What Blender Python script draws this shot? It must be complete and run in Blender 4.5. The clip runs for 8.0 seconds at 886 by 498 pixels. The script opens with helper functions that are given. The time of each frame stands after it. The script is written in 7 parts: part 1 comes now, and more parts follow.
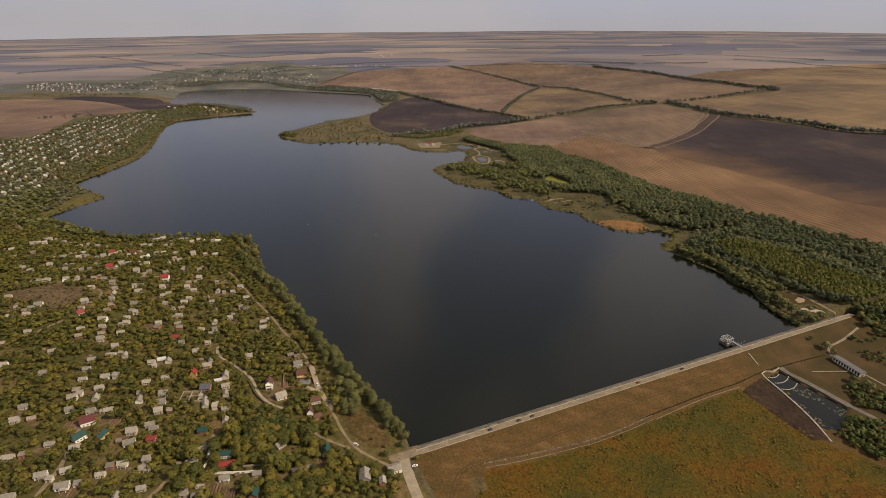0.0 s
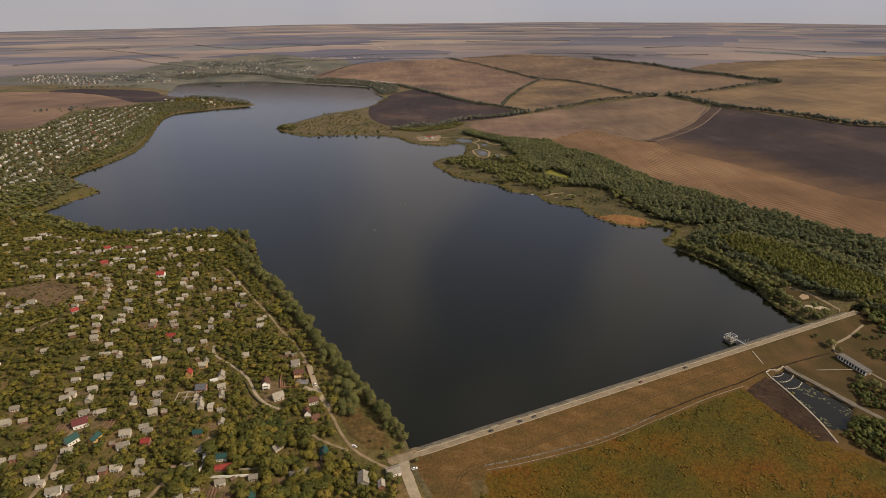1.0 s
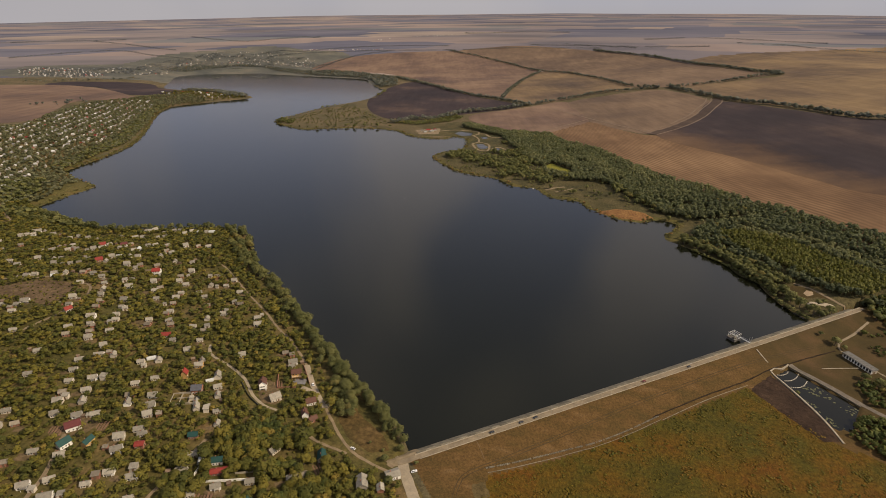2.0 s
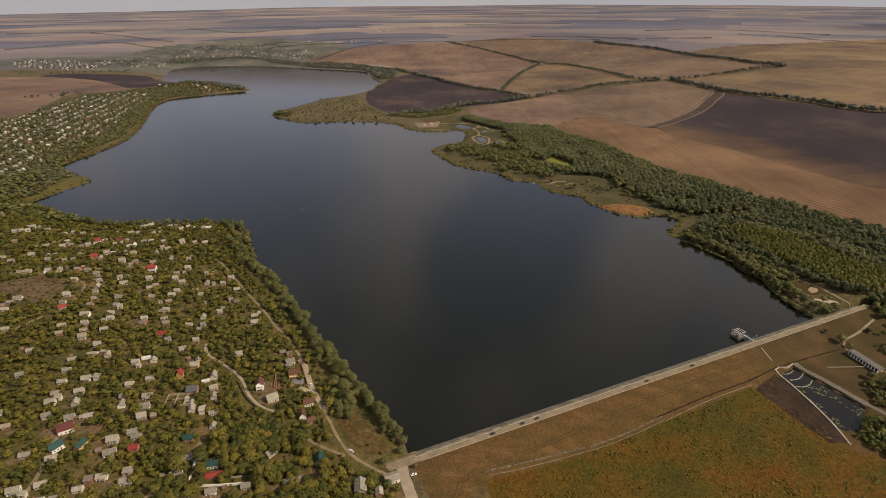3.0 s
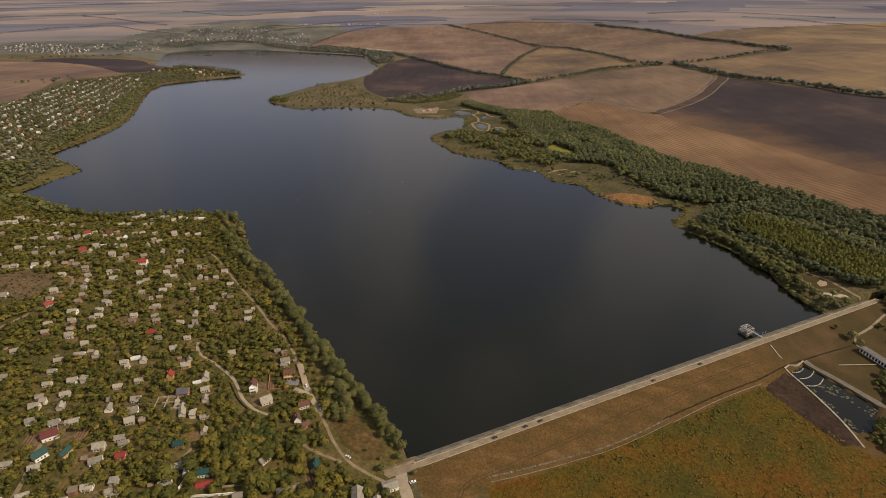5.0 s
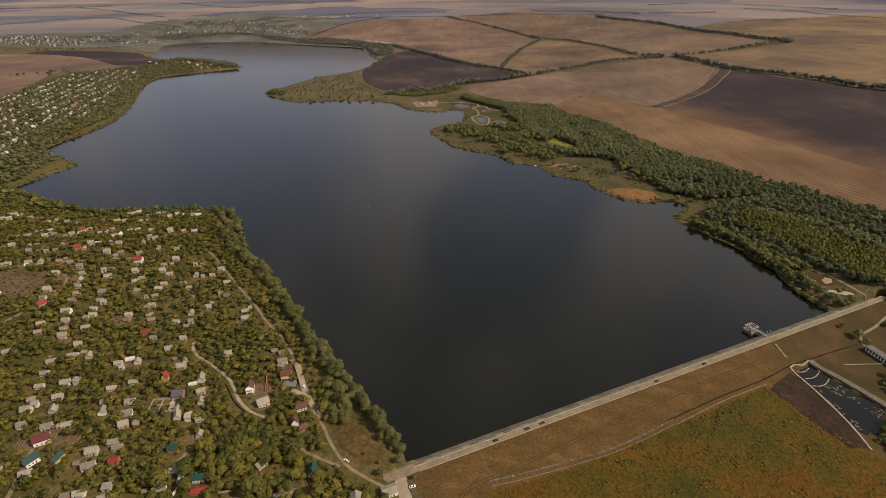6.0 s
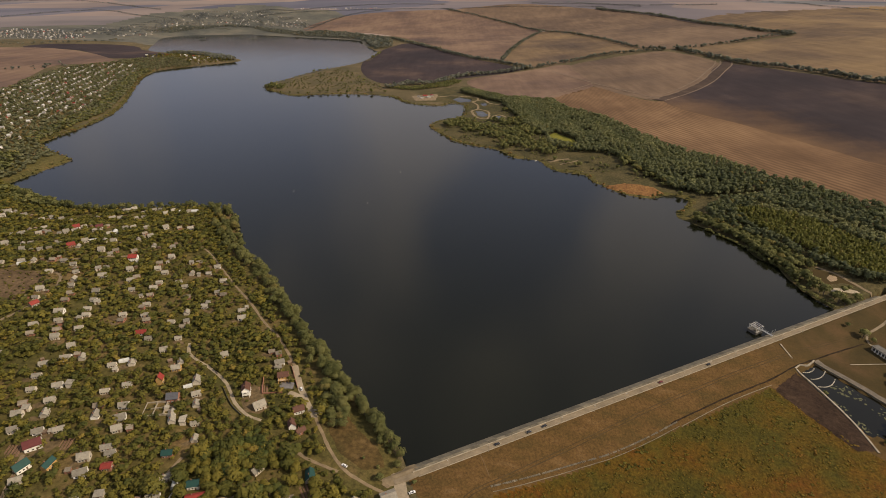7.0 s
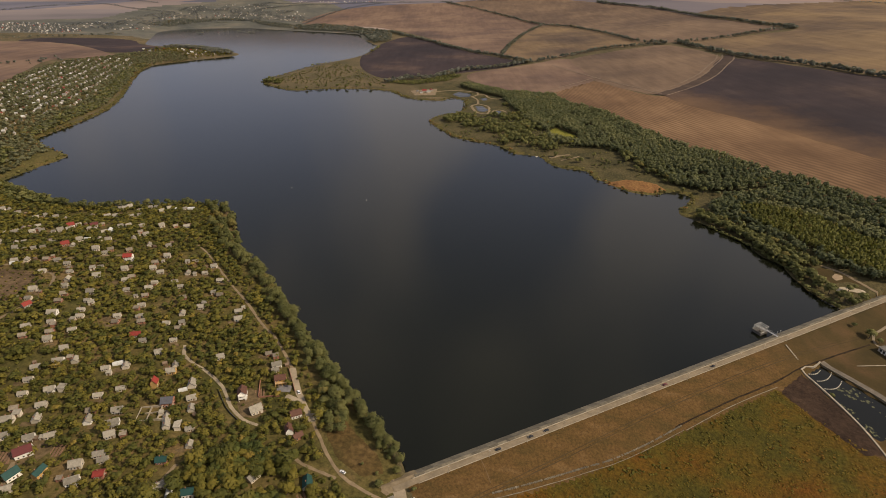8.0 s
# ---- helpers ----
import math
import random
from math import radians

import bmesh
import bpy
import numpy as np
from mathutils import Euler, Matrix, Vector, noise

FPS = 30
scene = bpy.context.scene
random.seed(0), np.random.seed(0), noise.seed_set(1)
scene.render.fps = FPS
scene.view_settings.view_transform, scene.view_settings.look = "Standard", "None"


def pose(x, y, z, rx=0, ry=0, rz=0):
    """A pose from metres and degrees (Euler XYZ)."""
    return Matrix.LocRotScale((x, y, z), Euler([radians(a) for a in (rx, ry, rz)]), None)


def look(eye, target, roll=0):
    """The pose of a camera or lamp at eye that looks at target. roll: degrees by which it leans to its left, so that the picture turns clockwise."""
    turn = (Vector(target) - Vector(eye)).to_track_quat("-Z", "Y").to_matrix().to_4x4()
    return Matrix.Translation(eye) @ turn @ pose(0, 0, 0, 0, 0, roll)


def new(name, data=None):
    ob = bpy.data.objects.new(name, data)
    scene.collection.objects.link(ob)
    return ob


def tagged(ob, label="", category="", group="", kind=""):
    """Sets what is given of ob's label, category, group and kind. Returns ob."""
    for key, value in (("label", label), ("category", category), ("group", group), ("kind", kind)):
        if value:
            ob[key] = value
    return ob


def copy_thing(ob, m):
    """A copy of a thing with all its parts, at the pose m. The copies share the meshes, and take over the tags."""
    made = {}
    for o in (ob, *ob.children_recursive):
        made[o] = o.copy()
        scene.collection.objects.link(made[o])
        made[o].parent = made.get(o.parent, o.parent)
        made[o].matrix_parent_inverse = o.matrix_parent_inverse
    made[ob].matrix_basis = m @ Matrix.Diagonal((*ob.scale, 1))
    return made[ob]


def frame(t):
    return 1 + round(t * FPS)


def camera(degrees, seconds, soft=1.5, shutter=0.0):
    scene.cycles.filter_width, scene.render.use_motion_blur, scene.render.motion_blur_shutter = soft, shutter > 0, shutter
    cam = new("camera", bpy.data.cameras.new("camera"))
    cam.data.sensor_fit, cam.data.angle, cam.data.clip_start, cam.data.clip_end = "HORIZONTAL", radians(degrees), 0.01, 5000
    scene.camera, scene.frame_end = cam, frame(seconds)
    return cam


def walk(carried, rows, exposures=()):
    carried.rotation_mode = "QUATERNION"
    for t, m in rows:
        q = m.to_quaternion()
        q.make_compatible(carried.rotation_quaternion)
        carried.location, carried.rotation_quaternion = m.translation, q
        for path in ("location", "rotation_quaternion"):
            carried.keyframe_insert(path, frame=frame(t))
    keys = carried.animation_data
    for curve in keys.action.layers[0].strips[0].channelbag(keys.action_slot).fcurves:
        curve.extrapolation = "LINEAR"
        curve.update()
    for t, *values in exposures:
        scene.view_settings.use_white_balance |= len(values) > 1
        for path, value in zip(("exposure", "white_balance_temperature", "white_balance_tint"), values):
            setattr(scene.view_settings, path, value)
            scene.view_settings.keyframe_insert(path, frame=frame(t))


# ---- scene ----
EXPOSURE = 0.0
cam = camera(80.60, 8.0, soft=0.56)
# seconds, eye, a point looked at, lean: a level flight forwards, slowly tilting down
ROWS = [
    (0, (-1.33, -7.02, 249.94), (-1.65, 85.95, 213.11), 0.87),
    (0.5, (-1.50, -2.73, 250.16), (-1.75, 89.99, 212.69), 0.86),
    (1, (-1.67, 1.55, 250.37), (-1.86, 94.01, 212.26), 0.86),
    (1.5, (-1.84, 5.83, 250.57), (-1.97, 98.02, 211.83), 0.85),
    (2, (-2.01, 10.10, 250.77), (-2.08, 102.02, 211.38), 0.84),
    (2.5, (-2.18, 14.36, 250.95), (-2.19, 106.00, 210.93), 0.84),
    (3, (-2.35, 18.62, 251.13), (-2.30, 109.97, 210.46), 0.83),
    (3.5, (-2.52, 22.87, 251.29), (-2.41, 113.94, 209.98), 0.83),
    (4, (-2.69, 27.13, 251.45), (-2.52, 117.90, 209.49), 0.82),
    (4.5, (-2.86, 31.38, 251.60), (-2.63, 121.86, 209.01), 0.82),
    (5, (-3.03, 35.65, 251.74), (-2.74, 125.82, 208.52), 0.81),
    (5.5, (-3.20, 39.91, 251.87), (-2.86, 129.79, 208.03), 0.81),
    (6, (-3.37, 44.18, 251.99), (-2.97, 133.77, 207.56), 0.80),
    (6.5, (-3.54, 48.47, 252.10), (-3.08, 137.77, 207.10), 0.79),
    (7, (-3.71, 52.76, 252.20), (-3.19, 141.79, 206.66), 0.79),
    (7.5, (-3.88, 57.06, 252.29), (-3.31, 145.83, 206.25), 0.78),
    (8, (-4.04, 61.38, 252.38), (-3.42, 149.91, 205.88), 0.78),
]
walk(cam, [(t, look(eye, target, lean)) for t, eye, target, lean in ROWS], exposures=[(0.0, EXPOSURE), (8.0, EXPOSURE)])

# ---- world and sun: a hazy early autumn afternoon, sun from the east side ----
SUN_FROM = Vector((0.93, -0.30, 0.86)).normalized()
world = bpy.data.worlds.new("sky")
scene.world = world
world.use_nodes = True
wt = world.node_tree
wt.nodes.clear()
sky = wt.nodes.new("ShaderNodeTexSky")
sky.sky_type, sky.sun_disc = "NISHITA", False
sky.sun_elevation = math.asin(SUN_FROM.z)
sky.sun_rotation = math.atan2(SUN_FROM.x, SUN_FROM.y)
sky.altitude, sky.air_density, sky.dust_density, sky.ozone_density = 200, 1.0, 4.5, 1.5
def sky_node(kind, **inputs):
    n = wt.nodes.new(kind)
    for key, value in inputs.items():
        n.inputs[key.replace("_", " ")].default_value = value
    return n


def sky_mix(fac, a, b):
    n = sky_node("ShaderNodeMix")
    n.data_type = "RGBA"
    for key, value in (("Factor", fac), ("A", a), ("B", b)):
        wt.links.new(value, n.inputs[key])
    return n.outputs["Result"]


def sky_ramp(value, stops):
    """A tenfold colour by height, as bright as the sky texture's own."""
    r = sky_node("ShaderNodeValToRGB")
    e = r.color_ramp.elements
    while len(e) < len(stops):
        e.new(0.5)
    for one, (at, colour) in zip(e, stops):
        one.position, one.color = at, (*colour, 1)
    up = sky_node("ShaderNodeVectorMath")
    up.operation = "SCALE"
    up.inputs["Scale"].default_value = 10.0
    wt.links.new(value, r.inputs["Fac"])
    wt.links.new(r.outputs["Color"], up.inputs[0])
    return up.outputs["Vector"]


where = sky_node("ShaderNodeTexCoord")
height_of = sky_node("ShaderNodeSeparateXYZ")
wt.links.new(where.outputs["Generated"], height_of.inputs["Vector"])
# haze thickens towards the horizon, bluer higher up
low_haze = sky_node("ShaderNodeMapRange", From_Min=0.0, From_Max=0.75, To_Min=0.95, To_Max=0.65)
wt.links.new(height_of.outputs["Z"], low_haze.inputs["Value"])
hazy = sky_mix(low_haze.outputs["Result"], sky.outputs["Color"],
               sky_ramp(height_of.outputs["Z"], [(0.02, (0.425, 0.405, 0.425)), (0.09, (0.440, 0.450, 0.545)), (0.28, (0.362, 0.388, 0.510)), (0.75, (0.30, 0.315, 0.39))]))
# broken thin cloud all over the sky
shifted = sky_node("ShaderNodeMapping", Location=(0.165, 1.792, 0.495), Scale=(1.0, 1.0, 0.55))
cloud = sky_node("ShaderNodeTexNoise", Scale=3.4, Detail=3.0, Roughness=0.45)
cloud_range = sky_node("ShaderNodeMapRange", From_Min=0.45, From_Max=0.64, To_Min=0.0, To_Max=0.85)
wt.links.new(where.outputs["Generated"], shifted.inputs["Vector"])
wt.links.new(shifted.outputs["Vector"], cloud.inputs["Vector"])
wt.links.new(cloud.outputs["Fac"], cloud_range.inputs["Value"])
clouded = sky_mix(cloud_range.outputs["Result"], hazy,
                  sky_ramp(height_of.outputs["Z"], [(0.02, (0.445, 0.420, 0.430)), (0.15, (0.49, 0.465, 0.49)), (0.40, (0.64, 0.585, 0.57)), (0.8, (0.58, 0.54, 0.52))]))
back = sky_node("ShaderNodeBackground", Strength=0.10)
wo = sky_node("ShaderNodeOutputWorld")
wt.links.new(clouded, back.inputs["Color"])
wt.links.new(back.outputs["Background"], wo.inputs["Surface"])
sun = new("sun", bpy.data.lights.new("sun", "SUN"))
sun.data.energy, sun.data.angle, sun.data.color = 4.1, radians(0.8), (1.0, 0.83, 0.61)
sun.matrix_basis = look(SUN_FROM * 1000, (0, 0, 0))

# ---- materials ----
def nodes_of(name):
    m = bpy.data.materials.new(name)
    m.use_nodes = True
    t = m.node_tree
    return m, t, t.nodes["Principled BSDF"]


def add(t, kind, **inputs):
    n = t.nodes.new(kind)
    for key, value in inputs.items():
        n.inputs[key.replace("_", " ")].default_value = value
    return n


def spots(t, scale, detail=4.0, rough=0.6, stretch=(1, 1, 1), turn=0.0):
    """Noise in metres: scale is waves per metre."""
    geo = t.nodes.new("ShaderNodeNewGeometry")
    mp = t.nodes.new("ShaderNodeMapping")
    mp.inputs["Scale"].default_value = stretch
    mp.inputs["Rotation"].default_value = (0, 0, radians(turn))
    n = add(t, "ShaderNodeTexNoise", Scale=scale, Detail=detail, Roughness=rough)
    t.links.new(geo.outputs["Position"], mp.inputs["Vector"])
    t.links.new(mp.outputs["Vector"], n.inputs["Vector"])
    return n.outputs["Fac"]


def ramp(t, fac, stops):
    r = t.nodes.new("ShaderNodeValToRGB")
    e = r.color_ramp.elements
    while len(e) < len(stops):
        e.new(0.5)
    for one, (at, colour) in zip(e, stops):
        one.position, one.color = at, (*colour, 1)
    t.links.new(fac, r.inputs["Fac"])
    return r.outputs["Color"]


def blend(t, fac, a, b, how="MIX"):
    m = t.nodes.new("ShaderNodeMix")
    m.data_type, m.blend_type = "RGBA", how
    for key, value in (("Factor", fac), ("A", a), ("B", b)):
        if isinstance(value, (tuple, list)):
            m.inputs[key].default_value = (*value, 1)
        elif isinstance(value, (int, float)):
            m.inputs[key].default_value = value
        else:
            t.links.new(value, m.inputs[key])
    return m.outputs["Result"]


def relief(t, bsdf, height, strength=0.5, distance=0.3):
    b = add(t, "ShaderNodeBump", Strength=strength, Distance=distance)
    t.links.new(height, b.inputs["Height"])
    t.links.new(b.outputs["Normal"], bsdf.inputs["Normal"])


def earth(name, stops_large, stops_fine, large=0.012, fine=0.35, rough=0.95, bump=0.6, stretch=(1, 1, 1), turn=0.0, depth=0.4):
    """Ground cover: broad patches times fine grain."""
    m, t, b = nodes_of(name)
    broad = ramp(t, spots(t, large, 6.0, 0.62, stretch, turn), stops_large)
    grain = spots(t, fine, 5.0, 0.7)
    colour = blend(t, 1.0, broad, ramp(t, grain, stops_fine), "MULTIPLY")
    t.links.new(colour, b.inputs["Base Color"])
    b.inputs["Roughness"].default_value = rough
    b.inputs["Specular IOR Level"].default_value = 0.15
    relief(t, b, grain, bump, depth)
    return m


def plain(name, colour, rough=0.8, grain=0.8, amount=0.25, metal=0.0, by_object=0.0, fine_bump=0.2, stain=0.12):
    """Paint, concrete, sheet or timber: stains and grain on one colour; by_object lets alike things differ."""
    m, t, b = nodes_of(name)
    lo, hi = tuple(c * (1 - amount) for c in colour), tuple(min(1, c * (1 + amount)) for c in colour)
    fine = spots(t, grain * 4, 4.0)
    c = ramp(t, spots(t, grain, 5.0), [(0.3, lo), (0.7, hi)])
    c = blend(t, stain, c, ramp(t, fine, [(0.35, (0.25, 0.23, 0.2)), (0.65, (1, 1, 1))]), "MULTIPLY")
    if by_object:
        info = t.nodes.new("ShaderNodeObjectInfo")
        hsv = t.nodes.new("ShaderNodeHueSaturation")
        mr = add(t, "ShaderNodeMapRange", To_Min=1 - by_object, To_Max=1 + by_object)
        t.links.new(info.outputs["Random"], mr.inputs["Value"])
        t.links.new(mr.outputs["Result"], hsv.inputs["Value"])
        t.links.new(c, hsv.inputs["Color"])
        c = hsv.outputs["Color"]
    t.links.new(c, b.inputs["Base Color"])
    b.inputs["Roughness"].default_value, b.inputs["Metallic"].default_value = rough, metal
    if fine_bump:
        relief(t, b, fine, fine_bump, 0.03)
    return m


def foliage(name, dark, mid, light, odd, odd_share=0.08, by_object=1.0, thin=0.32):
    """Leaves: each tree its own tone, each spray a little off it, some turning yellow or rust."""
    m, t, b = nodes_of(name)
    tone = t.nodes.new("ShaderNodeAttribute")
    tone.attribute_name = "tone"
    info = t.nodes.new("ShaderNodeObjectInfo")
    geo = t.nodes.new("ShaderNodeNewGeometry")
    def math_node(op, a, c):
        n = t.nodes.new("ShaderNodeMath")
        n.operation = op
        for i, v in enumerate((a, c)):
            if isinstance(v, (int, float)):
                n.inputs[i].default_value = v
            else:
                t.links.new(v, n.inputs[i])
        return n.outputs[0]
    own = math_node("FRACT", math_node("ADD", tone.outputs["Fac"], math_node("MULTIPLY", info.outputs["Random"], by_object)), 0.0)
    value = math_node("ADD", math_node("MULTIPLY", own, 0.7), math_node("MULTIPLY", geo.outputs["Random Per Island"], 0.3))
    c = ramp(t, value, [(0.05, dark), (0.5, mid), (0.95, light)])
    turned = math_node("GREATER_THAN", math_node("FRACT", math_node("MULTIPLY", own, 7.31), 0.0), 1 - odd_share)
    c = blend(t, turned, c, odd)
    t.links.new(blend(t, 1.0, c, (1.62, 1.66, 1.75), "MULTIPLY"), b.inputs["Base Color"])
    b.inputs["Roughness"].default_value = 0.7
    b.inputs["Specular IOR Level"].default_value = 0.2
    # leaves let some of the light through
    through_leaf = t.nodes.new("ShaderNodeBsdfTranslucent")
    both = t.nodes.new("ShaderNodeMixShader")
    both.inputs["Fac"].default_value = thin
    t.links.new(blend(t, 1.0, c, (2.0, 2.1, 1.5), "MULTIPLY"), through_leaf.inputs["Color"])
    t.links.new(b.outputs["BSDF"], both.inputs[1])
    t.links.new(through_leaf.outputs["BSDF"], both.inputs[2])
    t.links.new(both.outputs["Shader"], t.nodes["Material Output"].inputs["Surface"])
    return m


def water(name, deep, rough=0.06, wave=0.12):
    m, t, b = nodes_of(name)
    t.links.new(ramp(t, spots(t, 0.004, 4.0), [(0.3, deep), (0.7, tuple(c * 1.35 for c in deep))]), b.inputs["Base Color"])
    b.inputs["IOR"].default_value = 1.333
    mr = add(t, "ShaderNodeMapRange", To_Min=rough * 0.7, To_Max=rough * 1.5)
    t.links.new(spots(t, 0.006, 3.0, 0.5, (1, 0.5, 1), 20), mr.inputs["Value"])
    t.links.new(mr.outputs["Result"], b.inputs["Roughness"])
    relief(t, b, spots(t, 0.5, 4.0, 0.6, (1, 2.2, 1), 25), wave, 0.12)
    return m


def furrowed(name, stops, stops_fine, turn, spacing, line=0.25, large=0.0032):
    """A ploughed or harvested field with the lines of the machine, spacing metres apart."""
    m, t, b = nodes_of(name)
    # broad noise varies the soil and paints soft cloud shade into it
    broad = ramp(t, spots(t, large, 6.0, 0.6), stops)
    grain = ramp(t, spots(t, 0.05, 6.0, 0.7, (1, 0.12, 1), turn), stops_fine)
    c = blend(t, 1.0, broad, grain, "MULTIPLY")
    geo = t.nodes.new("ShaderNodeNewGeometry")
    mp = t.nodes.new("ShaderNodeMapping")
    mp.inputs["Rotation"].default_value = (0, 0, radians(turn))
    wave = add(t, "ShaderNodeTexWave", Scale=0.314 / spacing, Distortion=2.0, Detail=3.0, Detail_Scale=0.4)
    t.links.new(geo.outputs["Position"], mp.inputs["Vector"])
    t.links.new(mp.outputs["Vector"], wave.inputs["Vector"])
    rows = ramp(t, wave.outputs["Fac"], [(0.1, (1 - line,) * 3), (0.8, (1 + line * 0.4,) * 3)])
    patchy = add(t, "ShaderNodeMapRange", From_Min=0.35, From_Max=0.65)
    t.links.new(spots(t, 0.004, 3.0), patchy.inputs["Value"])
    c = blend(t, patchy.outputs["Result"], c, blend(t, 1.0, c, rows, "MULTIPLY"))
    t.links.new(c, b.inputs["Base Color"])
    b.inputs["Roughness"].default_value = 0.95
    b.inputs["Specular IOR Level"].default_value = 0.1
    relief(t, b, spots(t, 0.5, 4.0), 0.5, 0.3)
    return m


FINE = [(0.28, (0.42, 0.42, 0.42)), (0.5, (0.9, 0.9, 0.9)), (0.72, (1.4, 1.4, 1.4))]
SOFT = [(0.3, (0.82, 0.82, 0.82)), (0.7, (1.14, 1.14, 1.14))]
M_GROUND = earth("dry grassland", [(0.30, (0.068, 0.062, 0.030)), (0.5, (0.112, 0.088, 0.045)), (0.72, (0.165, 0.120, 0.066))], FINE)
M_VILLAGE = earth("garden soil and grass", [(0.33, (0.062, 0.058, 0.016)), (0.52, (0.100, 0.080, 0.026)), (0.72, (0.185, 0.120, 0.055))], FINE, large=0.03)
M_MARSH = earth("marsh grass", [(0.32, (0.044, 0.043, 0.020)), (0.5, (0.078, 0.066, 0.028)), (0.70, (0.120, 0.094, 0.044))], FINE, large=0.02, bump=1.0, depth=0.8)
M_DAMGRASS = earth("scorched dam grass", [(0.3, (0.070, 0.048, 0.017)), (0.45, (0.092, 0.056, 0.019)), (0.58, (0.112, 0.064, 0.023)), (0.74, (0.150, 0.092, 0.040))], [(0.3, (0.55, 0.57, 0.56)), (0.7, (1.34, 1.32, 1.28))], large=0.045, fine=0.7, stretch=(1, 2.4, 1), turn=-25)
M_MEADOW = earth("autumn marsh meadow", [(0.28, (0.040, 0.039, 0.007)), (0.42, (0.076, 0.061, 0.009)), (0.55, (0.110, 0.063, 0.008)), (0.72, (0.135, 0.049, 0.008))], FINE, large=0.022, fine=0.5, bump=1.0, depth=1.2)
M_REED = earth("reed bed", [(0.3, (0.060, 0.058, 0.018)), (0.55, (0.110, 0.092, 0.030)), (0.75, (0.14, 0.088, 0.034))], FINE, large=0.03, bump=1.0, depth=1.0)
M_BROWNFIELD = furrowed("bare brown field", [(0.32, (0.092, 0.066, 0.058)), (0.46, (0.145, 0.096, 0.072)), (0.7, (0.235, 0.158, 0.108))], SOFT, 40, 60, 0.05)
M_TANFIELD = furrowed("harvested tan field", [(0.32, (0.092, 0.065, 0.051)), (0.5, (0.148, 0.102, 0.070)), (0.7, (0.220, 0.150, 0.098))], SOFT, 20, 55, 0.05)
M_YELLOWFIELD = furrowed("stubble field", [(0.32, (0.088, 0.064, 0.049)), (0.46, (0.150, 0.104, 0.065)), (0.68, (0.235, 0.160, 0.086))], SOFT, 70, 60, 0.05)
M_DARKFIELD = furrowed("freshly ploughed field", [(0.36, (0.034, 0.027, 0.030)), (0.54, (0.050, 0.037, 0.038)), (0.76, (0.110, 0.074, 0.058))], SOFT, 30, 50, 0.05, 0.004)
M_STRIPEFIELD = furrowed("field in swaths", [(0.3, (0.082, 0.050, 0.033)), (0.48, (0.142, 0.085, 0.048)), (0.66, (0.225, 0.138, 0.076))], SOFT, -19, 8.5, 0.34)


def beyond(t, lines, spread, noise_scale):
    """0 to 1 over spread metres past the nearest of some lines (nx, ny, offset), unevenly."""
    geo = t.nodes.new("ShaderNodeNewGeometry")
    found = None
    for nx, ny, offset in lines:
        dot = t.nodes.new("ShaderNodeVectorMath")
        dot.operation = "DOT_PRODUCT"
        dot.inputs[1].default_value = (nx, ny, 0)
        t.links.new(geo.outputs["Position"], dot.inputs[0])
        less = t.nodes.new("ShaderNodeMath")
        less.operation = "SUBTRACT"
        less.inputs[1].default_value = offset
        t.links.new(dot.outputs["Value"], less.inputs[0])
        if found is None:
            found = less.outputs[0]
        else:
            low = t.nodes.new("ShaderNodeMath")
            low.operation = "MINIMUM"
            t.links.new(found, low.inputs[0]), t.links.new(less.outputs[0], low.inputs[1])
            found = low.outputs[0]
    push = t.nodes.new("ShaderNodeMath")
    push.operation = "MULTIPLY_ADD"
    push.inputs[1].default_value = spread * 2.2
    t.links.new(spots(t, noise_scale, 5.0, 0.6), push.inputs[0])
    t.links.new(found, push.inputs[2])
    mr = add(t, "ShaderNodeMapRange", From_Min=spread * 1.1, From_Max=spread * 2.1)
    t.links.new(push.outputs[0], mr.inputs["Value"])
    return mr.outputs["Result"]


def recoloured(m, fac_lines, spread, noise_scale, stops, large, swap=False):
    """Another cover, or the end of painted cloud shade, takes over past some lines (or, swapped, short of them)."""
    t = m.node_tree
    b = t.nodes["Principled BSDF"]
    was = b.inputs["Base Color"].links[0].from_socket
    other = blend(t, 1.0, ramp(t, spots(t, large, 6.0, 0.62), stops), ramp(t, spots(t, 1.0, 5.0, 0.7), SOFT), "MULTIPLY")
    fac = beyond(t, fac_lines, spread, noise_scale)
    t.links.new(blend(t, fac, other, was) if swap else blend(t, fac, was, other), b.inputs["Base Color"])


# the wide field's dark tone paints cloud shade over its ploughed soil and runs out unevenly into the swaths; the dam's
# far end and the ground below it are greener
M_CLOUDEDFIELD = furrowed("ploughed field with painted cloud shade", [(0.36, (0.032, 0.026, 0.029)), (0.54, (0.048, 0.036, 0.037)), (0.76, (0.095, 0.066, 0.054))], SOFT, 30, 50, 0.05, 0.004)
recoloured(M_CLOUDEDFIELD, [(0.960, 0.281, 765), (0.416, 0.909, 880)], 170, 0.006, [(0.3, (0.076, 0.046, 0.030)), (0.48, (0.130, 0.078, 0.044)), (0.66, (0.200, 0.122, 0.068))], 0.0032, True)
recoloured(M_DAMGRASS, [(0.9055, 0.4243, 350)], 80, 0.018, [(0.3, (0.042, 0.032, 0.012)), (0.5, (0.062, 0.043, 0.016)), (0.7, (0.098, 0.058, 0.026))], 0.03)
M_WATER = water("lake water", (0.0058, 0.0064, 0.0034), 0.10, 0.15)
M_POND = water("dark pond water", (0.010, 0.0095, 0.0055), 0.10, 0.10)
M_CONCRETE = plain("weathered concrete", (0.33, 0.28, 0.205), 0.9, 0.25, 0.3)
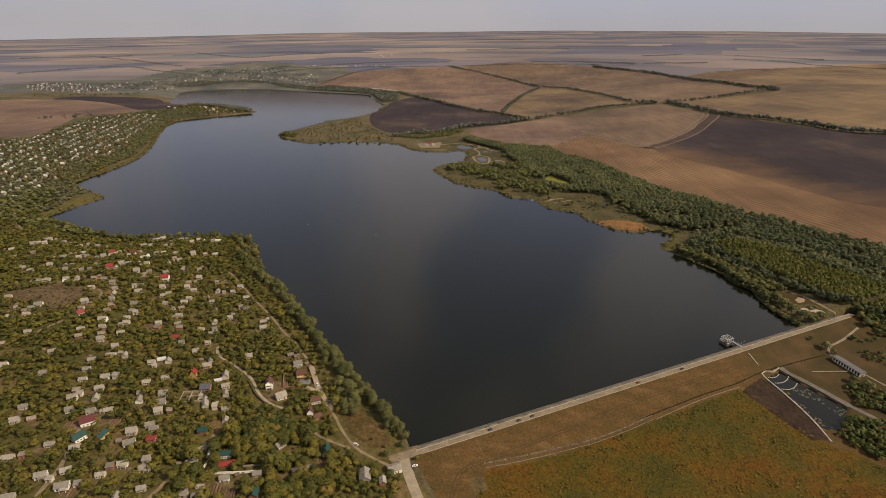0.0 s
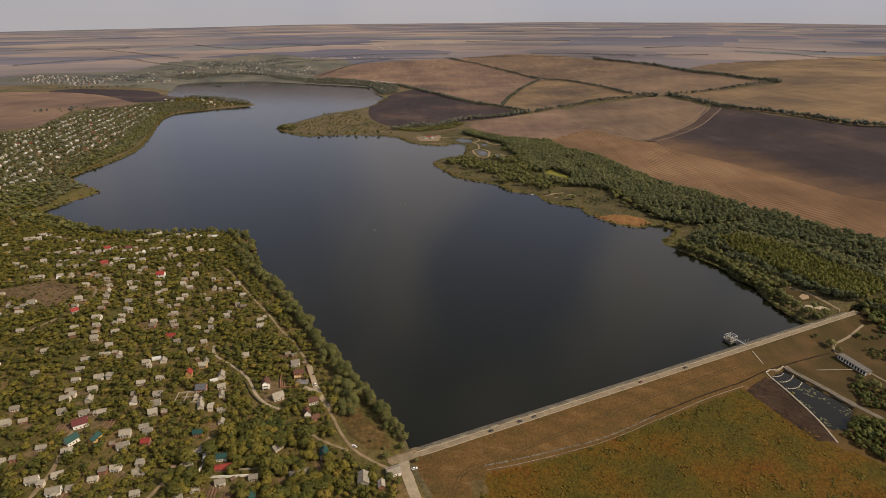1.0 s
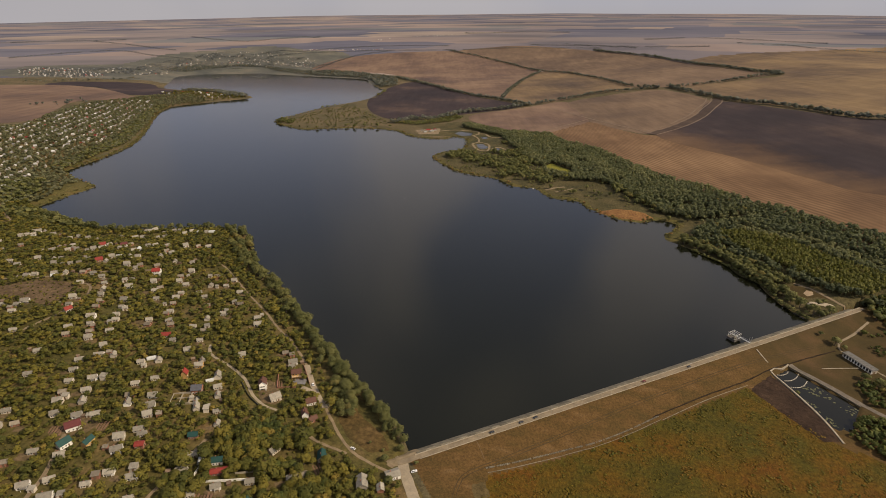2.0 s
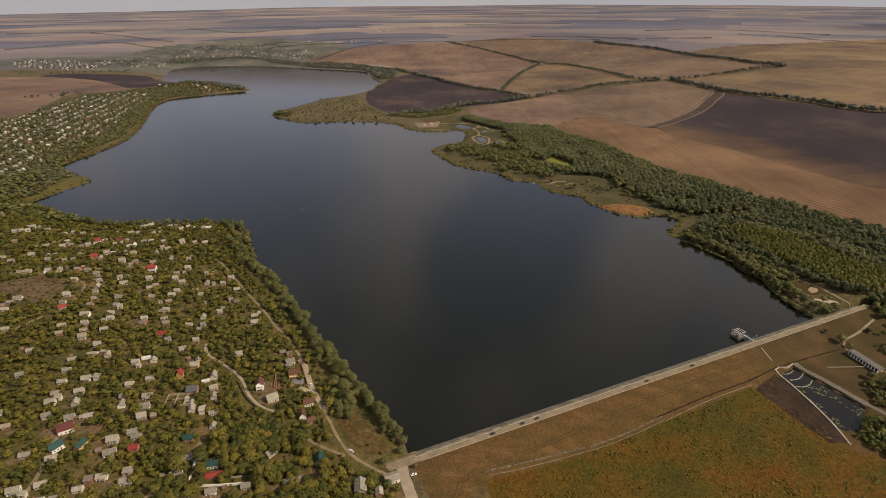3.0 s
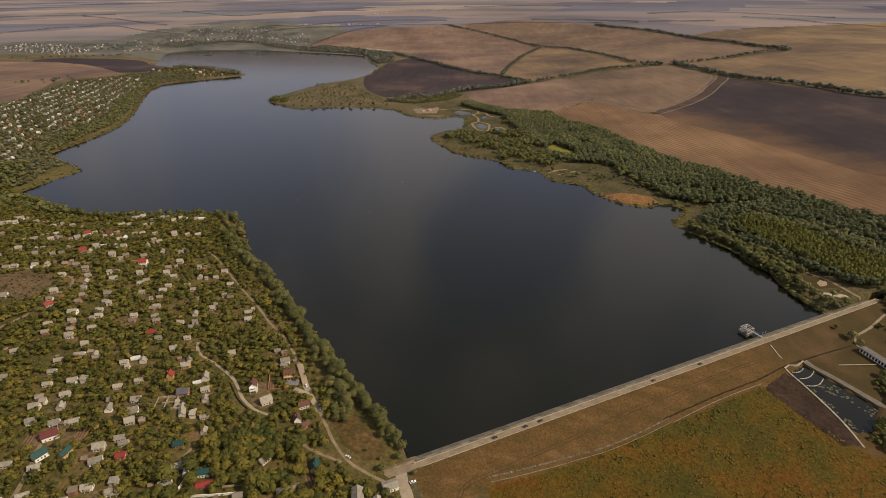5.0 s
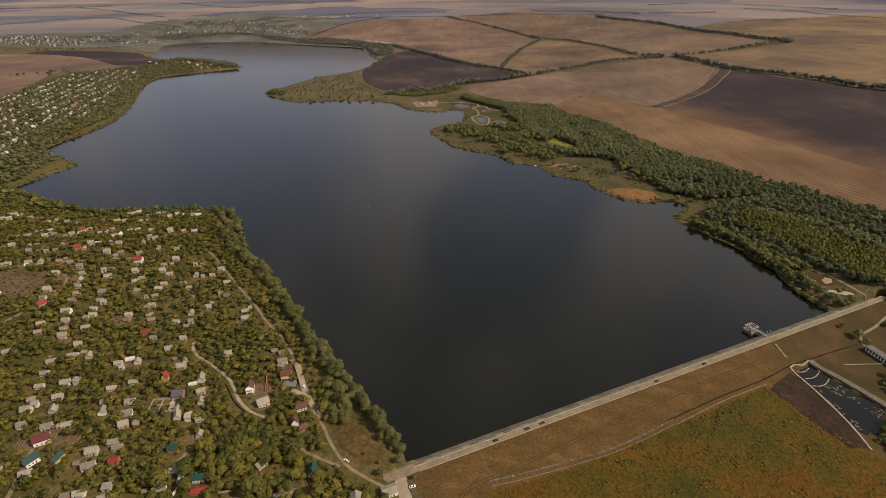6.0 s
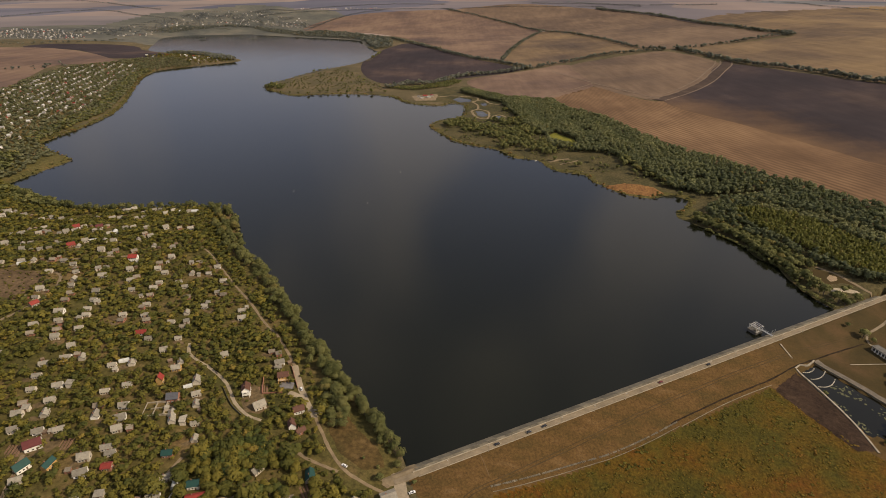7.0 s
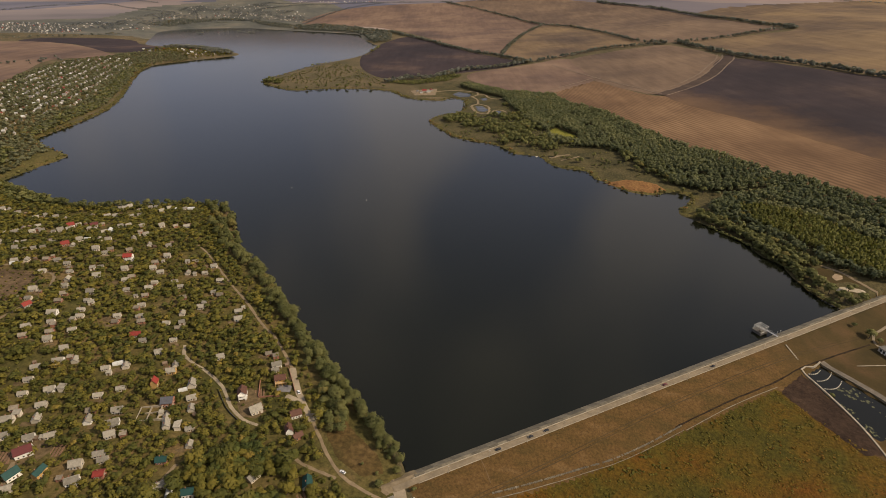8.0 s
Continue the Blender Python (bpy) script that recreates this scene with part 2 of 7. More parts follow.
M_ROAD = plain("pale worn asphalt", (0.30, 0.242, 0.165), 0.92, 0.15, 0.22)
M_DIRT = plain("dirt track", (0.205, 0.150, 0.088), 0.95, 0.2, 0.25)
M_TRACK = earth("worn wheel track", [(0.3, (0.050, 0.033, 0.015)), (0.7, (0.085, 0.058, 0.028))], SOFT, large=0.1)
M_CREST = plain("dusty worn asphalt", (0.215, 0.168, 0.108), 0.92, 0.15, 0.25)
M_SANDBANK = earth("trodden sandy earth", [(0.3, (0.15, 0.115, 0.065)), (0.7, (0.30, 0.23, 0.145))], SOFT, large=0.15)
M_STEEL = plain("galvanised steel", (0.45, 0.45, 0.44), 0.5, 0.8, 0.15, 0.5)
M_SLATE = plain("grey asbestos sheet", (0.255, 0.228, 0.180), 0.85, 0.6, 0.22, by_object=0.30)
M_WALL_PALE = plain("pale plaster", (0.50, 0.44, 0.35), 0.9, 0.5, 0.15, by_object=0.25)
M_WALL_WHITE = plain("white plaster", (0.80, 0.77, 0.70), 0.85, 0.5, 0.08)
M_WALL_BRICK = plain("red brick", (0.30, 0.14, 0.09), 0.9, 1.5, 0.25, by_object=0.2)
M_WALL_YELLOW = plain("ochre plaster", (0.50, 0.31, 0.11), 0.85, 0.5, 0.1)
M_ROOF_RED = plain("red metal roof", (0.24, 0.028, 0.018), 0.75, 0.6, 0.15, by_object=0.15)
M_ROOF_MAROON = plain("maroon metal roof", (0.105, 0.020, 0.018), 0.75, 0.6, 0.15)
M_ROOF_GREEN = plain("green metal roof", (0.008, 0.050, 0.042), 0.75, 0.6, 0.15)
M_ROOF_BROWN = plain("brown tile roof", (0.105, 0.045, 0.027), 0.8, 0.8, 0.2)
M_ROOF_DARK = plain("dark slate roof", (0.09, 0.09, 0.10), 0.6, 0.8, 0.2)
M_GLASS = plain("dark window glass", (0.03, 0.035, 0.04), 0.1, 0.5, 0.1, fine_bump=0)
M_DOOR = plain("painted door", (0.16, 0.10, 0.06), 0.7, 1.0, 0.2)
M_BARK = plain("bark", (0.10, 0.075, 0.055), 0.95, 2.0, 0.3)
M_LEAF_GARDEN = foliage("orchard leaves", (0.037, 0.041, 0.009), (0.070, 0.063, 0.011), (0.118, 0.093, 0.015), (0.140, 0.100, 0.020), 0.02, thin=0.18)
M_LEAF_SHORE = foliage("willow leaves", (0.054, 0.057, 0.018), (0.083, 0.082, 0.026), (0.116, 0.107, 0.035), (0.12, 0.10, 0.03), 0.05, thin=0.24)
M_LEAF_FOREST = foliage("broadleaf forest leaves", (0.050, 0.058, 0.028), (0.084, 0.087, 0.039), (0.142, 0.134, 0.058), (0.12, 0.10, 0.03), 0.006, 0.0)
M_LEAF_GROVE = foliage("dark walnut leaves", (0.032, 0.040, 0.009), (0.052, 0.058, 0.013), (0.080, 0.082, 0.018), (0.10, 0.08, 0.02), 0.02, thin=0.18)
M_LEAF_POPLAR = foliage("young poplar leaves", (0.072, 0.073, 0.018), (0.092, 0.090, 0.022), (0.114, 0.106, 0.027), (0.12, 0.10, 0.03), 0.05)
# haze over the belts is mixed into their leaves, paler and greyer
M_LEAF_BELT = foliage("hazed shelter belt leaves", (0.072, 0.076, 0.062), (0.096, 0.097, 0.076), (0.125, 0.118, 0.088), (0.12, 0.10, 0.06), 0.08)
# leaf colour carries painted haze: pale blue-grey instead of green
M_LEAF_FAR = foliage("hazed far leaves", (0.075, 0.080, 0.085), (0.098, 0.100, 0.102), (0.125, 0.122, 0.116), (0.13, 0.118, 0.105), 0.08)
# lighter, greyer orchard green with the haze up the shore painted in
M_LEAF_UPPER = foliage("hazed upper orchard leaves", (0.070, 0.072, 0.036), (0.100, 0.098, 0.050), (0.132, 0.122, 0.062), (0.13, 0.10, 0.05), 0.04)


def farmland(name):
    """Far fields: a patchwork of ploughland, stubble and fallow, hazed blue-grey in colour, laid out as the camera
    would see a plain.
    """
    m, t, b = nodes_of(name)
    plan = t.nodes.new("ShaderNodeAttribute")
    plan.attribute_name = "plan"

    def on_plan(turn, scale):
        mp = t.nodes.new("ShaderNodeMapping")
        mp.inputs["Rotation"].default_value = (0, 0, radians(turn))
        mp.inputs["Scale"].default_value = scale
        t.links.new(plan.outputs["Vector"], mp.inputs["Vector"])
        return mp.outputs["Vector"]

    cells = t.nodes.new("ShaderNodeTexVoronoi")
    cells.distance = "CHEBYCHEV"
    cells.inputs["Scale"].default_value = 1.0
    cells.inputs["Randomness"].default_value = 0.8
    t.links.new(on_plan(17, (1 / 1500, 1 / 950, 0)), cells.inputs["Vector"])
    split = t.nodes.new("ShaderNodeSeparateColor")
    t.links.new(cells.outputs["Color"], split.inputs["Color"])
    # distance haze is put into these field colours as blue-grey
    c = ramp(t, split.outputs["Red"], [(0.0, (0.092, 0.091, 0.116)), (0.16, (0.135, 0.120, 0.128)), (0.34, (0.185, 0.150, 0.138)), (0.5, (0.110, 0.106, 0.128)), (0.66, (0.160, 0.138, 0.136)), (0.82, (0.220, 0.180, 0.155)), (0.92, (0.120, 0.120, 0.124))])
    c.node.color_ramp.interpolation = "CONSTANT"
    # broad drift paints cloud-like light and dark over the fields
    drift = add(t, "ShaderNodeTexNoise", Scale=1.0, Detail=5.0, Roughness=0.6)
    t.links.new(on_plan(-8, (1 / 2600, 1 / 1500, 0)), drift.inputs["Vector"])
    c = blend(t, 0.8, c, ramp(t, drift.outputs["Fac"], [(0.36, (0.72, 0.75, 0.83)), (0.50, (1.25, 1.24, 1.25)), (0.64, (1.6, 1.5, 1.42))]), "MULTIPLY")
    t.links.new(c, b.inputs["Base Color"])
    b.inputs["Roughness"].default_value = 0.95
    b.inputs["Specular IOR Level"].default_value = 0.1
    return m


M_FARLAND = farmland("hazed far farmland")
# grass colour greyed and lightened to stand for haze over the valley
M_VALLEY = earth("hazed valley pasture", [(0.32, (0.072, 0.074, 0.066)), (0.5, (0.105, 0.102, 0.084)), (0.7, (0.160, 0.142, 0.108))], SOFT, large=0.006, fine=0.05)
# ---- the lie of the land ----
WEST_SHORE = [(-21, 262.5), (-27, 279), (-36, 294), (-58, 323), (-80, 356), (-113, 404), (-153, 469), (-206, 534), (-238, 600), (-262, 640),
              (-296, 653), (-333, 650), (-368, 646), (-402, 640), (-450, 644), (-500, 668), (-561, 700), (-592, 724), (-588, 750), (-583, 785),
              (-574, 832), (-605, 855), (-677, 915), (-683, 949), (-678, 1034), (-687, 1144), (-724, 1262), (-794, 1438), (-850, 1586), (-872, 1704)]
NORTH_SHORE = [(-836, 1776), (-773, 1856), (-706, 1942), (-735, 2010), (-878, 2110), (-1056, 2160), (-1153, 2223), (-1240, 2449), (-1326, 2690),
               (-1320, 2795), (-1253, 2951), (-1193, 3060), (-1042, 3080), (-925, 2938), (-744, 2830), (-554, 2765), (-400, 2690)]
EAST_SHORE = [(-352, 2508), (-285, 2325), (-257, 2242), (-276, 2012), (-307, 1911), (-367, 1801), (-415, 1679), (-444, 1583), (-472, 1497),
              (-463, 1452), (-418, 1400), (-361, 1357), (-285, 1378), (-211, 1384), (-134, 1366), (-101, 1314), (-63, 1273), (-4, 1262), (17, 1290),
              (47, 1268), (40, 1169), (-7, 1119), (-27, 1079), (-12, 1030), (21, 964), (63, 933), (93, 915), (117, 868), (150, 862), (158, 832),
              (175, 803), (206, 793), (215, 760), (228, 735), (248, 709), (275, 699), (296, 709), (322, 697)]
SOUTH_EAST_SHORE = [(300, 660), (284, 640), (298, 616), (316, 591), (325, 567), (328, 528), (336, 512), (334, 487), (335, 462), (344.5, 432)]
DAM_FROM, DAM_ALONG, DAM_TO_LAKE = np.array((-17.0, 262.5)), np.array((0.9055, 0.4243)), np.array((-0.4243, 0.9055))


def smooth_line(points, step=8.0, closed=False):
    """A rounded line through the points, with a corner about every step metres."""
    p = np.array(points, float)
    n = len(p)
    out = []
    for i in range(n if closed else n - 1):
        a, b, c, d = (p[(i + k) % n] if closed else p[min(max(i + k, 0), n - 1)] for k in (-1, 0, 1, 2))
        count = max(1, int(np.linalg.norm(c - b) / step))
        for s in np.arange(count) / count:
            out.append(0.5 * (2 * b + (c - a) * s + (2 * a - 5 * b + 4 * c - d) * s * s + (3 * b - a - 3 * c + d) * s ** 3))
    if not closed:
        out.append(p[-1])
    return np.array(out)


def off_line(x, y, line, closed=False):
    """The distance of points from a line and, for a closed one, whether they lie inside."""
    a = line
    b = np.roll(line, -1, 0) if closed else line[1:]
    a = a if closed else line[:-1]
    best = np.full(x.shape, 1e12)
    inside = np.zeros(x.shape, bool)
    for (ax, ay), (bx, by) in zip(a, b):
        ex, ey = bx - ax, by - ay
        s = np.clip(((x - ax) * ex + (y - ay) * ey) / max(ex * ex + ey * ey, 1e-9), 0, 1)
        best = np.minimum(best, (x - ax - s * ex) ** 2 + (y - ay - s * ey) ** 2)
        if closed and ay != by:
            inside ^= ((ay > y) != (by > y)) & (x < ex * (y - ay) / (by - ay) + ax)
    return np.sqrt(best), inside


def wobble(x, y, size, seed):
    """A smooth unevenness between about -1 and 1, of waves about size metres long."""
    r = np.random.RandomState(seed)
    total = np.zeros(np.shape(x))
    for k in range(7):
        turn, phase, scale = r.uniform(0, 6.283), r.uniform(0, 6.283), size * r.uniform(0.6, 1.7)
        total = total + np.sin((x * np.cos(turn) + y * np.sin(turn)) * 6.283 / scale + phase)
    return total / 3.5


def step01(a, b, v):
    s = np.clip((v - a) / (b - a), 0, 1)
    return s * s * (3 - 2 * s)


LAKE = np.concatenate([smooth_line(part, 12.0)[:-1] if part is not SOUTH_EAST_SHORE else smooth_line(part, 12.0)
                       for part in (WEST_SHORE + NORTH_SHORE[:1], NORTH_SHORE + EAST_SHORE[:1], EAST_SHORE + SOUTH_EAST_SHORE[:1], SOUTH_EAST_SHORE)])
POND = [(265.5, 359.5), (284, 370), (309, 320.5), (286, 296), (273, 297), (270, 326)]
ISLANDS = [(-1117, 2650, 34, 12), (-974, 2757, 26, 10), (-902, 2706, 34, 12), (-1165, 3040, 60, 14)]


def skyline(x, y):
    """The rim height, by bearing, that meets the horizon in the camera's view."""
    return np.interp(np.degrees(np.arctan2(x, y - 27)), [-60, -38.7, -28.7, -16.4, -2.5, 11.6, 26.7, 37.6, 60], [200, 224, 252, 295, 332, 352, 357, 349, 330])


def land(x, y):
    """The height of the ground, and the distance from the lake (less than 0 in it)."""
    x, y = np.asarray(x, float), np.asarray(y, float)
    d, inside = off_line(x, y, LAKE, True)
    d = np.where(inside, -d, d)
    for ix, iy, rx, ry in ISLANDS:
        d = np.maximum(d, (1 - np.hypot((x - ix) / rx, (y - iy) / ry)) * ry)
    d = d + 1.5 * wobble(x, y, 23, 5) * step01(-60, 0, d) * step01(320, 420, y + 0 * x)
    along = (x - DAM_FROM[0]) * DAM_ALONG[0] + (y - DAM_FROM[1]) * DAM_ALONG[1]
    across = (x - DAM_FROM[0]) * DAM_TO_LAKE[0] + (y - DAM_FROM[1]) * DAM_TO_LAKE[1]
    middle = np.interp(y, [200, 266, 650, 1100, 1500, 2200, 3100], [-30, 150, 0, -300, -620, -560, -1000])
    east = step01(-60, 60, x - middle)
    shore = np.clip(d * 0.12, -5, 0.9)
    dry = np.clip(d, 0, None)
    z_west = 26 * (1 - np.exp(-dry / 200))
    z_west = z_west + (60 * (1 - np.exp(-dry / 430)) - z_west) * step01(900, 660, y)
    # the rise to the east is shaped to fit the camera's view
    rise = np.log1p(np.exp(np.clip((x - 330) / 90, -30, 30))) * 90
    z_east = 3 * (1 - np.exp(-dry / 70)) + 0.1 * np.minimum(rise, 1100 + 0.1 * rise) * step01(350, 700, y) * step01(5, 90, d)
    z = shore + z_west * (1 - east) + z_east * east + 0.7 * wobble(x, y, 140, 6) * step01(10, 120, d)
    # below the dam
    low = -4.5 + 0.5 * wobble(x, y, 60, 7) + 7 * step01(410, 560, along) + 0.09 * np.clip(along - 470, 0, 900)
    low = low + 9 * step01(60, -20, along)
    crest = np.interp(across, [-34, -6.6, -2.4, -0.4], [0, 1, 1, 0])
    z_dam = low + (3 - low) * crest
    low_side = np.where(across < 2.6, step01(-26, 4, along), 0.0)
    z_dam = np.where(across > -2.4, np.minimum(z_dam, 3 - 1.6 * (across + 2.4)), z_dam)
    z = np.where(across < 2.6, z * (1 - low_side) + z_dam * low_side, z)
    edge, in_pond = off_line(x, y, np.array(POND, float), True)
    z = z - np.where(in_pond, 2.2 * step01(0.0, 2.5, edge), 0)
    # the far land climbs all round, raised to fit the horizon the camera sees
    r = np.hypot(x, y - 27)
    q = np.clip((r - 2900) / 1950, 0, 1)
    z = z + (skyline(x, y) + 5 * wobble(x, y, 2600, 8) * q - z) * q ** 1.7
    return z, d


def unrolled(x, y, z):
    """Where the camera's sight lines through the raised far rim would meet a plain that runs on to the skyline: its
    fields are laid out there.
    """
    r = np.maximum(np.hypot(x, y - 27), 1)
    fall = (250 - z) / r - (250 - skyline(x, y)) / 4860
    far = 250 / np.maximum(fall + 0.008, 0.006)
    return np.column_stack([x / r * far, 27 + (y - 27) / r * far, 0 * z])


# ---- mesh helpers ----
def mesh_of(name, verts, faces, mat, smooth=False):
    me = bpy.data.meshes.new(name)
    me.from_pydata([tuple(map(float, v)) for v in verts], [], faces)
    me.materials.append(mat)
    if smooth:
        me.polygons.foreach_set("use_smooth", [True] * len(me.polygons))
    me.update()
    return me


def quads_mesh(name, corners, mat, tones=None, normals=None):
    """A mesh of loose quads, fast: corners is (n, 4, 3)."""
    n = len(corners)
    me = bpy.data.meshes.new(name)
    me.vertices.add(n * 4)
    me.vertices.foreach_set("co", corners.astype(np.float32).ravel())
    me.loops.add(n * 4)
    me.loops.foreach_set("vertex_index", np.arange(n * 4, dtype=np.int32))
    me.polygons.add(n)
    me.polygons.foreach_set("loop_start", np.arange(0, n * 4, 4, dtype=np.int32))
    if tones is not None:
        layer = me.attributes.new("tone", "FLOAT", "FACE")
        layer.data.foreach_set("value", tones.astype(np.float32))
    if normals is not None:
        layer = me.attributes.new("custom_normal", "FLOAT_VECTOR", "POINT")
        layer.data.foreach_set("vector", np.repeat(normals, 4, 0).astype(np.float32).ravel())
    me.materials.append(mat)
    me.update(calc_edges=True)
    return me


def part(name, bm, material, parent, label=""):
    me = bpy.data.meshes.new(name)
    bm.to_mesh(me)
    bm.free()
    me.materials.append(material)
    ob = new(name, me)
    ob.parent = parent
    return tagged(ob, label)


def box(bm, x0, y0, z0, x1, y1, z1, bevel=0.0):
    """A block in bm, its edges broken by bevel."""
    made = bmesh.ops.create_cube(bm, size=1.0, matrix=Matrix.LocRotScale(((x0 + x1) / 2, (y0 + y1) / 2, (z0 + z1) / 2), None, (x1 - x0, y1 - y0, z1 - z0)))
    if bevel:
        edges = list({e for v in made["verts"] for e in v.link_edges})
        bmesh.ops.bevel(bm, geom=edges, offset=bevel, segments=1, affect="EDGES")


def boxed(*boxes, bevel=0.0):
    bm = bmesh.new()
    for b in boxes:
        box(bm, *b, bevel=bevel)
    return bm


def rod(bm, a, b, r0, r1=None, sides=8):
    """A tapered round bar from a to b."""
    a, b = Vector(a), Vector(b)
    m = Matrix.Translation((a + b) / 2) @ (b - a).to_track_quat("Z", "Y").to_matrix().to_4x4()
    bmesh.ops.create_cone(bm, cap_ends=True, segments=sides, radius1=r0, radius2=r0 if r1 is None else r1, depth=(b - a).length, matrix=m)


def thing(name, x, y, z, turn=0.0, label="", category="", group="", kind=""):
    ob = new(name)
    ob.matrix_basis = pose(x, y, z, 0, 0, turn)
    ob.empty_display_size = 0.5
    return tagged(ob, label, category, group, kind)


def height(x, y):
    return float(land(np.array([x]), np.array([y]))[0][0])


def on_dam(along, across):
    return DAM_FROM + DAM_ALONG * along + DAM_TO_LAKE * across


def ribbon(name, points, width, mat, lift=0.18, label="", category="road", step=4.0, ragged=0.25, seed=1, thick=0.25):
    """A road or track laid on the ground, its edges a little ragged."""
    line = smooth_line(points, step)
    ahead = np.gradient(line, axis=0)
    ahead /= np.linalg.norm(ahead, axis=1)[:, None]
    side = np.stack([-ahead[:, 1], ahead[:, 0]], 1)
    r = np.random.RandomState(seed)
    rows, n = [], len(line)
    for s, drop in ((-0.5, thick), (-0.5, 0), (0, -0.03), (0.5, 0), (0.5, thick)):
        edge = line + side * (s * width + (ragged * r.uniform(-1, 1, n) * np.sign(s))[:, None])
        z = land(edge[:, 0], edge[:, 1])[0] + lift - drop
        rows.append(np.column_stack([edge, z]))
    verts = np.concatenate(rows)
    faces = [(k * n + i, k * n + i + 1, (k + 1) * n + i + 1, (k + 1) * n + i) for k in range(4) for i in range(n - 1)]
    faces = [f[::-1] for f in faces]
    return tagged(new(name, mesh_of(name, verts, faces, mat)), label, category, kind="structure")


# ---- the ground sheet, out to a rim raised to fit the camera's horizon ----
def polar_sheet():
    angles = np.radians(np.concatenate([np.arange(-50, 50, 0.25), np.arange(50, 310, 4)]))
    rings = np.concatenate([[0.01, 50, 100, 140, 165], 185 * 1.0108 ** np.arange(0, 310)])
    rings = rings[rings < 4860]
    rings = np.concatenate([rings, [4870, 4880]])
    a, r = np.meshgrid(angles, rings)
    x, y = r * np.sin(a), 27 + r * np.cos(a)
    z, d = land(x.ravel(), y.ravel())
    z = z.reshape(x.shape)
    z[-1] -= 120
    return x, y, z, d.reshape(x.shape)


GX, GY, GZ, GD = polar_sheet()
ROWS_N, COLS_N = GX.shape
index = np.arange(ROWS_N * COLS_N).reshape(ROWS_N, COLS_N)
CELLS = np.stack([index[:-1], np.roll(index, -1, 1)[:-1], np.roll(index, -1, 1)[1:], index[1:]], -1).reshape(-1, 4)
GV = np.column_stack([GX.ravel(), GY.ravel(), GZ.ravel()])
CX, CY = GV[CELLS, 0].mean(1), GV[CELLS, 1].mean(1)
CD = GD.ravel()[CELLS].mean(1)


def drawn_to(x, y, outline):
    """The nearest places on a closed outline."""
    a = np.array(outline, float)
    b = np.roll(a, -1, 0)
    best, px, py = np.full(x.shape, 1e12), x.copy(), y.copy()
    for (ax, ay), (bx, by) in zip(a, b):
        ex, ey = bx - ax, by - ay
        s = np.clip(((x - ax) * ex + (y - ay) * ey) / max(ex * ex + ey * ey, 1e-9), 0, 1)
        qx, qy = ax + s * ex, ay + s * ey
        d = (x - qx) ** 2 + (y - qy) ** 2
        px, py, best = np.where(d < best, qx, px), np.where(d < best, qy, py), np.minimum(d, best)
    return px, py


def sheet_mesh(name, cells, mats, which=None, lift=0.0, outline=None):
    used, inverse = np.unique(cells, return_inverse=True)
    verts = GV[used] + np.array((0, 0, lift))
    if outline is not None:
        rim = np.bincount(inverse.ravel(), minlength=len(used)) < 4
        px, py = drawn_to(verts[rim, 0], verts[rim, 1], outline)
        near = np.hypot(px - verts[rim, 0], py - verts[rim, 1]) < 45
        ids = np.nonzero(rim)[0][near]
        verts[ids, 0], verts[ids, 1] = px[near], py[near]
        verts[ids, 2] = land(px[near], py[near])[0] + lift - 0.35
    cells = inverse.reshape(-1, 4).astype(np.int32)
    n = len(cells)
    me = bpy.data.meshes.new(name)
    me.vertices.add(len(verts))
    me.vertices.foreach_set("co", verts.astype(np.float32).ravel())
    me.loops.add(n * 4)
    me.loops.foreach_set("vertex_index", cells[:, ::-1].ravel())
    me.polygons.add(n)
    me.polygons.foreach_set("loop_start", np.arange(0, n * 4, 4, dtype=np.int32))
    for m in mats:
        me.materials.append(m)
    if which is not None:
        me.polygons.foreach_set("material_index", which.astype(np.int32))
    me.polygons.foreach_set("use_smooth", np.full(n, outline is None))
    layer = me.attributes.new("plan", "FLOAT_VECTOR", "POINT")
    layer.data.foreach_set("vector", unrolled(verts[:, 0], verts[:, 1], verts[:, 2]).astype(np.float32).ravel())
    me.update(calc_edges=True)
    return me


def within(x, y, outline):
    return off_line(x, y, np.array(outline, float), True)[1]


ALONG = (CX - DAM_FROM[0]) * DAM_ALONG[0] + (CY - DAM_FROM[1]) * DAM_ALONG[1]
ACROSS = (CX - DAM_FROM[0]) * DAM_TO_LAKE[0] + (CY - DAM_FROM[1]) * DAM_TO_LAKE[1]
VILLAGE = [(-24, 262), (-40, 300), (-115, 405), (-155, 472), (-208, 536), (-240, 605), (-262, 640), (-330, 648), (-450, 642), (-505, 668), (-592, 730),
           (-600, 860), (-690, 960), (-700, 1150), (-740, 1270), (-860, 1600), (-880, 1720), (-1000, 1850), (-1090, 1680), (-1010, 1270), (-1100, 1190),
           (-1000, 700), (-600, 200), (-350, 120), (-10, 120), (0, 205), (-18, 240)]
DOWNSTREAM = [(27.5, 249.5), (81, 268.5), (153, 302), (236, 342.3), (264.4, 285.1), (290.3, 259.2), (328, 237.2), (330, 60), (-10, 60), (8, 200), (19.9, 222.9)]
kind_of = np.zeros(len(CELLS))
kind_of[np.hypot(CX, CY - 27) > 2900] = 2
VALLEY_FLOOR = [(-2060, 2300), (-2020, 2680), (-1700, 2900), (-1650, 3300), (-1250, 3700), (-700, 3720), (-560, 3500), (-640, 3250), (-760, 3080), (-560, 3060), (-420, 2960), (-260, 2700), (-300, 2450), (-900, 2300), (-1300, 2400), (-1560, 2330)]
kind_of[within(CX, CY, VALLEY_FLOOR)] = 7
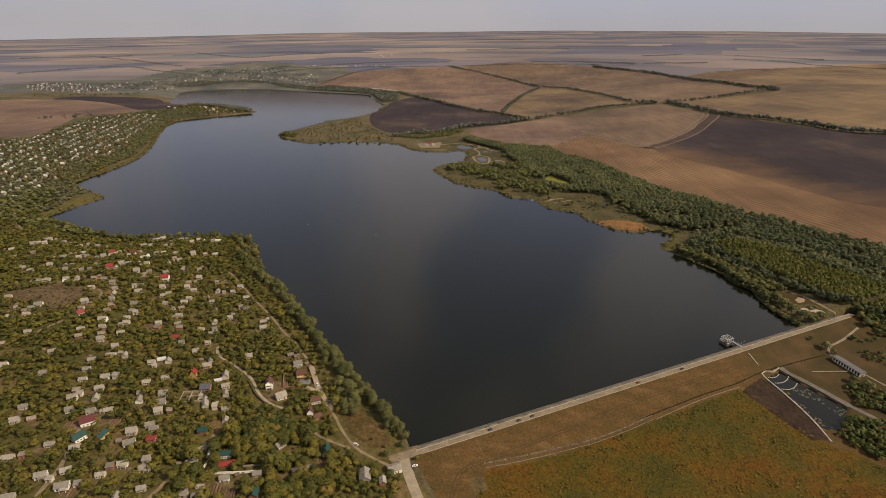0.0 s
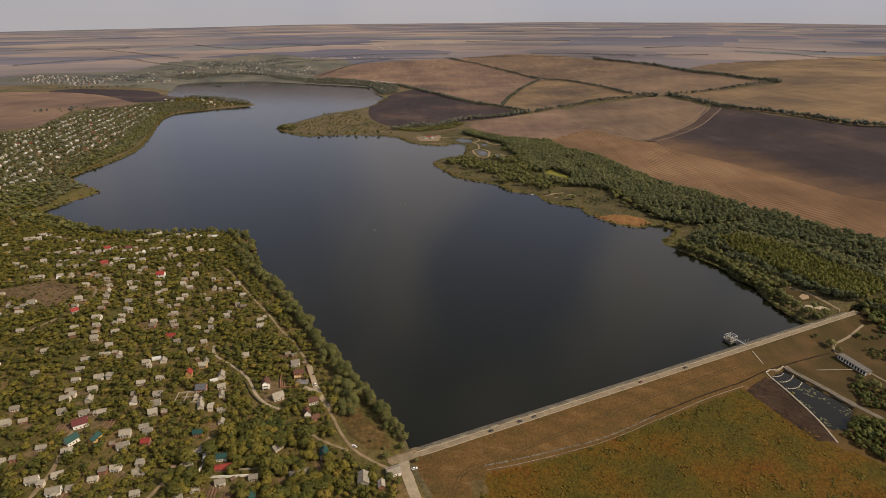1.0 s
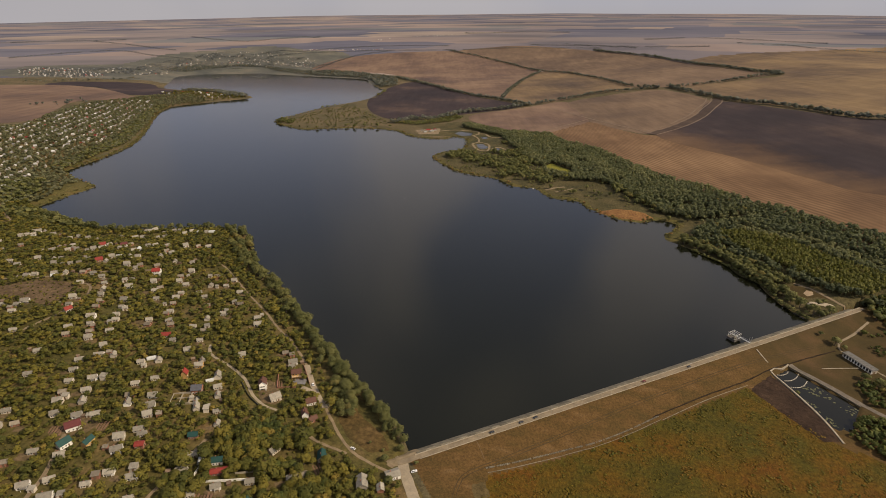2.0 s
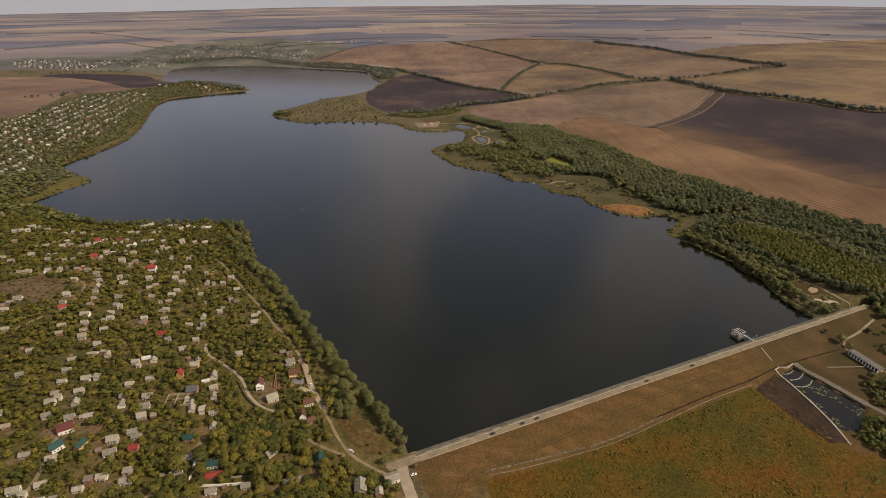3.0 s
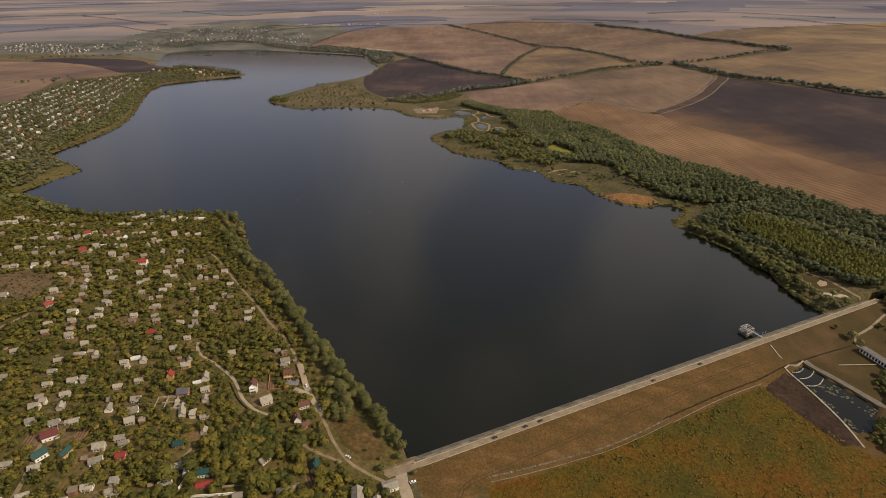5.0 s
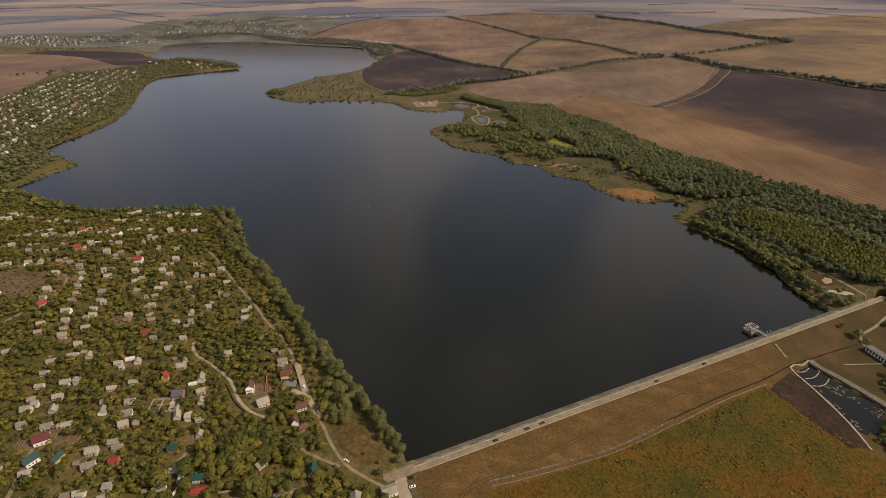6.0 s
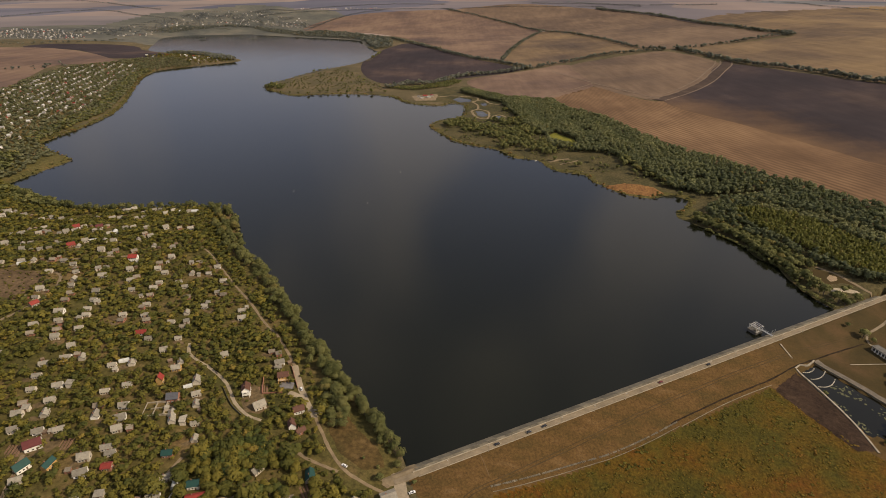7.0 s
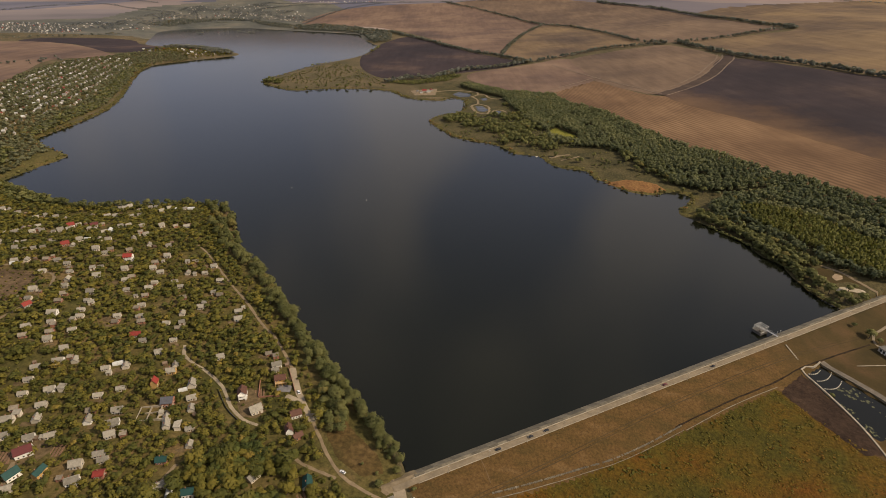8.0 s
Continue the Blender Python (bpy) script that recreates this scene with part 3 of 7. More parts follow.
kind_of[within(CX, CY, VILLAGE)] = 1
kind_of[(ALONG > -6) & (ALONG < 560) & (ACROSS < 2.6) & (ACROSS > -420) & (CX < 480)] = 3
kind_of[within(CX, CY, DOWNSTREAM)] = 4
kind_of[(CD > -1) & (CD < 7 + 5 * wobble(CX, CY, 60, 11)) & (CY > 640) & (CY < 1450)] = 5
EAST_BANK = [(343, 436), (300, 520), (250, 640), (150, 780), (-60, 1080), (30, 1290), (-60, 1290), (-60, 1420), (60, 1500), (260, 1216), (302, 1015), (346, 858), (425, 658), (506, 550), (640, 420), (520, 330), (420, 445)]
kind_of[within(CX, CY, EAST_BANK) & (kind_of == 0)] = 6
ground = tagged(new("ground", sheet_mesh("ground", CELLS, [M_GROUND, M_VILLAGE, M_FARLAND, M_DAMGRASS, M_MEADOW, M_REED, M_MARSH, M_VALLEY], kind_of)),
                "dry autumn grassland with a far rim raised to fit the skyline", "ground", kind="structure")

lake_corners = [on_dam(-40, 1.2), on_dam(420, 1.2), np.array((560, 900)), np.array((100, 1700)), np.array((200, 3400)), np.array((-1700, 3400)), np.array((-1500, 1500)), np.array((-800, 600))]
water_me = mesh_of("lake_water", [(*c, 0.0) for c in lake_corners], [tuple(range(len(lake_corners)))], M_WATER)
lake = tagged(new("lake_water", water_me), "calm dark reservoir water mirroring a hazy sky", "lake", kind="structure")

# ---- fields between the shelter belts ----
FIELDS = [
    ("brown_field", [(-738, 3058), (-685, 3440), (-428, 3690), (29, 3800), (216, 3630), (510, 3040), (380, 2640), (262, 2250), (205, 1990), (21, 2330), (-151, 2720), (-356, 3000)], M_BROWNFIELD, "bare brown field with faint tractor lines"),
    ("stubble_field", [(515, 2986), (615, 2830), (690, 2400), (716, 2083), (545, 2002), (310, 1850), (224, 2030), (290, 2330), (380, 2640)], M_YELLOWFIELD, "yellow stubble field between tree rows"),
    ("ploughed_field", [(-280, 2070), (-229, 2374), (-140, 2560), (20, 2235), (183, 1930), (255, 1795), (124, 1670), (-84, 1532), (-166, 1524), (-250, 1720)], M_DARKFIELD, "dark purple-brown ploughed field above the lake"),
    ("brown_field", [(66, 1577), (265, 1765), (408, 1849), (393, 1469), (240, 1310), (159, 1341)], M_BROWNFIELD, "bare brown field behind the lakeside wood"),
    ("tan_field", [(400, 1815), (662, 1970), (770, 1960), (797, 1640), (621, 1370), (498, 1246), (439, 1316), (393, 1469)], M_TANFIELD, "harvested tan field with wheel tracks"),
    ("swath_field", [(240, 1308), (388, 1460), (430, 1330), (470, 1240), (560, 1200), (640, 990), (690, 850), (720, 740), (960, 620), (960, 300), (560, 470), (505, 556), (440, 652), (402, 742), (358, 852), (313, 1006), (264, 1212)], M_STRIPEFIELD, "brown field striped with pale swaths"),
    ("ploughed_field", [(487.5, 1236.5), (625, 1366), (801, 1630), (896, 1400), (990, 1180), (1300, 900), (1300, 500), (900, 601.5), (641, 721.5), (592.3, 819), (551.8, 981)], M_CLOUDEDFIELD, "wide ploughed field on the slope, darkened by painted cloud shade"),
    ("tan_field", [(716, 2110), (690, 2420), (610, 2840), (500, 3060), (216, 3630), (60, 3800), (500, 3900), (926, 3516), (1142, 3116), (1215, 2589), (1235, 2228), (1240, 2110), (1020, 2040), (830, 2010)], M_TANFIELD, "harvested tan field on the rise"),
    ("stubble_field", [(834, 1990), (1030, 2010), (1259, 2070), (1300, 2300), (1300, 2900), (2600, 2900), (2600, 1500), (1500, 900), (1010, 1200), (955, 1290), (930, 1426), (870, 1595)], M_YELLOWFIELD, "broad yellow field past the tree belt"),
    ("brown_field", [(-1700, 1850), (-1528, 2060), (-1300, 2020), (-1071, 1828), (-1015, 1770), (-1134, 1656), (-1060, 1417), (-1050, 1279), (-1500, 1100)], M_BROWNFIELD, "bare brown field above the lakeside gardens"),
    ("ploughed_field", [(-1528, 2070), (-1500, 2190), (-1250, 2290), (-1165, 2200), (-1050, 2110), (-960, 1950), (-1071, 1838), (-1300, 2030)], M_DARKFIELD, "dark ploughed strip behind the headland"),
]
for field_name, outline, mat, label in FIELDS:
    o = np.array(outline, float)
    near = (CX > o[:, 0].min()) & (CX < o[:, 0].max()) & (CY > o[:, 1].min()) & (CY < o[:, 1].max())
    ids = np.nonzero(near)[0]
    ids = ids[within(CX[ids], CY[ids], smooth_line(outline, 40.0, True))]
    ids = ids[CD[ids] > 6]
    if len(ids):
        tagged(new(field_name, sheet_mesh(field_name, CELLS[ids], [mat], lift=0.8 if mat is M_CLOUDEDFIELD else 0.5, outline=smooth_line(outline, 40.0, True))), label, "field", kind="structure")


# ---- trees ----
def crown_quads(n, rng, lobes, size, bottom=-0.45):
    """Leaf sprays on an uneven crown of unit radius, centred on its middle: (n, 4, 3)."""
    centre = np.column_stack([rng.uniform(-0.5, 0.5, lobes), rng.uniform(-0.5, 0.5, lobes), rng.uniform(-0.35, 0.55, lobes)])
    reach = rng.uniform(0.38, 0.62, lobes)
    which = rng.randint(0, lobes, n)
    way = rng.normal(size=(n, 3))
    way[:, 2] = np.where(way[:, 2] < bottom, -way[:, 2], way[:, 2])
    way /= np.linalg.norm(way, axis=1)[:, None]
    p = centre[which] + way * (reach[which] * rng.uniform(0.7, 1.08, n))[:, None]
    normal = way + 0.5 * rng.normal(size=(n, 3)) + np.array((0, 0, 0.35))
    normal /= np.linalg.norm(normal, axis=1)[:, None]
    u = np.cross(normal, rng.normal(size=(n, 3)))
    u /= np.linalg.norm(u, axis=1)[:, None]
    v = np.cross(normal, u)
    s = size * rng.uniform(0.6, 1.3, n)
    u, v = u * s[:, None], v * (s * rng.uniform(0.6, 1.0, n))[:, None]
    rounded = 0.8 * (p / np.maximum(np.linalg.norm(p, axis=1), 1e-3)[:, None]) + 0.5 * way + 0.35 * normal
    rounded /= np.linalg.norm(rounded, axis=1)[:, None]
    return np.stack([p - u - 0.6 * v, p + 0.7 * u - v, p + u + 0.5 * v, p - 0.5 * u + v], 1), rounded


def trees_as_stuff(name, xs, ys, radius, tall, quads, size, mat, label, seed, category="trees", lobes=5, tone=None):
    """A wood or orchard that nobody could count, as one object: crowns and stems on the ground."""
    rng = np.random.RandomState(seed)
    n = len(xs)
    zs = land(xs, ys)[0]
    kinds = [crown_quads(quads, rng, lobes, size) for _ in range(14)]
    pick = rng.randint(0, 14, n)
    turn = rng.uniform(0, 6.283, n)
    all_q = np.stack([k[0] for k in kinds])[pick]
    all_n = np.stack([k[1] for k in kinds])[pick]
    c, s = np.cos(turn)[:, None, None], np.sin(turn)[:, None, None]
    x = all_q[..., 0] * c - all_q[..., 1] * s
    y = all_q[..., 0] * s + all_q[..., 1] * c
    c2, s2 = c[..., 0], s[..., 0]
    out_n = np.stack([all_n[..., 0] * c2 - all_n[..., 1] * s2, all_n[..., 0] * s2 + all_n[..., 1] * c2, all_n[..., 2]], -1).reshape(-1, 3)
    half = tall * 0.42
    out = np.stack([x * radius[:, None, None] + xs[:, None, None], y * radius[:, None, None] + ys[:, None, None],
                    all_q[..., 2] * half[:, None, None] + (zs + tall - half)[:, None, None]], -1)
    tones = np.repeat(rng.uniform(0, 1, n) if tone is None else tone, quads)
    # stems
    w = (radius * 0.07)[:, None]
    stems = np.stack([np.column_stack([xs - w[:, 0], ys, zs - 0.3]), np.column_stack([xs + w[:, 0], ys, zs - 0.3]),
                      np.column_stack([xs + w[:, 0] * 0.6, ys + w[:, 0] * 0.6, zs + tall * 0.7]), np.column_stack([xs - w[:, 0] * 0.6, ys + w[:, 0] * 0.6, zs + tall * 0.7])], 1)
    me = quads_mesh(name, np.concatenate([out.reshape(-1, 4, 3), stems]), mat, np.concatenate([tones, np.full(n, 0.02)]),
                    np.concatenate([out_n, np.tile((0.0, -1.0, 0.0), (n, 1))]))
    return tagged(new(name, me), label, category, kind="stuff")


def tree_model(name, radius, tall, mat, label, category, group, seed, quads=260, size=0.17, lobes=8):
    """One tree with a forked, tapering trunk and a leafy crown, standing at the origin."""
    rng = np.random.RandomState(seed)
    base = thing(name, 0, 0, 0, 0, label, category, group)
    bm = bmesh.new()
    rod(bm, (0, 0, -0.4), (0.05 * radius, 0, tall * 0.4), radius * 0.09, radius * 0.06, 7)
    for k in range(4):
        a = k * 1.57 + rng.uniform(-0.5, 0.5)
        rod(bm, (0.05 * radius, 0, tall * 0.36), (math.cos(a) * radius * 0.5, math.sin(a) * radius * 0.5, tall * rng.uniform(0.6, 0.8)), radius * 0.05, radius * 0.015, 5)
    part("trunk", bm, M_BARK, base)
    q, q_n = crown_quads(quads, rng, lobes, size)
    half = tall * 0.43
    q = q * np.array((radius, radius, half)) + np.array((0, 0, tall - half))
    crown = new("crown", quads_mesh("crown", q, mat, np.full(quads, 0.3), q_n))
    crown.parent = base
    return base


def plant(models, places, seed):
    """Copies of the models at places (x, y, scale); the models themselves take the first places."""
    rng = np.random.RandomState(seed)
    xs, ys = np.array([p[0] for p in places]), np.array([p[1] for p in places])
    zs = land(xs, ys)[0]
    for i, (x, y, s) in enumerate(places):
        m = Matrix.Translation((x, y, zs[i])) @ pose(0, 0, 0, 0, 0, rng.uniform(0, 360)) @ Matrix.Scale(s, 4)
        if i < len(models):
            models[i].matrix_basis = m
        else:
            copy_thing(models[i % len(models)], m)


def scatter(outline, spacing, seed, jitter=0.45):
    """Points strewn over an outline, about spacing metres apart."""
    o = np.array(outline, float)
    rng = np.random.RandomState(seed)
    gx, gy = np.meshgrid(np.arange(o[:, 0].min(), o[:, 0].max(), spacing), np.arange(o[:, 1].min(), o[:, 1].max(), spacing))
    x = gx.ravel() + rng.uniform(-jitter, jitter, gx.size) * spacing
    y = gy.ravel() + rng.uniform(-jitter, jitter, gx.size) * spacing
    keep = within(x, y, outline)
    return x[keep], y[keep]


def along_line(points, spacing, width, seed):
    line = smooth_line(points, spacing)
    rng = np.random.RandomState(seed)
    return line[:, 0] + rng.uniform(-width, width, len(line)), line[:, 1] + rng.uniform(-width, width, len(line))


# ---- the dam ----
DAM_TURN = math.degrees(math.atan2(DAM_ALONG[1], DAM_ALONG[0]))
dam = thing("dam", *DAM_FROM, 0, DAM_TURN, "long earth dam with a pale road on its crest", "dam", kind="structure")


def uneven_strip(x0, x1, profile, step, seed, amount):
    """A strip along x with the given cross profile of (y, z), a little uneven."""
    rng = np.random.RandomState(seed)
    bm = bmesh.new()
    rows = []
    for x in np.arange(x0, x1 + 0.01, step):
        rows.append([bm.verts.new((x, y + rng.uniform(-amount, amount), z + rng.uniform(-amount, amount) * 0.2)) for y, z in profile])
    for a, b in zip(rows, rows[1:]):
        for k in range(len(profile) - 1):
            bm.faces.new((a[k], a[k + 1], b[k + 1], b[k])[::-1])
    bmesh.ops.recalc_face_normals(bm, faces=bm.faces[:])
    return bm


part("crest_road", uneven_strip(-14, 468, [(-6.0, 2.6), (-5.8, 3.22), (-4.1, 3.30), (-2.35, 3.22), (-2.3, 2.85), (-0.5, 2.85), (-0.4, 0.6)], 3.0, 3, 0.10), M_CREST, dam, "pale worn asphalt road")
part("abutment", uneven_strip(-22, 2.5, [(-6.5, 2.2), (-5.5, 3.08), (-2.2, 3.12), (1.0, 2.5), (4.0, 0.7), (7.5, -0.8), (12, -2.5)], 1.6, 21, 0.3), M_SANDBANK, dam, "trodden sandy bank at the dam's end")
part("parapet", boxed((-2, -2.38, 2.6, 462, -2.02, 3.75), bevel=0.05), M_CONCRETE, dam, "low concrete parapet on the lake side")
part("kerb", boxed((0, -6.35, 2.4, 458, -6.05, 3.40), bevel=0.04), M_CONCRETE, dam)
M_SLAB = plain("dark mossy concrete slabs", (0.150, 0.128, 0.088), 0.9, 0.3, 0.35, by_object=0.3)
slab_bm = bmesh.new()
box(slab_bm, -2.985, 0, -0.12, 2.985, 8.2, 0.12, 0.03)
slab_me = bpy.data.meshes.new("slab")
slab_bm.to_mesh(slab_me)
slab_bm.free()
slab_me.materials.append(M_SLAB)
slab_bm = bmesh.new()
box(slab_bm, -2.97, 0, -0.25, 2.97, 2.05, 0.08, 0.03)
berm_me = bpy.data.meshes.new("berm_slab")
slab_bm.to_mesh(berm_me)
slab_bm.free()
berm_me.materials.append(M_SLAB)
for k in range(76):
    slab = new("slab", slab_me)
    slab.parent = dam
    berm = new("berm_slab", berm_me)
    berm.parent = dam
    berm.matrix_basis = pose(3 + 6 * k, -1.98, 3.05 + 0.03 * math.sin(k * 2.3), 0.6 * math.sin(k * 5.1), 0, 0)
    slab.matrix_basis = pose(3 + 6 * k, 0.05, 2.75, -30 + 0.1 * math.sin(k * 3.7), 0, 0)


def utility_pole(x, y, z):
    base = thing("utility_pole", x, y, z, DAM_TURN, "grey concrete power pole on the verge of the dam road", "utility pole", "poles along the dam")
    bm = bmesh.new()
    rod(bm, (0, 0, -0.8), (0, 0, 6.2), 0.13, 0.08, 8)
    part("post", bm, M_CONCRETE, base)
    bm = bmesh.new()
    rod(bm, (-0.7, 0, 5.7), (0.7, 0, 5.7), 0.05)
    part("crossarm", bm, M_STEEL, base)
    for dx in (-0.8, 0.0, 0.8):
        bm = bmesh.new()
        rod(bm, (dx * 0.8, 0, 5.7), (dx * 0.8, 0, 6.0), 0.04, 0.06, 6)
        part("insulator", bm, M_WALL_WHITE, base)
    return base


pole = utility_pole(*on_dam(18, -6.9), 2.7)
for k in range(1, 17):
    copy_thing(pole, pose(*on_dam(18 + 26.5 * k, -6.9), 2.7, 0, 0, DAM_TURN))

# water intake standing in the lake
intake = thing("water_intake", *on_dam(306, 9.0), 0, DAM_TURN, "concrete water intake with a white steel gantry beside the dam", "intake tower")
intake.scale = (0.74, 0.74, 0.84)
part("caisson", boxed((-6.0, -0.5, -5, 5.5, 9.5, 2.3), bevel=0.25), plain("wet dark concrete", (0.13, 0.12, 0.105), 0.8, 0.5, 0.3), intake, "dark wet concrete caisson")
part("deck", boxed((-6.4, -1.0, 2.3, 5.9, 10.0, 2.8), bevel=0.08), plain("grimy concrete deck", (0.105, 0.095, 0.078), 0.9, 0.5, 0.35), intake, "grimy grey concrete deck")
part("winch_house", boxed((-4.8, 0.6, 2.8, -1.2, 3.4, 4.6), bevel=0.06), M_SLAB, intake)
for y in (1.5, 5.6):
    part("winch", boxed((1.1, y, 2.8, 2.9, y + 1.5, 3.95), bevel=0.08), M_STEEL, intake)
for x in (-5.2, -1.6, 1.8, 5.0):
    bm = bmesh.new()
    for y in (0.2, 8.9):
        rod(bm, (x, y, 2.8), (x, y, 7.4), 0.16)
    rod(bm, (x, -0.6, 7.5), (x, 9.8, 7.5), 0.2)
    part("gantry_frame", bm, M_WALL_WHITE, intake, "white steel portal")
bm = bmesh.new()
for y in (0.2, 8.9):
    rod(bm, (-5.2, y, 7.5), (5.0, y, 7.5), 0.13)
part("gantry_beam", bm, M_WALL_WHITE, intake)
for y in (-0.9, 9.9):
    bm = bmesh.new()
    for z in (3.3, 3.9):
        rod(bm, (-6.3, y, z), (5.8, y, z), 0.05, sides=5)
    for k in range(7):
        rod(bm, (-6.3 + 2 * k, y, 2.8), (-6.3 + 2 * k, y, 3.9), 0.05, sides=5)
    part("railing", bm, M_STEEL, intake)
bridge = thing("footbridge", *on_dam(309, 0), 0, DAM_TURN, "short steel footbridge from the dam crest to the intake", "footbridge")
part("deck", boxed((-0.9, -0.2, 2.95, 0.9, 9.6, 3.15), bevel=0.03), M_STEEL, bridge)
for x in (-0.85, 0.85):
    bm = bmesh.new()
    for z in (3.6, 4.2):
        rod(bm, (x, -0.2, z), (x, 9.6, z), 0.05, sides=5)
    for k in range(5):
        rod(bm, (x, 2.3 * k, 3.1), (x, 2.3 * k, 4.2), 0.05, sides=5)
    part("railing", bm, M_STEEL, bridge)
for x in (2.0, 5.5):
    bm = bmesh.new()
    rod(bm, (x, 2.0, -3), (x, 2.0, 6.2), 0.16)
    rod(bm, (x - 0.8, 2.0, 5.9), (x + 0.8, 2.0, 5.9), 0.08)
    part("mast", bm, M_STEEL, bridge)


# ---- cars ----
def car(x, y, z, turn, paint, label, group="cars on the dam road"):
    base = thing("car", x, y, z, turn, label, "car", group)
    bm = bmesh.new()
    outline = [(-2.15, 0.45), (-2.2, 0.85), (-1.9, 0.98), (1.0, 1.0), (2.0, 0.85), (2.2, 0.6), (2.15, 0.38), (-2.0, 0.35)]
    lv, rv = [bm.verts.new((a, -0.86, b)) for a, b in outline], [bm.verts.new((a, 0.86, b)) for a, b in outline]
    bm.faces.new(lv), bm.faces.new(rv[::-1])
    for i in range(len(outline)):
        j = (i + 1) % len(outline)
        bm.faces.new((lv[i], rv[i], rv[j], lv[j]))
    bmesh.ops.recalc_face_normals(bm, faces=bm.faces[:])
    bmesh.ops.bevel(bm, geom=bm.edges[:], offset=0.06, segments=1, affect="EDGES")
    part("body", bm, paint, base)
    bm = bmesh.new()
    low, high = [(-1.7, 0.97), (1.0, 0.97)], [(-1.25, 1.45), (0.35, 1.45)]
    ring = [[bm.verts.new((a, s * w, b)) for a, b in pts] for pts, w in ((low, 0.8), (high, 0.62)) for s in (-1, 1)]
    a, b, c, d = ring
    for f in ((a[0], a[1], c[1], c[0]), (b[1], b[0], d[0], d[1]), (a[1], b[1], d[1], c[1]), (b[0], a[0], c[0], d[0]), (c[0], c[1], d[1], d[0])):
        bm.faces.new(f)
    part("windows", bm, M_GLASS, base, "dark glass")
    part("roof", boxed((-1.2, -0.6, 1.44, 0.32, 0.6, 1.5), bevel=0.02), paint, base)
    for wx in (-1.35, 1.35):
        for wy in (-0.8, 0.8):
            bm = bmesh.new()
            rod(bm, (wx, wy - 0.1, 0.32), (wx, wy + 0.1, 0.32), 0.32, sides=12)
            tyre = part("wheel", bm, M_RUBBER, base)
            bm = bmesh.new()
            rod(bm, (wx, wy - 0.11, 0.32), (wx, wy + 0.11, 0.32), 0.18, sides=8)
            part("rim", bm, M_STEEL, tyre)
    for wy in (-0.6, 0.6):
        part("headlight", boxed((2.1, wy - 0.15, 0.62, 2.2, wy + 0.15, 0.76), bevel=0.02), M_WALL_WHITE, base)
    return base


M_RUBBER = plain("tyre rubber", (0.025, 0.025, 0.025), 0.9, 2.0, 0.2)
M_CAR_DARK = plain("dark car paint", (0.025, 0.025, 0.03), 0.25, 1.0, 0.1, fine_bump=0, stain=0.02)
M_CAR_WHITE = plain("white car paint", (0.75, 0.75, 0.74), 0.3, 1.0, 0.05, fine_bump=0, stain=0.02)
M_CAR_RED = plain("dark red car paint", (0.14, 0.02, 0.02), 0.3, 1.0, 0.1, fine_bump=0, stain=0.02)
for along, across, back, mat, label in ((52, -4.6, 0, M_CAR_DARK, "dark hatchback driving on the dam road"), (74.8, -4.5, 0, M_CAR_DARK, "black saloon on the dam road"),
                                        (86.3, -4.4, 180, M_CAR_DARK, "dark car coming along the dam road"), (185, -4.4, 0, M_CAR_RED, "dark red car on the dam road"),
                                        (232, -4.5, 0, M_CAR_DARK, "dark car on the dam road")):
    car(*on_dam(along, across), 3.28, DAM_TURN + back, mat, label).scale = (0.8, 0.8, 0.8)

# ---- below the dam ----
for k, shift in enumerate((-0.95, 0.95)):
    pts = np.array([(3, 215), (6, 228), (9, 240), (16, 249.6), (42.9, 264.6), (84.9, 286.7), (157.8, 325), (242.7, 364.9), (305.4, 389.5), (334.3, 400.2)], float)
    ahead = np.gradient(pts, axis=0)
    side = np.stack([-ahead[:, 1], ahead[:, 0]], 1) / np.linalg.norm(ahead, axis=1)[:, None]
    ribbon("wheel_track", (pts + shift * side).tolist(), 0.45, M_TRACK, 0.10, "worn wheel track worn into the dam slope", "track", 4, 0.15, k, 0.2)
M_TRODDEN = earth("trodden reddish earth", [(0.3, (0.105, 0.066, 0.032)), (0.7, (0.16, 0.105, 0.055))], SOFT, large=0.1)
ribbon("footpath", [(18.5, 280), (21, 274), (23.5, 267.5), (26, 260)], 0.45, M_TRODDEN, 0.1, "trodden path down the dam slope", "path", 3, 0.15, 4, 0.2)
stair = thing("drain_slab", *on_dam(304, -10), 0, DAM_TURN, "narrow pale concrete chute down the dam slope", "drain")
bm = bmesh.new()
a, b = Vector((1.5, 0.6, 2.9)), Vector((-1.0, -12.5, -1.3))
for s in (-0.45, 0.45):
    rod(bm, a + Vector((s, 0, 0)), b + Vector((s, 0, 0)), 0.15, sides=6)
v = [bm.verts.new(q) for q in (a + Vector((-0.45, 0, 0)), a + Vector((0.45, 0, 0)), b + Vector((0.45, 0, 0)), b + Vector((-0.45, 0, 0)))]
bm.faces.new(v)
part("chute", bm, M_CONCRETE, stair)

TOE = [(26.6, 254.2), (51.7, 262.9), (79.6, 273), (100.6, 280.2), (124.6, 291.7), (153, 306.9)]
drain = thing("toe_drain", 0, 0, 0, 0, "broken row of pale concrete slabs along the foot of the dam", "drain", kind="structure")
toe_line = smooth_line(TOE, 1.05)
toe_dir = np.gradient(toe_line, axis=0)
toe_z = land(toe_line[:, 0], toe_line[:, 1])[0]
post_bm = boxed((-0.46, -0.42, -0.3, 0.46, 0.42, 0.22), bevel=0.05)
post_me = bpy.data.meshes.new("slab")
post_bm.to_mesh(post_me)
post_bm.free()
post_me.materials.append(M_SLAB)
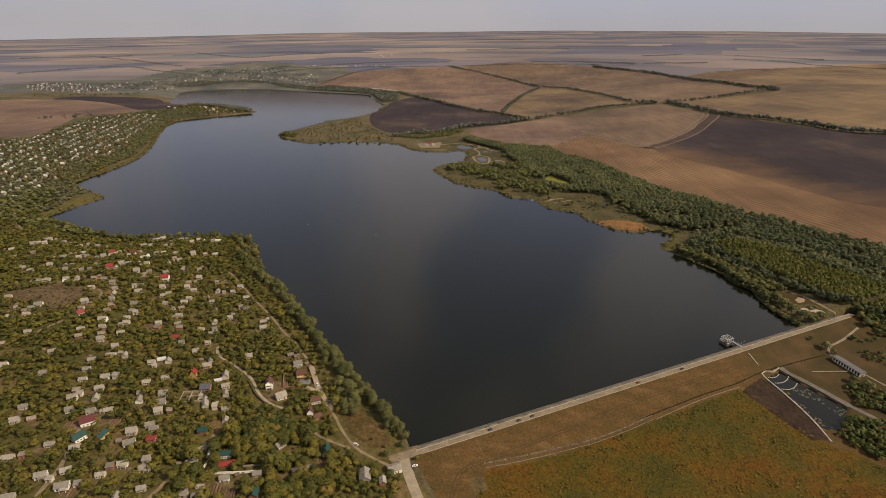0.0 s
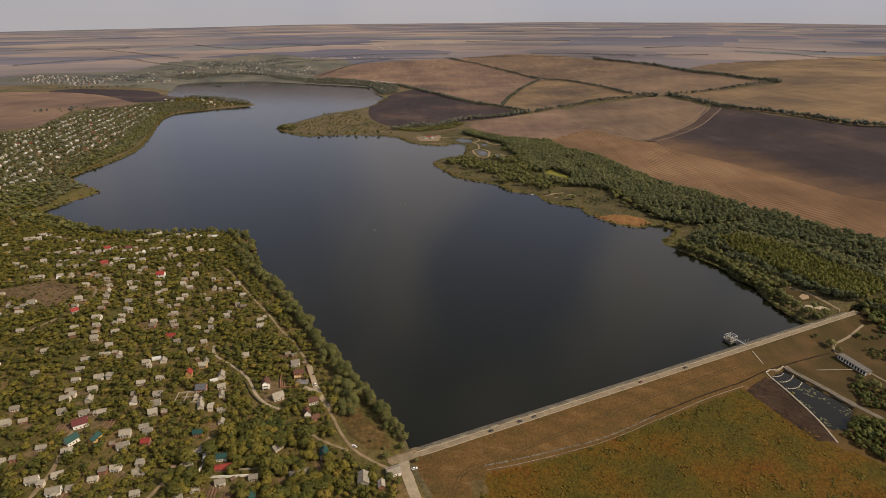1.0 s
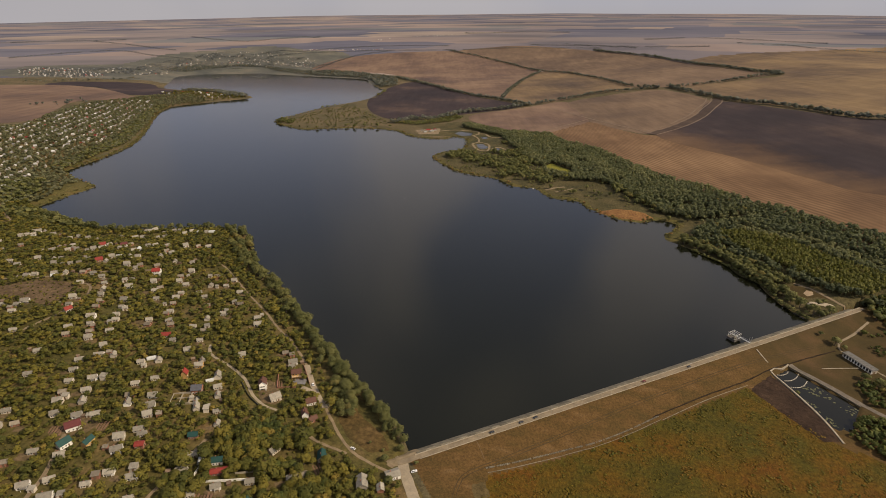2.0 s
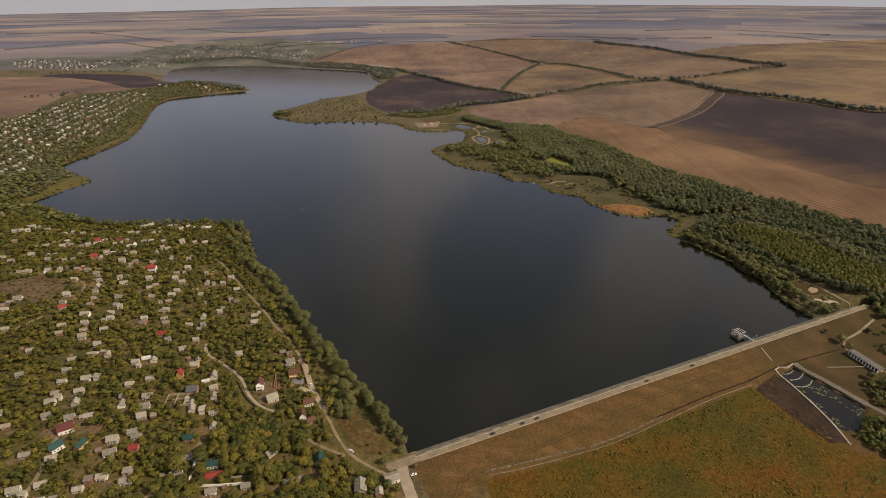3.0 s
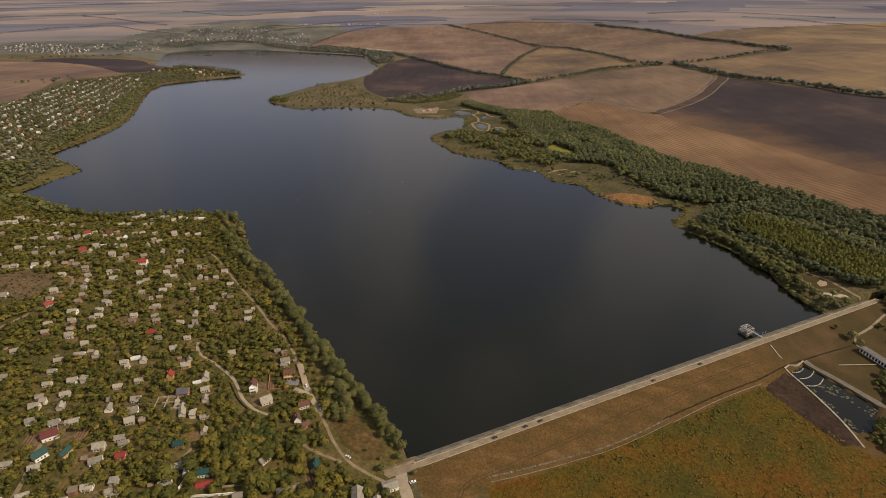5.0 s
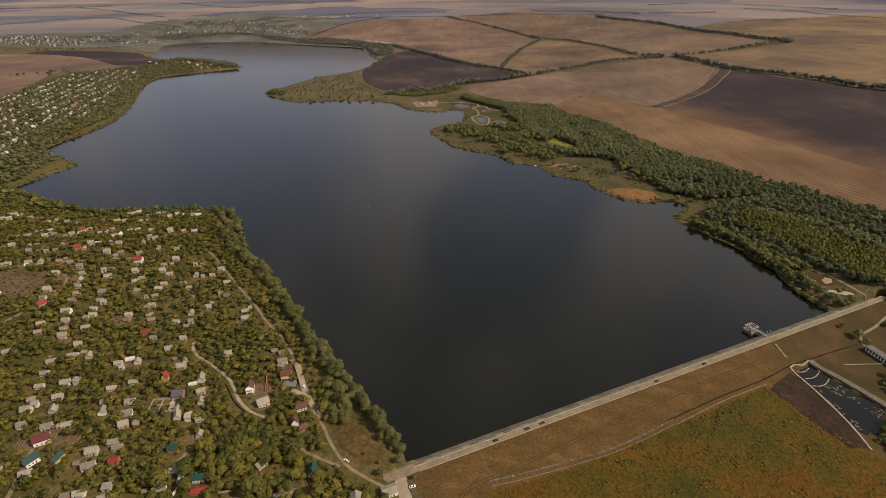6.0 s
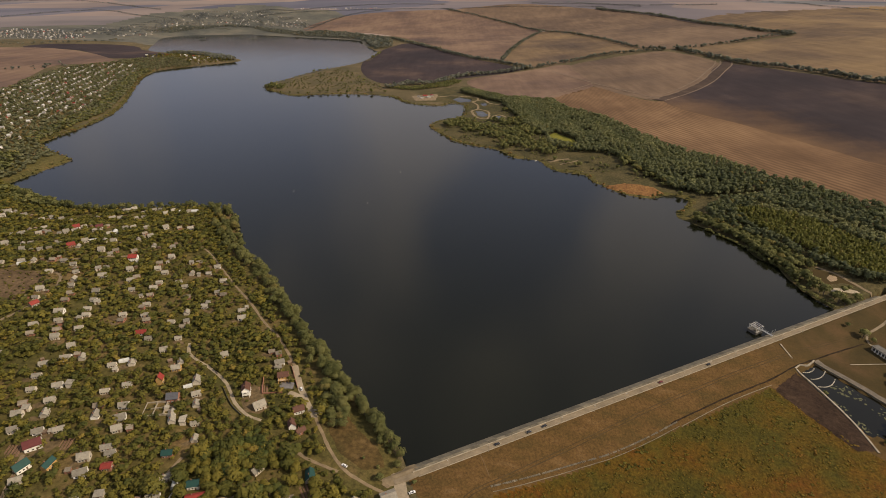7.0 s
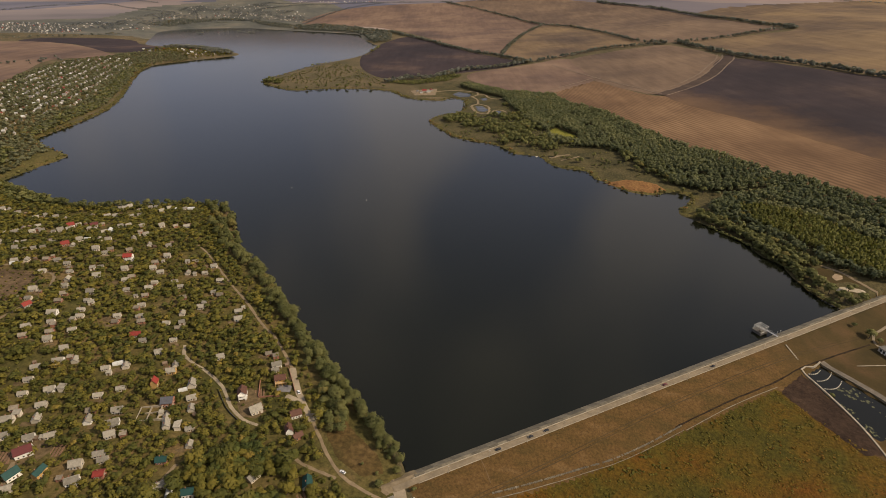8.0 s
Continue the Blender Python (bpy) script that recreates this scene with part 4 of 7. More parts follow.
gap_rng = np.random.RandomState(12)
for (x, y), (ax, ay), z in zip(toe_line, toe_dir, toe_z):
    if gap_rng.uniform() < 0.93:
        ob = new("slab", post_me)
        ob.parent = drain
        ob.matrix_basis = Matrix.Translation((x, y, z + 0.1)) @ pose(0, 0, 0, gap_rng.uniform(-8, 8), gap_rng.uniform(-8, 8), math.degrees(math.atan2(ay, ax)) + gap_rng.uniform(-6, 6)) @ Matrix.Diagonal((gap_rng.uniform(0.7, 1.3), gap_rng.uniform(0.8, 1.6), 1, 1))
ribbon("toe_kerb", [(x + 0.9, y - 3.0) for x, y in TOE], 0.35, M_SLAB, 0.25, "low pale kerb along the meadow's edge", "kerb", 4, 0.1, 7, 0.5)
ribbon("toe_kerb", [(155.2, 303.7), (191.8, 323.6), (236.7, 344.1)], 0.4, M_SLAB, 0.25, "low pale kerb along the meadow's edge", "kerb", 4, 0.1, 8, 0.5)
M_DITCH = earth("dark ditch bed", [(0.3, (0.018, 0.012, 0.007)), (0.6, (0.034, 0.022, 0.012)), (0.75, (0.06, 0.042, 0.018))], FINE, large=0.15)
ribbon("ditch", [(148.6, 305.4), (191.9, 327.4), (237.3, 348.4), (264.3, 363), (299.1, 377.8), (338.9, 393.5)], 0.9, M_DITCH, 0.12, "dark ditch at the dam's foot", "ditch", 6, 0.25, 9, 0.2)
M_HEATH = earth("dead purple-brown weeds", [(0.3, (0.030, 0.018, 0.012)), (0.55, (0.050, 0.030, 0.019)), (0.75, (0.080, 0.050, 0.030))], FINE, large=0.06, bump=1.0, depth=0.8)
M_PLOT = earth("bare garden plot", [(0.3, (0.075, 0.056, 0.022)), (0.7, (0.125, 0.088, 0.038))], FINE, large=0.1)


def patch(name, outline, mat, lift, label, category, step=2.0):
    """A patch of ground cover draped on the sheet, with an uneven rim."""
    o = np.array(outline, float)
    xs, ys = np.arange(o[:, 0].min() - 1, o[:, 0].max() + 1, step), np.arange(o[:, 1].min() - 1, o[:, 1].max() + 1, step)
    gx, gy = np.meshgrid(xs, ys)
    gz = land(gx.ravel(), gy.ravel())[0].reshape(gx.shape) + lift
    d, inside = off_line(gx.ravel(), gy.ravel(), o, True)
    keep = inside | (d < 0.7 * step * (0.5 + 0.5 * wobble(gx.ravel(), gy.ravel(), 9, 3)))
    idx = np.arange(gx.size).reshape(gx.shape)
    f = np.stack([idx[:-1, :-1], idx[:-1, 1:], idx[1:, 1:], idx[1:, :-1]], -1).reshape(-1, 4)
    f = f[keep[f].sum(1) >= 3]
    used, inv = np.unique(f, return_inverse=True)
    pts = np.column_stack([gx.ravel(), gy.ravel(), gz.ravel()])[used]
    rim = np.nonzero(np.bincount(inv.ravel(), minlength=len(used)) < 4)[0]
    px, py = drawn_to(pts[rim, 0], pts[rim, 1], o)
    ragged = 0.25 * step * wobble(px, py, 5, 9)
    pts[rim, 0], pts[rim, 1] = px + ragged, py + 0.25 * step * wobble(px, py, 4, 10)
    pts[rim, 2] = land(pts[rim, 0], pts[rim, 1])[0] + min(lift - 0.1, 0.06)
    me = mesh_of(name, pts, inv.reshape(-1, 4).tolist(), mat)
    return tagged(new(name, me), label, category, kind="structure")


patch("weed_strip", [(236.6, 339.7), (262.2, 357.7), (269.4, 336.7), (270.4, 285), (256.5, 284.1), (246.5, 309.8)], M_HEATH, 0.25, "strip of dead purple-brown weeds beside the pond", "weeds", 2.5)
patch("garden_plot", [(16.9, 241), (24.9, 244.9), (27.8, 233.6), (17.9, 227.8)], M_PLOT, 0.2, "bare dug plot below the dam", "plot", 1.5)

# stilling pond
pond_z = -5.5
pond = tagged(new("pond_water", mesh_of("pond_water", [(x, y, pond_z) for x, y in [(262.2, 360.5), (284.2, 372.9), (313.1, 320.2), (287, 292), (270.3, 294), (266.8, 326)]], [(0, 1, 2, 3, 4, 5)][:1], M_POND)),
              "black still water of a concrete basin", "pond", kind="structure")


def wall_along(name, points, thick, top, mat, label):
    """A wall on the ground along a line, its top at the given height above the ground."""
    line = smooth_line(points, 4.0)
    z = land(line[:, 0], line[:, 1])[0]
    z = np.maximum(z, np.median(z))
    ahead = np.gradient(line, axis=0)
    side = np.stack([-ahead[:, 1], ahead[:, 0]], 1) / np.linalg.norm(ahead, axis=1)[:, None] * thick / 2
    n = len(line)
    rows = [np.column_stack([line + s * side, z + h]) for s, h in ((-1, -2.5), (-1, top - 0.06), (-0.85, top), (0.85, top), (1, top - 0.06), (1, -2.5))]
    faces = [(k * n + i, k * n + i + 1, (k + 1) * n + i + 1, (k + 1) * n + i)[::-1] for k in range(5) for i in range(n - 1)]
    return tagged(new(name, mesh_of(name, np.concatenate(rows), faces, mat)), label, "wall", kind="structure")


wall_along("basin_wall", [(264.7, 360.8), (268.5, 339.2), (270.9, 309.8), (269.4, 283)], 1.3, 0.6, M_CONCRETE, "pale concrete wall of the stilling basin")
wall_along("basin_wall", [(283.8, 370), (297.2, 344.8), (308.1, 320.8)], 0.8, 0.4, M_SLAB, "pale concrete wall of the stilling basin")
wall_along("basin_wall", [(263.8, 361.4), (269.3, 365), (275.5, 365.1), (284.2, 370.9)], 1.0, 0.5, M_CONCRETE, "pale concrete head wall of the stilling basin")
ribbon("apron", [(286.1, 371.3), (299.3, 345.8), (311.1, 322.8), (323.9, 301.8)], 4.2, plain("brownish old concrete", (0.135, 0.112, 0.085), 0.95, 0.3, 0.3), 0.15, "brownish concrete apron beside the basin", "apron", 4, 0.4, 11)
baffle_bm = boxed((-0.5, -0.34, -0.8, 0.5, 0.34, 0.4), bevel=0.06)
baffle_me = bpy.data.meshes.new("block")
baffle_bm.to_mesh(baffle_me)
baffle_bm.free()
baffle_me.materials.append(M_WALL_PALE)
for (ax, ay), (bx, by), bow, count in (((269.6, 359.5), (280.2, 363.6), 1.6, 8), ((271.0, 352.0), (287.0, 361.0), 2.6, 13), ((271.2, 344.0), (288.0, 351.5), 3.0, 13)):
    row = thing("baffle_row", (ax + bx) / 2, (ay + by) / 2, pond_z, 0, "curved row of white concrete blocks in the basin", "baffle row", "baffle rows in the basin")
    for k in range(count):
        s = k / (count - 1)
        px, py = ax + (bx - ax) * s - (ax + bx) / 2, ay + (by - ay) * s - bow * 4 * s * (1 - s) - (ay + by) / 2
        ob = new("block", baffle_me)
        ob.parent = row
        ob.matrix_basis = pose(px, py, 0, 0, 0, math.degrees(math.atan2(by - ay - bow * 4 * (1 - 2 * s), bx - ax)))
# floating weed
rng = np.random.RandomState(31)
n = 420
wx, wy = rng.uniform(270.3, 304.8, n), rng.uniform(298.3, 346.8, n)
ok = within(wx, wy, POND) & (wobble(wx, wy, 16, 21) > 0.35)
wx, wy = wx[ok], wy[ok]
s = rng.uniform(0.4, 1.2, len(wx))
turn = rng.uniform(0, 3.14, len(wx))
cx_, sx_ = np.cos(turn) * s, np.sin(turn) * s
weed = np.stack([np.column_stack([wx - cx_, wy - sx_, np.full(len(wx), pond_z + 0.03)]), np.column_stack([wx + sx_, wy - cx_, np.full(len(wx), pond_z + 0.03)]),
                 np.column_stack([wx + cx_, wy + sx_, np.full(len(wx), pond_z + 0.04)]), np.column_stack([wx - sx_ * 0.7, wy + cx_ * 0.7, np.full(len(wx), pond_z + 0.03)])], 1)
M_WEED = plain("floating weed", (0.085, 0.085, 0.035), 0.8, 1.0, 0.4)
tagged(new("floating_weed", quads_mesh("floating_weed", weed, M_WEED)), "yellow-green weed floating on the basin", "water weed", kind="stuff")

# pump house and its yard
ribbon("concrete_lane", [(397.3, 435.7), (371.2, 417.2), (348.1, 402.9), (344.9, 388.4), (353.9, 362.6), (363.9, 336.9), (389.7, 287.1)], 1.9, M_CREST, 0.16, "pale concrete lane past the pump house", "road", 4, 0.2, 13)
ph = thing("pump_house", 345.5, 374.5, height(345, 374.5), -77, "long low white pump house with a grey flat roof", "building")
part("wall", boxed((-13, -2.8, -1.5, 13, 2.8, 3.4)), M_WALL_PALE, ph)
part("roof", boxed((-13.6, -3.5, 3.4, 13.6, 3.5, 3.85), bevel=0.06), plain("grey felt roof", (0.125, 0.118, 0.105), 0.9, 0.5, 0.3), ph, "grey felt roof")
for k in range(10):
    w = part("window", boxed((-11.6 + 2.5 * k, -2.88, 0.8, -10.1 + 2.5 * k, -2.79, 2.7)), M_GLASS, ph)
    part("pier", boxed((-10.0 + 2.5 * k, -3.1, -1.0, -9.3 + 2.5 * k, -2.75, 3.38), bevel=0.03), M_WALL_WHITE, ph)
part("door", boxed((12.98, -0.9, -0.6, 13.08, 0.9, 1.9)), M_DOOR, ph)
pipe = thing("pipe", 326, 368, height(326, 367.5), 2, "long pale pipe lying on the grass", "pipe")
bm = bmesh.new()
rod(bm, (-16, 0, 0.35), (15, 0, 0.45), 0.33, sides=10)
part("barrel", bm, M_CONCRETE, pipe)


# ---- the garden village ----
def house(name, w, d, wall_h, roof_h, wall_mat, roof_mat, label, category="house", group="garden houses", storeys=1, chimney=True, porch=False):
    """A gabled house at the origin, ridge along x."""
    base = thing(name, 0, 0, 0, 0, label, category, group)
    bm = bmesh.new()
    x, y = w / 2, d / 2
    v = {k: bm.verts.new(p) for k, p in {"a": (-x, -y, -1.6), "b": (x, -y, -1.6), "c": (x, y, -1.6), "d": (-x, y, -1.6), "e": (-x, -y, wall_h), "f": (x, -y, wall_h),
                                          "g": (x, y, wall_h), "h": (-x, y, wall_h), "r": (-x, 0, wall_h + roof_h), "s": (x, 0, wall_h + roof_h)}.items()}
    for f in ("abfe", "cdhg", "bcgsf", "daerh", "efsr", "ghrs"):
        bm.faces.new([v[k] for k in f])
    part("wall", bm, wall_mat, base)
    o, th = 0.45, 0.14
    bm = bmesh.new()
    slope = roof_h / y
    for s in (-1, 1):
        ye, ze = s * (y + o), wall_h - o * slope
        p = [(-x - o, ye, ze), (x + o, ye, ze), (x + o, 0, wall_h + roof_h), (-x - o, 0, wall_h + roof_h)]
        lo = [bm.verts.new((a, b, c + 0.03)) for a, b, c in p]
        hi = [bm.verts.new((a, b, c + th)) for a, b, c in p]
        bm.faces.new(hi if s < 0 else hi[::-1])
        bm.faces.new(lo[::-1] if s < 0 else lo)
        for i in range(4):
            j = (i + 1) % 4
            bm.faces.new((lo[i], lo[j], hi[j], hi[i]))
    bmesh.ops.recalc_face_normals(bm, faces=bm.faces[:])
    part("roof", bm, roof_mat, base)
    part("ridge", boxed((-x - o, -0.16, wall_h + roof_h + 0.06, x + o, 0.16, wall_h + roof_h + 0.2), bevel=0.03), roof_mat, base)
    part("door", boxed((x * 0.3, -y - 0.05, -0.2, x * 0.3 + 0.9, -y + 0.02, 1.9)), M_DOOR, base)
    for lvl in range(storeys):
        for wx in ((-x * 0.55,) if w < 6 else (-x * 0.6, -x * 0.05)):
            win = part("window", boxed((wx - 0.55, -y - 0.07, 0.75 + 2.7 * lvl, wx + 0.55, -y + 0.02, 1.95 + 2.7 * lvl)), M_WALL_WHITE, base)
            part("pane", boxed((wx - 0.45, -y - 0.10, 0.85 + 2.7 * lvl, wx + 0.45, -y - 0.06, 1.85 + 2.7 * lvl)), M_GLASS, win)
        win = part("window", boxed((x - 0.02, -0.5, 0.8 + 2.7 * lvl, x + 0.07, 0.5, 1.9 + 2.7 * lvl)), M_WALL_WHITE, base)
        part("pane", boxed((x + 0.06, -0.4, 0.9 + 2.7 * lvl, x + 0.10, 0.4, 1.8 + 2.7 * lvl)), M_GLASS, win)
    if chimney:
        part("chimney", boxed((-x * 0.3 - 0.25, 0.5, wall_h + roof_h * 0.4, -x * 0.3 + 0.25, 1.0, wall_h + roof_h + 0.7), bevel=0.03), M_WALL_BRICK, base)
    if porch:
        part("porch_roof", boxed((-x * 0.2, -y - 2.2, 2.3, x * 0.8, -y - 0.02, 2.42), bevel=0.03), roof_mat, base)
        for px in (-x * 0.15, x * 0.75):
            part("porch_post", boxed((px - 0.08, -y - 2.1, -0.8, px + 0.08, -y - 1.94, 2.3)), M_WALL_WHITE, base)
    return base


NEAR_HOUSES = [(-227.7, 197.3), (-174.6, 201.9), (-206.1, 206.9), (-134.3, 207.2), (-165.1, 209.2), (-222.4, 213.4), (-136.3, 215.1), (-192.1, 216.9), (-212.0, 218.2), (-125.2, 221.7),
               (-171.7, 224.3), (-248.9, 224.4), (-185.1, 226.1), (-108.6, 227.4), (-148.0, 231.4), (-87.0, 232.6), (-81.6, 235.1), (-218.8, 236.1), (-234.5, 237.3), (-190.9, 243.1),
               (-147.6, 243.7), (-195.0, 253.0), (-269.5, 255.7), (-183.9, 257.4), (-261.1, 258.9), (-187.9, 261.0), (-244.7, 269.4), (-274.7, 269.6), (-231.1, 269.8), (-221.0, 272.0),
               (-145.1, 272.5), (-189.9, 274.8), (-250.9, 281.7), (-236.9, 283.9), (-193.4, 284.0), (-150.1, 284.6), (-208.0, 284.8), (-163.7, 285.0)]
MID_HOUSES = [(-166.2, 290.7), (-254.3, 291.2), (-211.0, 292.9), (-197.0, 294.8), (-241.6, 295.3), (-156.2, 300.9), (-258.3, 303.4), (-214.9, 306.2), (-288.4, 306.8), (-245.7, 308.8),
              (-160.0, 310.3), (-321.1, 312.1), (-205.2, 313.7), (-263.5, 316.0), (-164.8, 322.5), (-267.2, 328.1), (-225.1, 332.1), (-302.0, 335.1), (-257.4, 335.4), (-214.2, 336.1),
              (-248.3, 337.7), (-344.2, 340.1), (-184.1, 341.5), (-117.7, 344.6), (-262.4, 349.0), (-118.4, 350.4), (-200.7, 352.8), (-158.5, 353.6), (-279.3, 357.9), (-298.2, 360.4),
              (-339.4, 360.5), (-127.6, 362.7), (-217.8, 365.0), (-284.1, 367.0), (-198.0, 368.7), (-270.9, 371.0), (-304.1, 371.5), (-291.7, 379.6)]
ROW_HOUSES = [(-201.1, 383.8), (-373.3, 384.7), (-248.5, 385.4), (-230.5, 388.2), (-212.4, 388.8), (-277.2, 389.8), (-363.2, 390.2), (-298.3, 391.3), (-251.8, 394.0), (-235.9, 395.6),
              (-281.8, 398.6), (-378.8, 400.9), (-368.0, 402.4), (-207.2, 403.8), (-163.5, 404.0), (-305.0, 408.4), (-328.5, 408.9), (-366.6, 409.5), (-242.3, 411.2), (-285.2, 412.5),
              (-197.3, 414.6), (-167.6, 414.9), (-307.4, 419.1), (-333.4, 421.7), (-403.5, 421.7), (-290.2, 425.0), (-247.6, 427.0), (-217.1, 427.7), (-314.5, 431.2), (-265.9, 433.5),
              (-190.3, 436.4), (-251.4, 440.1), (-319.6, 442.4), (-227.4, 446.0), (-250.9, 449.2), (-276.2, 450.1), (-347.6, 453.1), (-235.7, 453.2), (-302.1, 453.8), (-326.6, 456.1),
              (-274.1, 456.3), (-200.5, 462.7), (-405.5, 463.4), (-400.2, 466.7), (-255.5, 468.9), (-287.0, 469.3), (-308.1, 469.4), (-337.3, 469.8), (-383.4, 470.0), (-373.3, 470.2),
              (-232.6, 471.4), (-357.9, 474.0), (-348.3, 474.2), (-218.2, 474.2)]
HIGH_HOUSES = [(-265.0, 475.1), (-268.9, 486.6), (-216.5, 489.9), (-438.0, 493.1), (-235.1, 494.3), (-320.2, 496.5), (-405.0, 499.3), (-388.2, 499.5), (-380.0, 500.8), (-264.4, 501.1),
               (-330.8, 501.6), (-452.9, 502.0), (-318.7, 503.7), (-355.0, 505.2), (-302.8, 506.5), (-430.7, 511.6), (-415.4, 513.4), (-409.6, 516.7), (-381.9, 517.3), (-356.8, 519.0),
               (-339.1, 521.9), (-330.7, 522.0), (-291.9, 522.3), (-274.8, 524.9), (-311.6, 531.8), (-489.2, 536.4), (-447.0, 538.5), (-344.7, 539.6)]
FAR_HOUSES = [(-437.1, 541.1), (-305.8, 543.5), (-422.9, 545.6), (-313.2, 547.0), (-414.0, 547.2), (-396.2, 548.9), (-361.6, 550.6), (-388.9, 551.5), (-437.9, 553.7), (-482.4, 554.8),
              (-341.6, 561.9), (-428.6, 562.0), (-512.8, 562.2), (-319.8, 562.9), (-333.9, 563.0), (-363.9, 566.1), (-389.0, 566.5), (-301.4, 567.5), (-288.3, 570.2), (-277.6, 572.6),
              (-416.1, 586.3), (-507.6, 587.5), (-451.8, 590.7), (-506.4, 595.3), (-433.3, 595.4), (-366.7, 595.8), (-500.1, 596.5), (-349.6, 596.6), (-376.5, 596.9), (-340.3, 597.2),
              (-477.6, 599.7), (-394.6, 599.8), (-446.3, 600.0), (-503.9, 610.6), (-496.5, 611.1), (-324.8, 614.9), (-353.3, 620.2), (-303.7, 626.7), (-321.9, 626.8), (-381.6, 630.7),
              (-346.8, 632.1), (-371.7, 633.1)]
M_BROWN_SHEET = plain("old brownish sheet roof", (0.20, 0.165, 0.12), 0.85, 0.6, 0.25, by_object=0.3)
SLATE_LABEL = "small garden house with a weathered grey sheet roof"
models = [house("garden_house", 6.6, 5.0, 2.5, 1.9, M_WALL_PALE, M_SLATE, SLATE_LABEL), house("garden_house", 5.6, 4.6, 2.4, 1.7, M_WALL_BRICK, M_BROWN_SHEET, "small brick garden house with a brownish sheet roof", chimney=False),
          house("garden_house", 7.2, 5.2, 2.6, 2.1, M_WALL_WHITE, M_SLATE, "small white garden house with a grey sheet roof", porch=True),
          house("garden_house", 6.2, 5.0, 3.0, 2.6, M_WALL_PALE, M_SLATE, "tall garden house with a steep grey sheet roof", storeys=1)]
HOUSE_AT = []


def settle(places, turn, seed, spread=7):
    rng = np.random.RandomState(seed)
    for x, y in places:
        HOUSE_AT.append((x, y))
        m = pose(x, y, height(x, y) + 0.15, 0, 0, turn + rng.uniform(-spread, spread) + (90 if rng.uniform() < 0.12 else 0)) @ Matrix.Scale(rng.uniform(0.82, 1.0), 4)
        k = rng.choice(4, p=(0.45, 0.2, 0.15, 0.2))
        if models[k].get("placed"):
            copy_thing(models[k], m)
        else:
            models[k]["placed"] = 1
            models[k].matrix_basis = m


settle(NEAR_HOUSES, 19, 1)
settle(MID_HOUSES, 18, 2)
settle(ROW_HOUSES, 12, 3)
settle(HIGH_HOUSES, 24, 5, 12)
settle(FAR_HOUSES, 38, 4, 10)
for k in models:
    if "placed" in k:
        del k["placed"]
for ob in bpy.data.objects:
    if "placed" in ob:
        del ob["placed"]

def railing(bm, a, b, tall=0.95, gap=0.5):
    """A rail with posts and thin bars from a to b."""
    a, b = Vector(a), Vector(b)
    up = Vector((0, 0, tall))
    rod(bm, a + up, b + up, 0.05, sides=5)
    rod(bm, a + up * 0.15, b + up * 0.15, 0.03, sides=5)
    count = max(2, int((b - a).length / gap))
    for k in range(count + 1):
        q = a.lerp(b, k / count)
        rod(bm, q, q + up, 0.035, sides=5)


def villa_balconies(base, w, d, wall_h):
    """Two balconies, a terrace and steps before the gable that looks down the slope."""
    x, y = -w / 2, d / 2
    part("terrace", boxed((x - 4.2, -y - 0.4, -2.6, x - 0.02, y + 0.4, -0.25), bevel=0.06), M_WALL_PALE, base, "pale plastered terrace")
    for k in range(6):
        part("step", boxed((x - 4.5 - 0.3 * k, -1.0, -2.6, x - 4.2 - 0.3 * k, 1.0, -0.5 - 0.34 * k), bevel=0.02), M_CONCRETE, base)
    for z in (2.35, 4.7):
        part("balcony", boxed((x - 1.9, -y * 0.85, z - 0.18, x - 0.02, y * 0.85, z), bevel=0.03), M_WALL_WHITE, base, "white balcony slab")
        bm = bmesh.new()
        railing(bm, (x - 1.8, -y * 0.8, z), (x - 1.8, y * 0.8, z))
        for s in (-1, 1):
            railing(bm, (x - 1.8, s * y * 0.8, z), (x - 0.05, s * y * 0.8, z))
        part("railing", bm, M_WALL_WHITE, base)
    for s in (-1, 1):
        part("pillar", boxed((x - 1.85, s * y * 0.78 - 0.14, -0.25, x - 1.57, s * y * 0.78 + 0.14, 4.55), bevel=0.02), M_WALL_WHITE, base)
    for z in (0.1, 2.5):
        for wy in (-1.5, 0.2):
            win = part("window", boxed((x - 0.07, wy, z + 0.1, x + 0.02, wy + 1.3, z + 1.9)), M_DOOR, base, "dark brown window frame")
            part("pane", boxed((x - 0.11, wy + 0.1, z + 0.2, x - 0.06, wy + 1.2, z + 1.8)), M_GLASS, win)


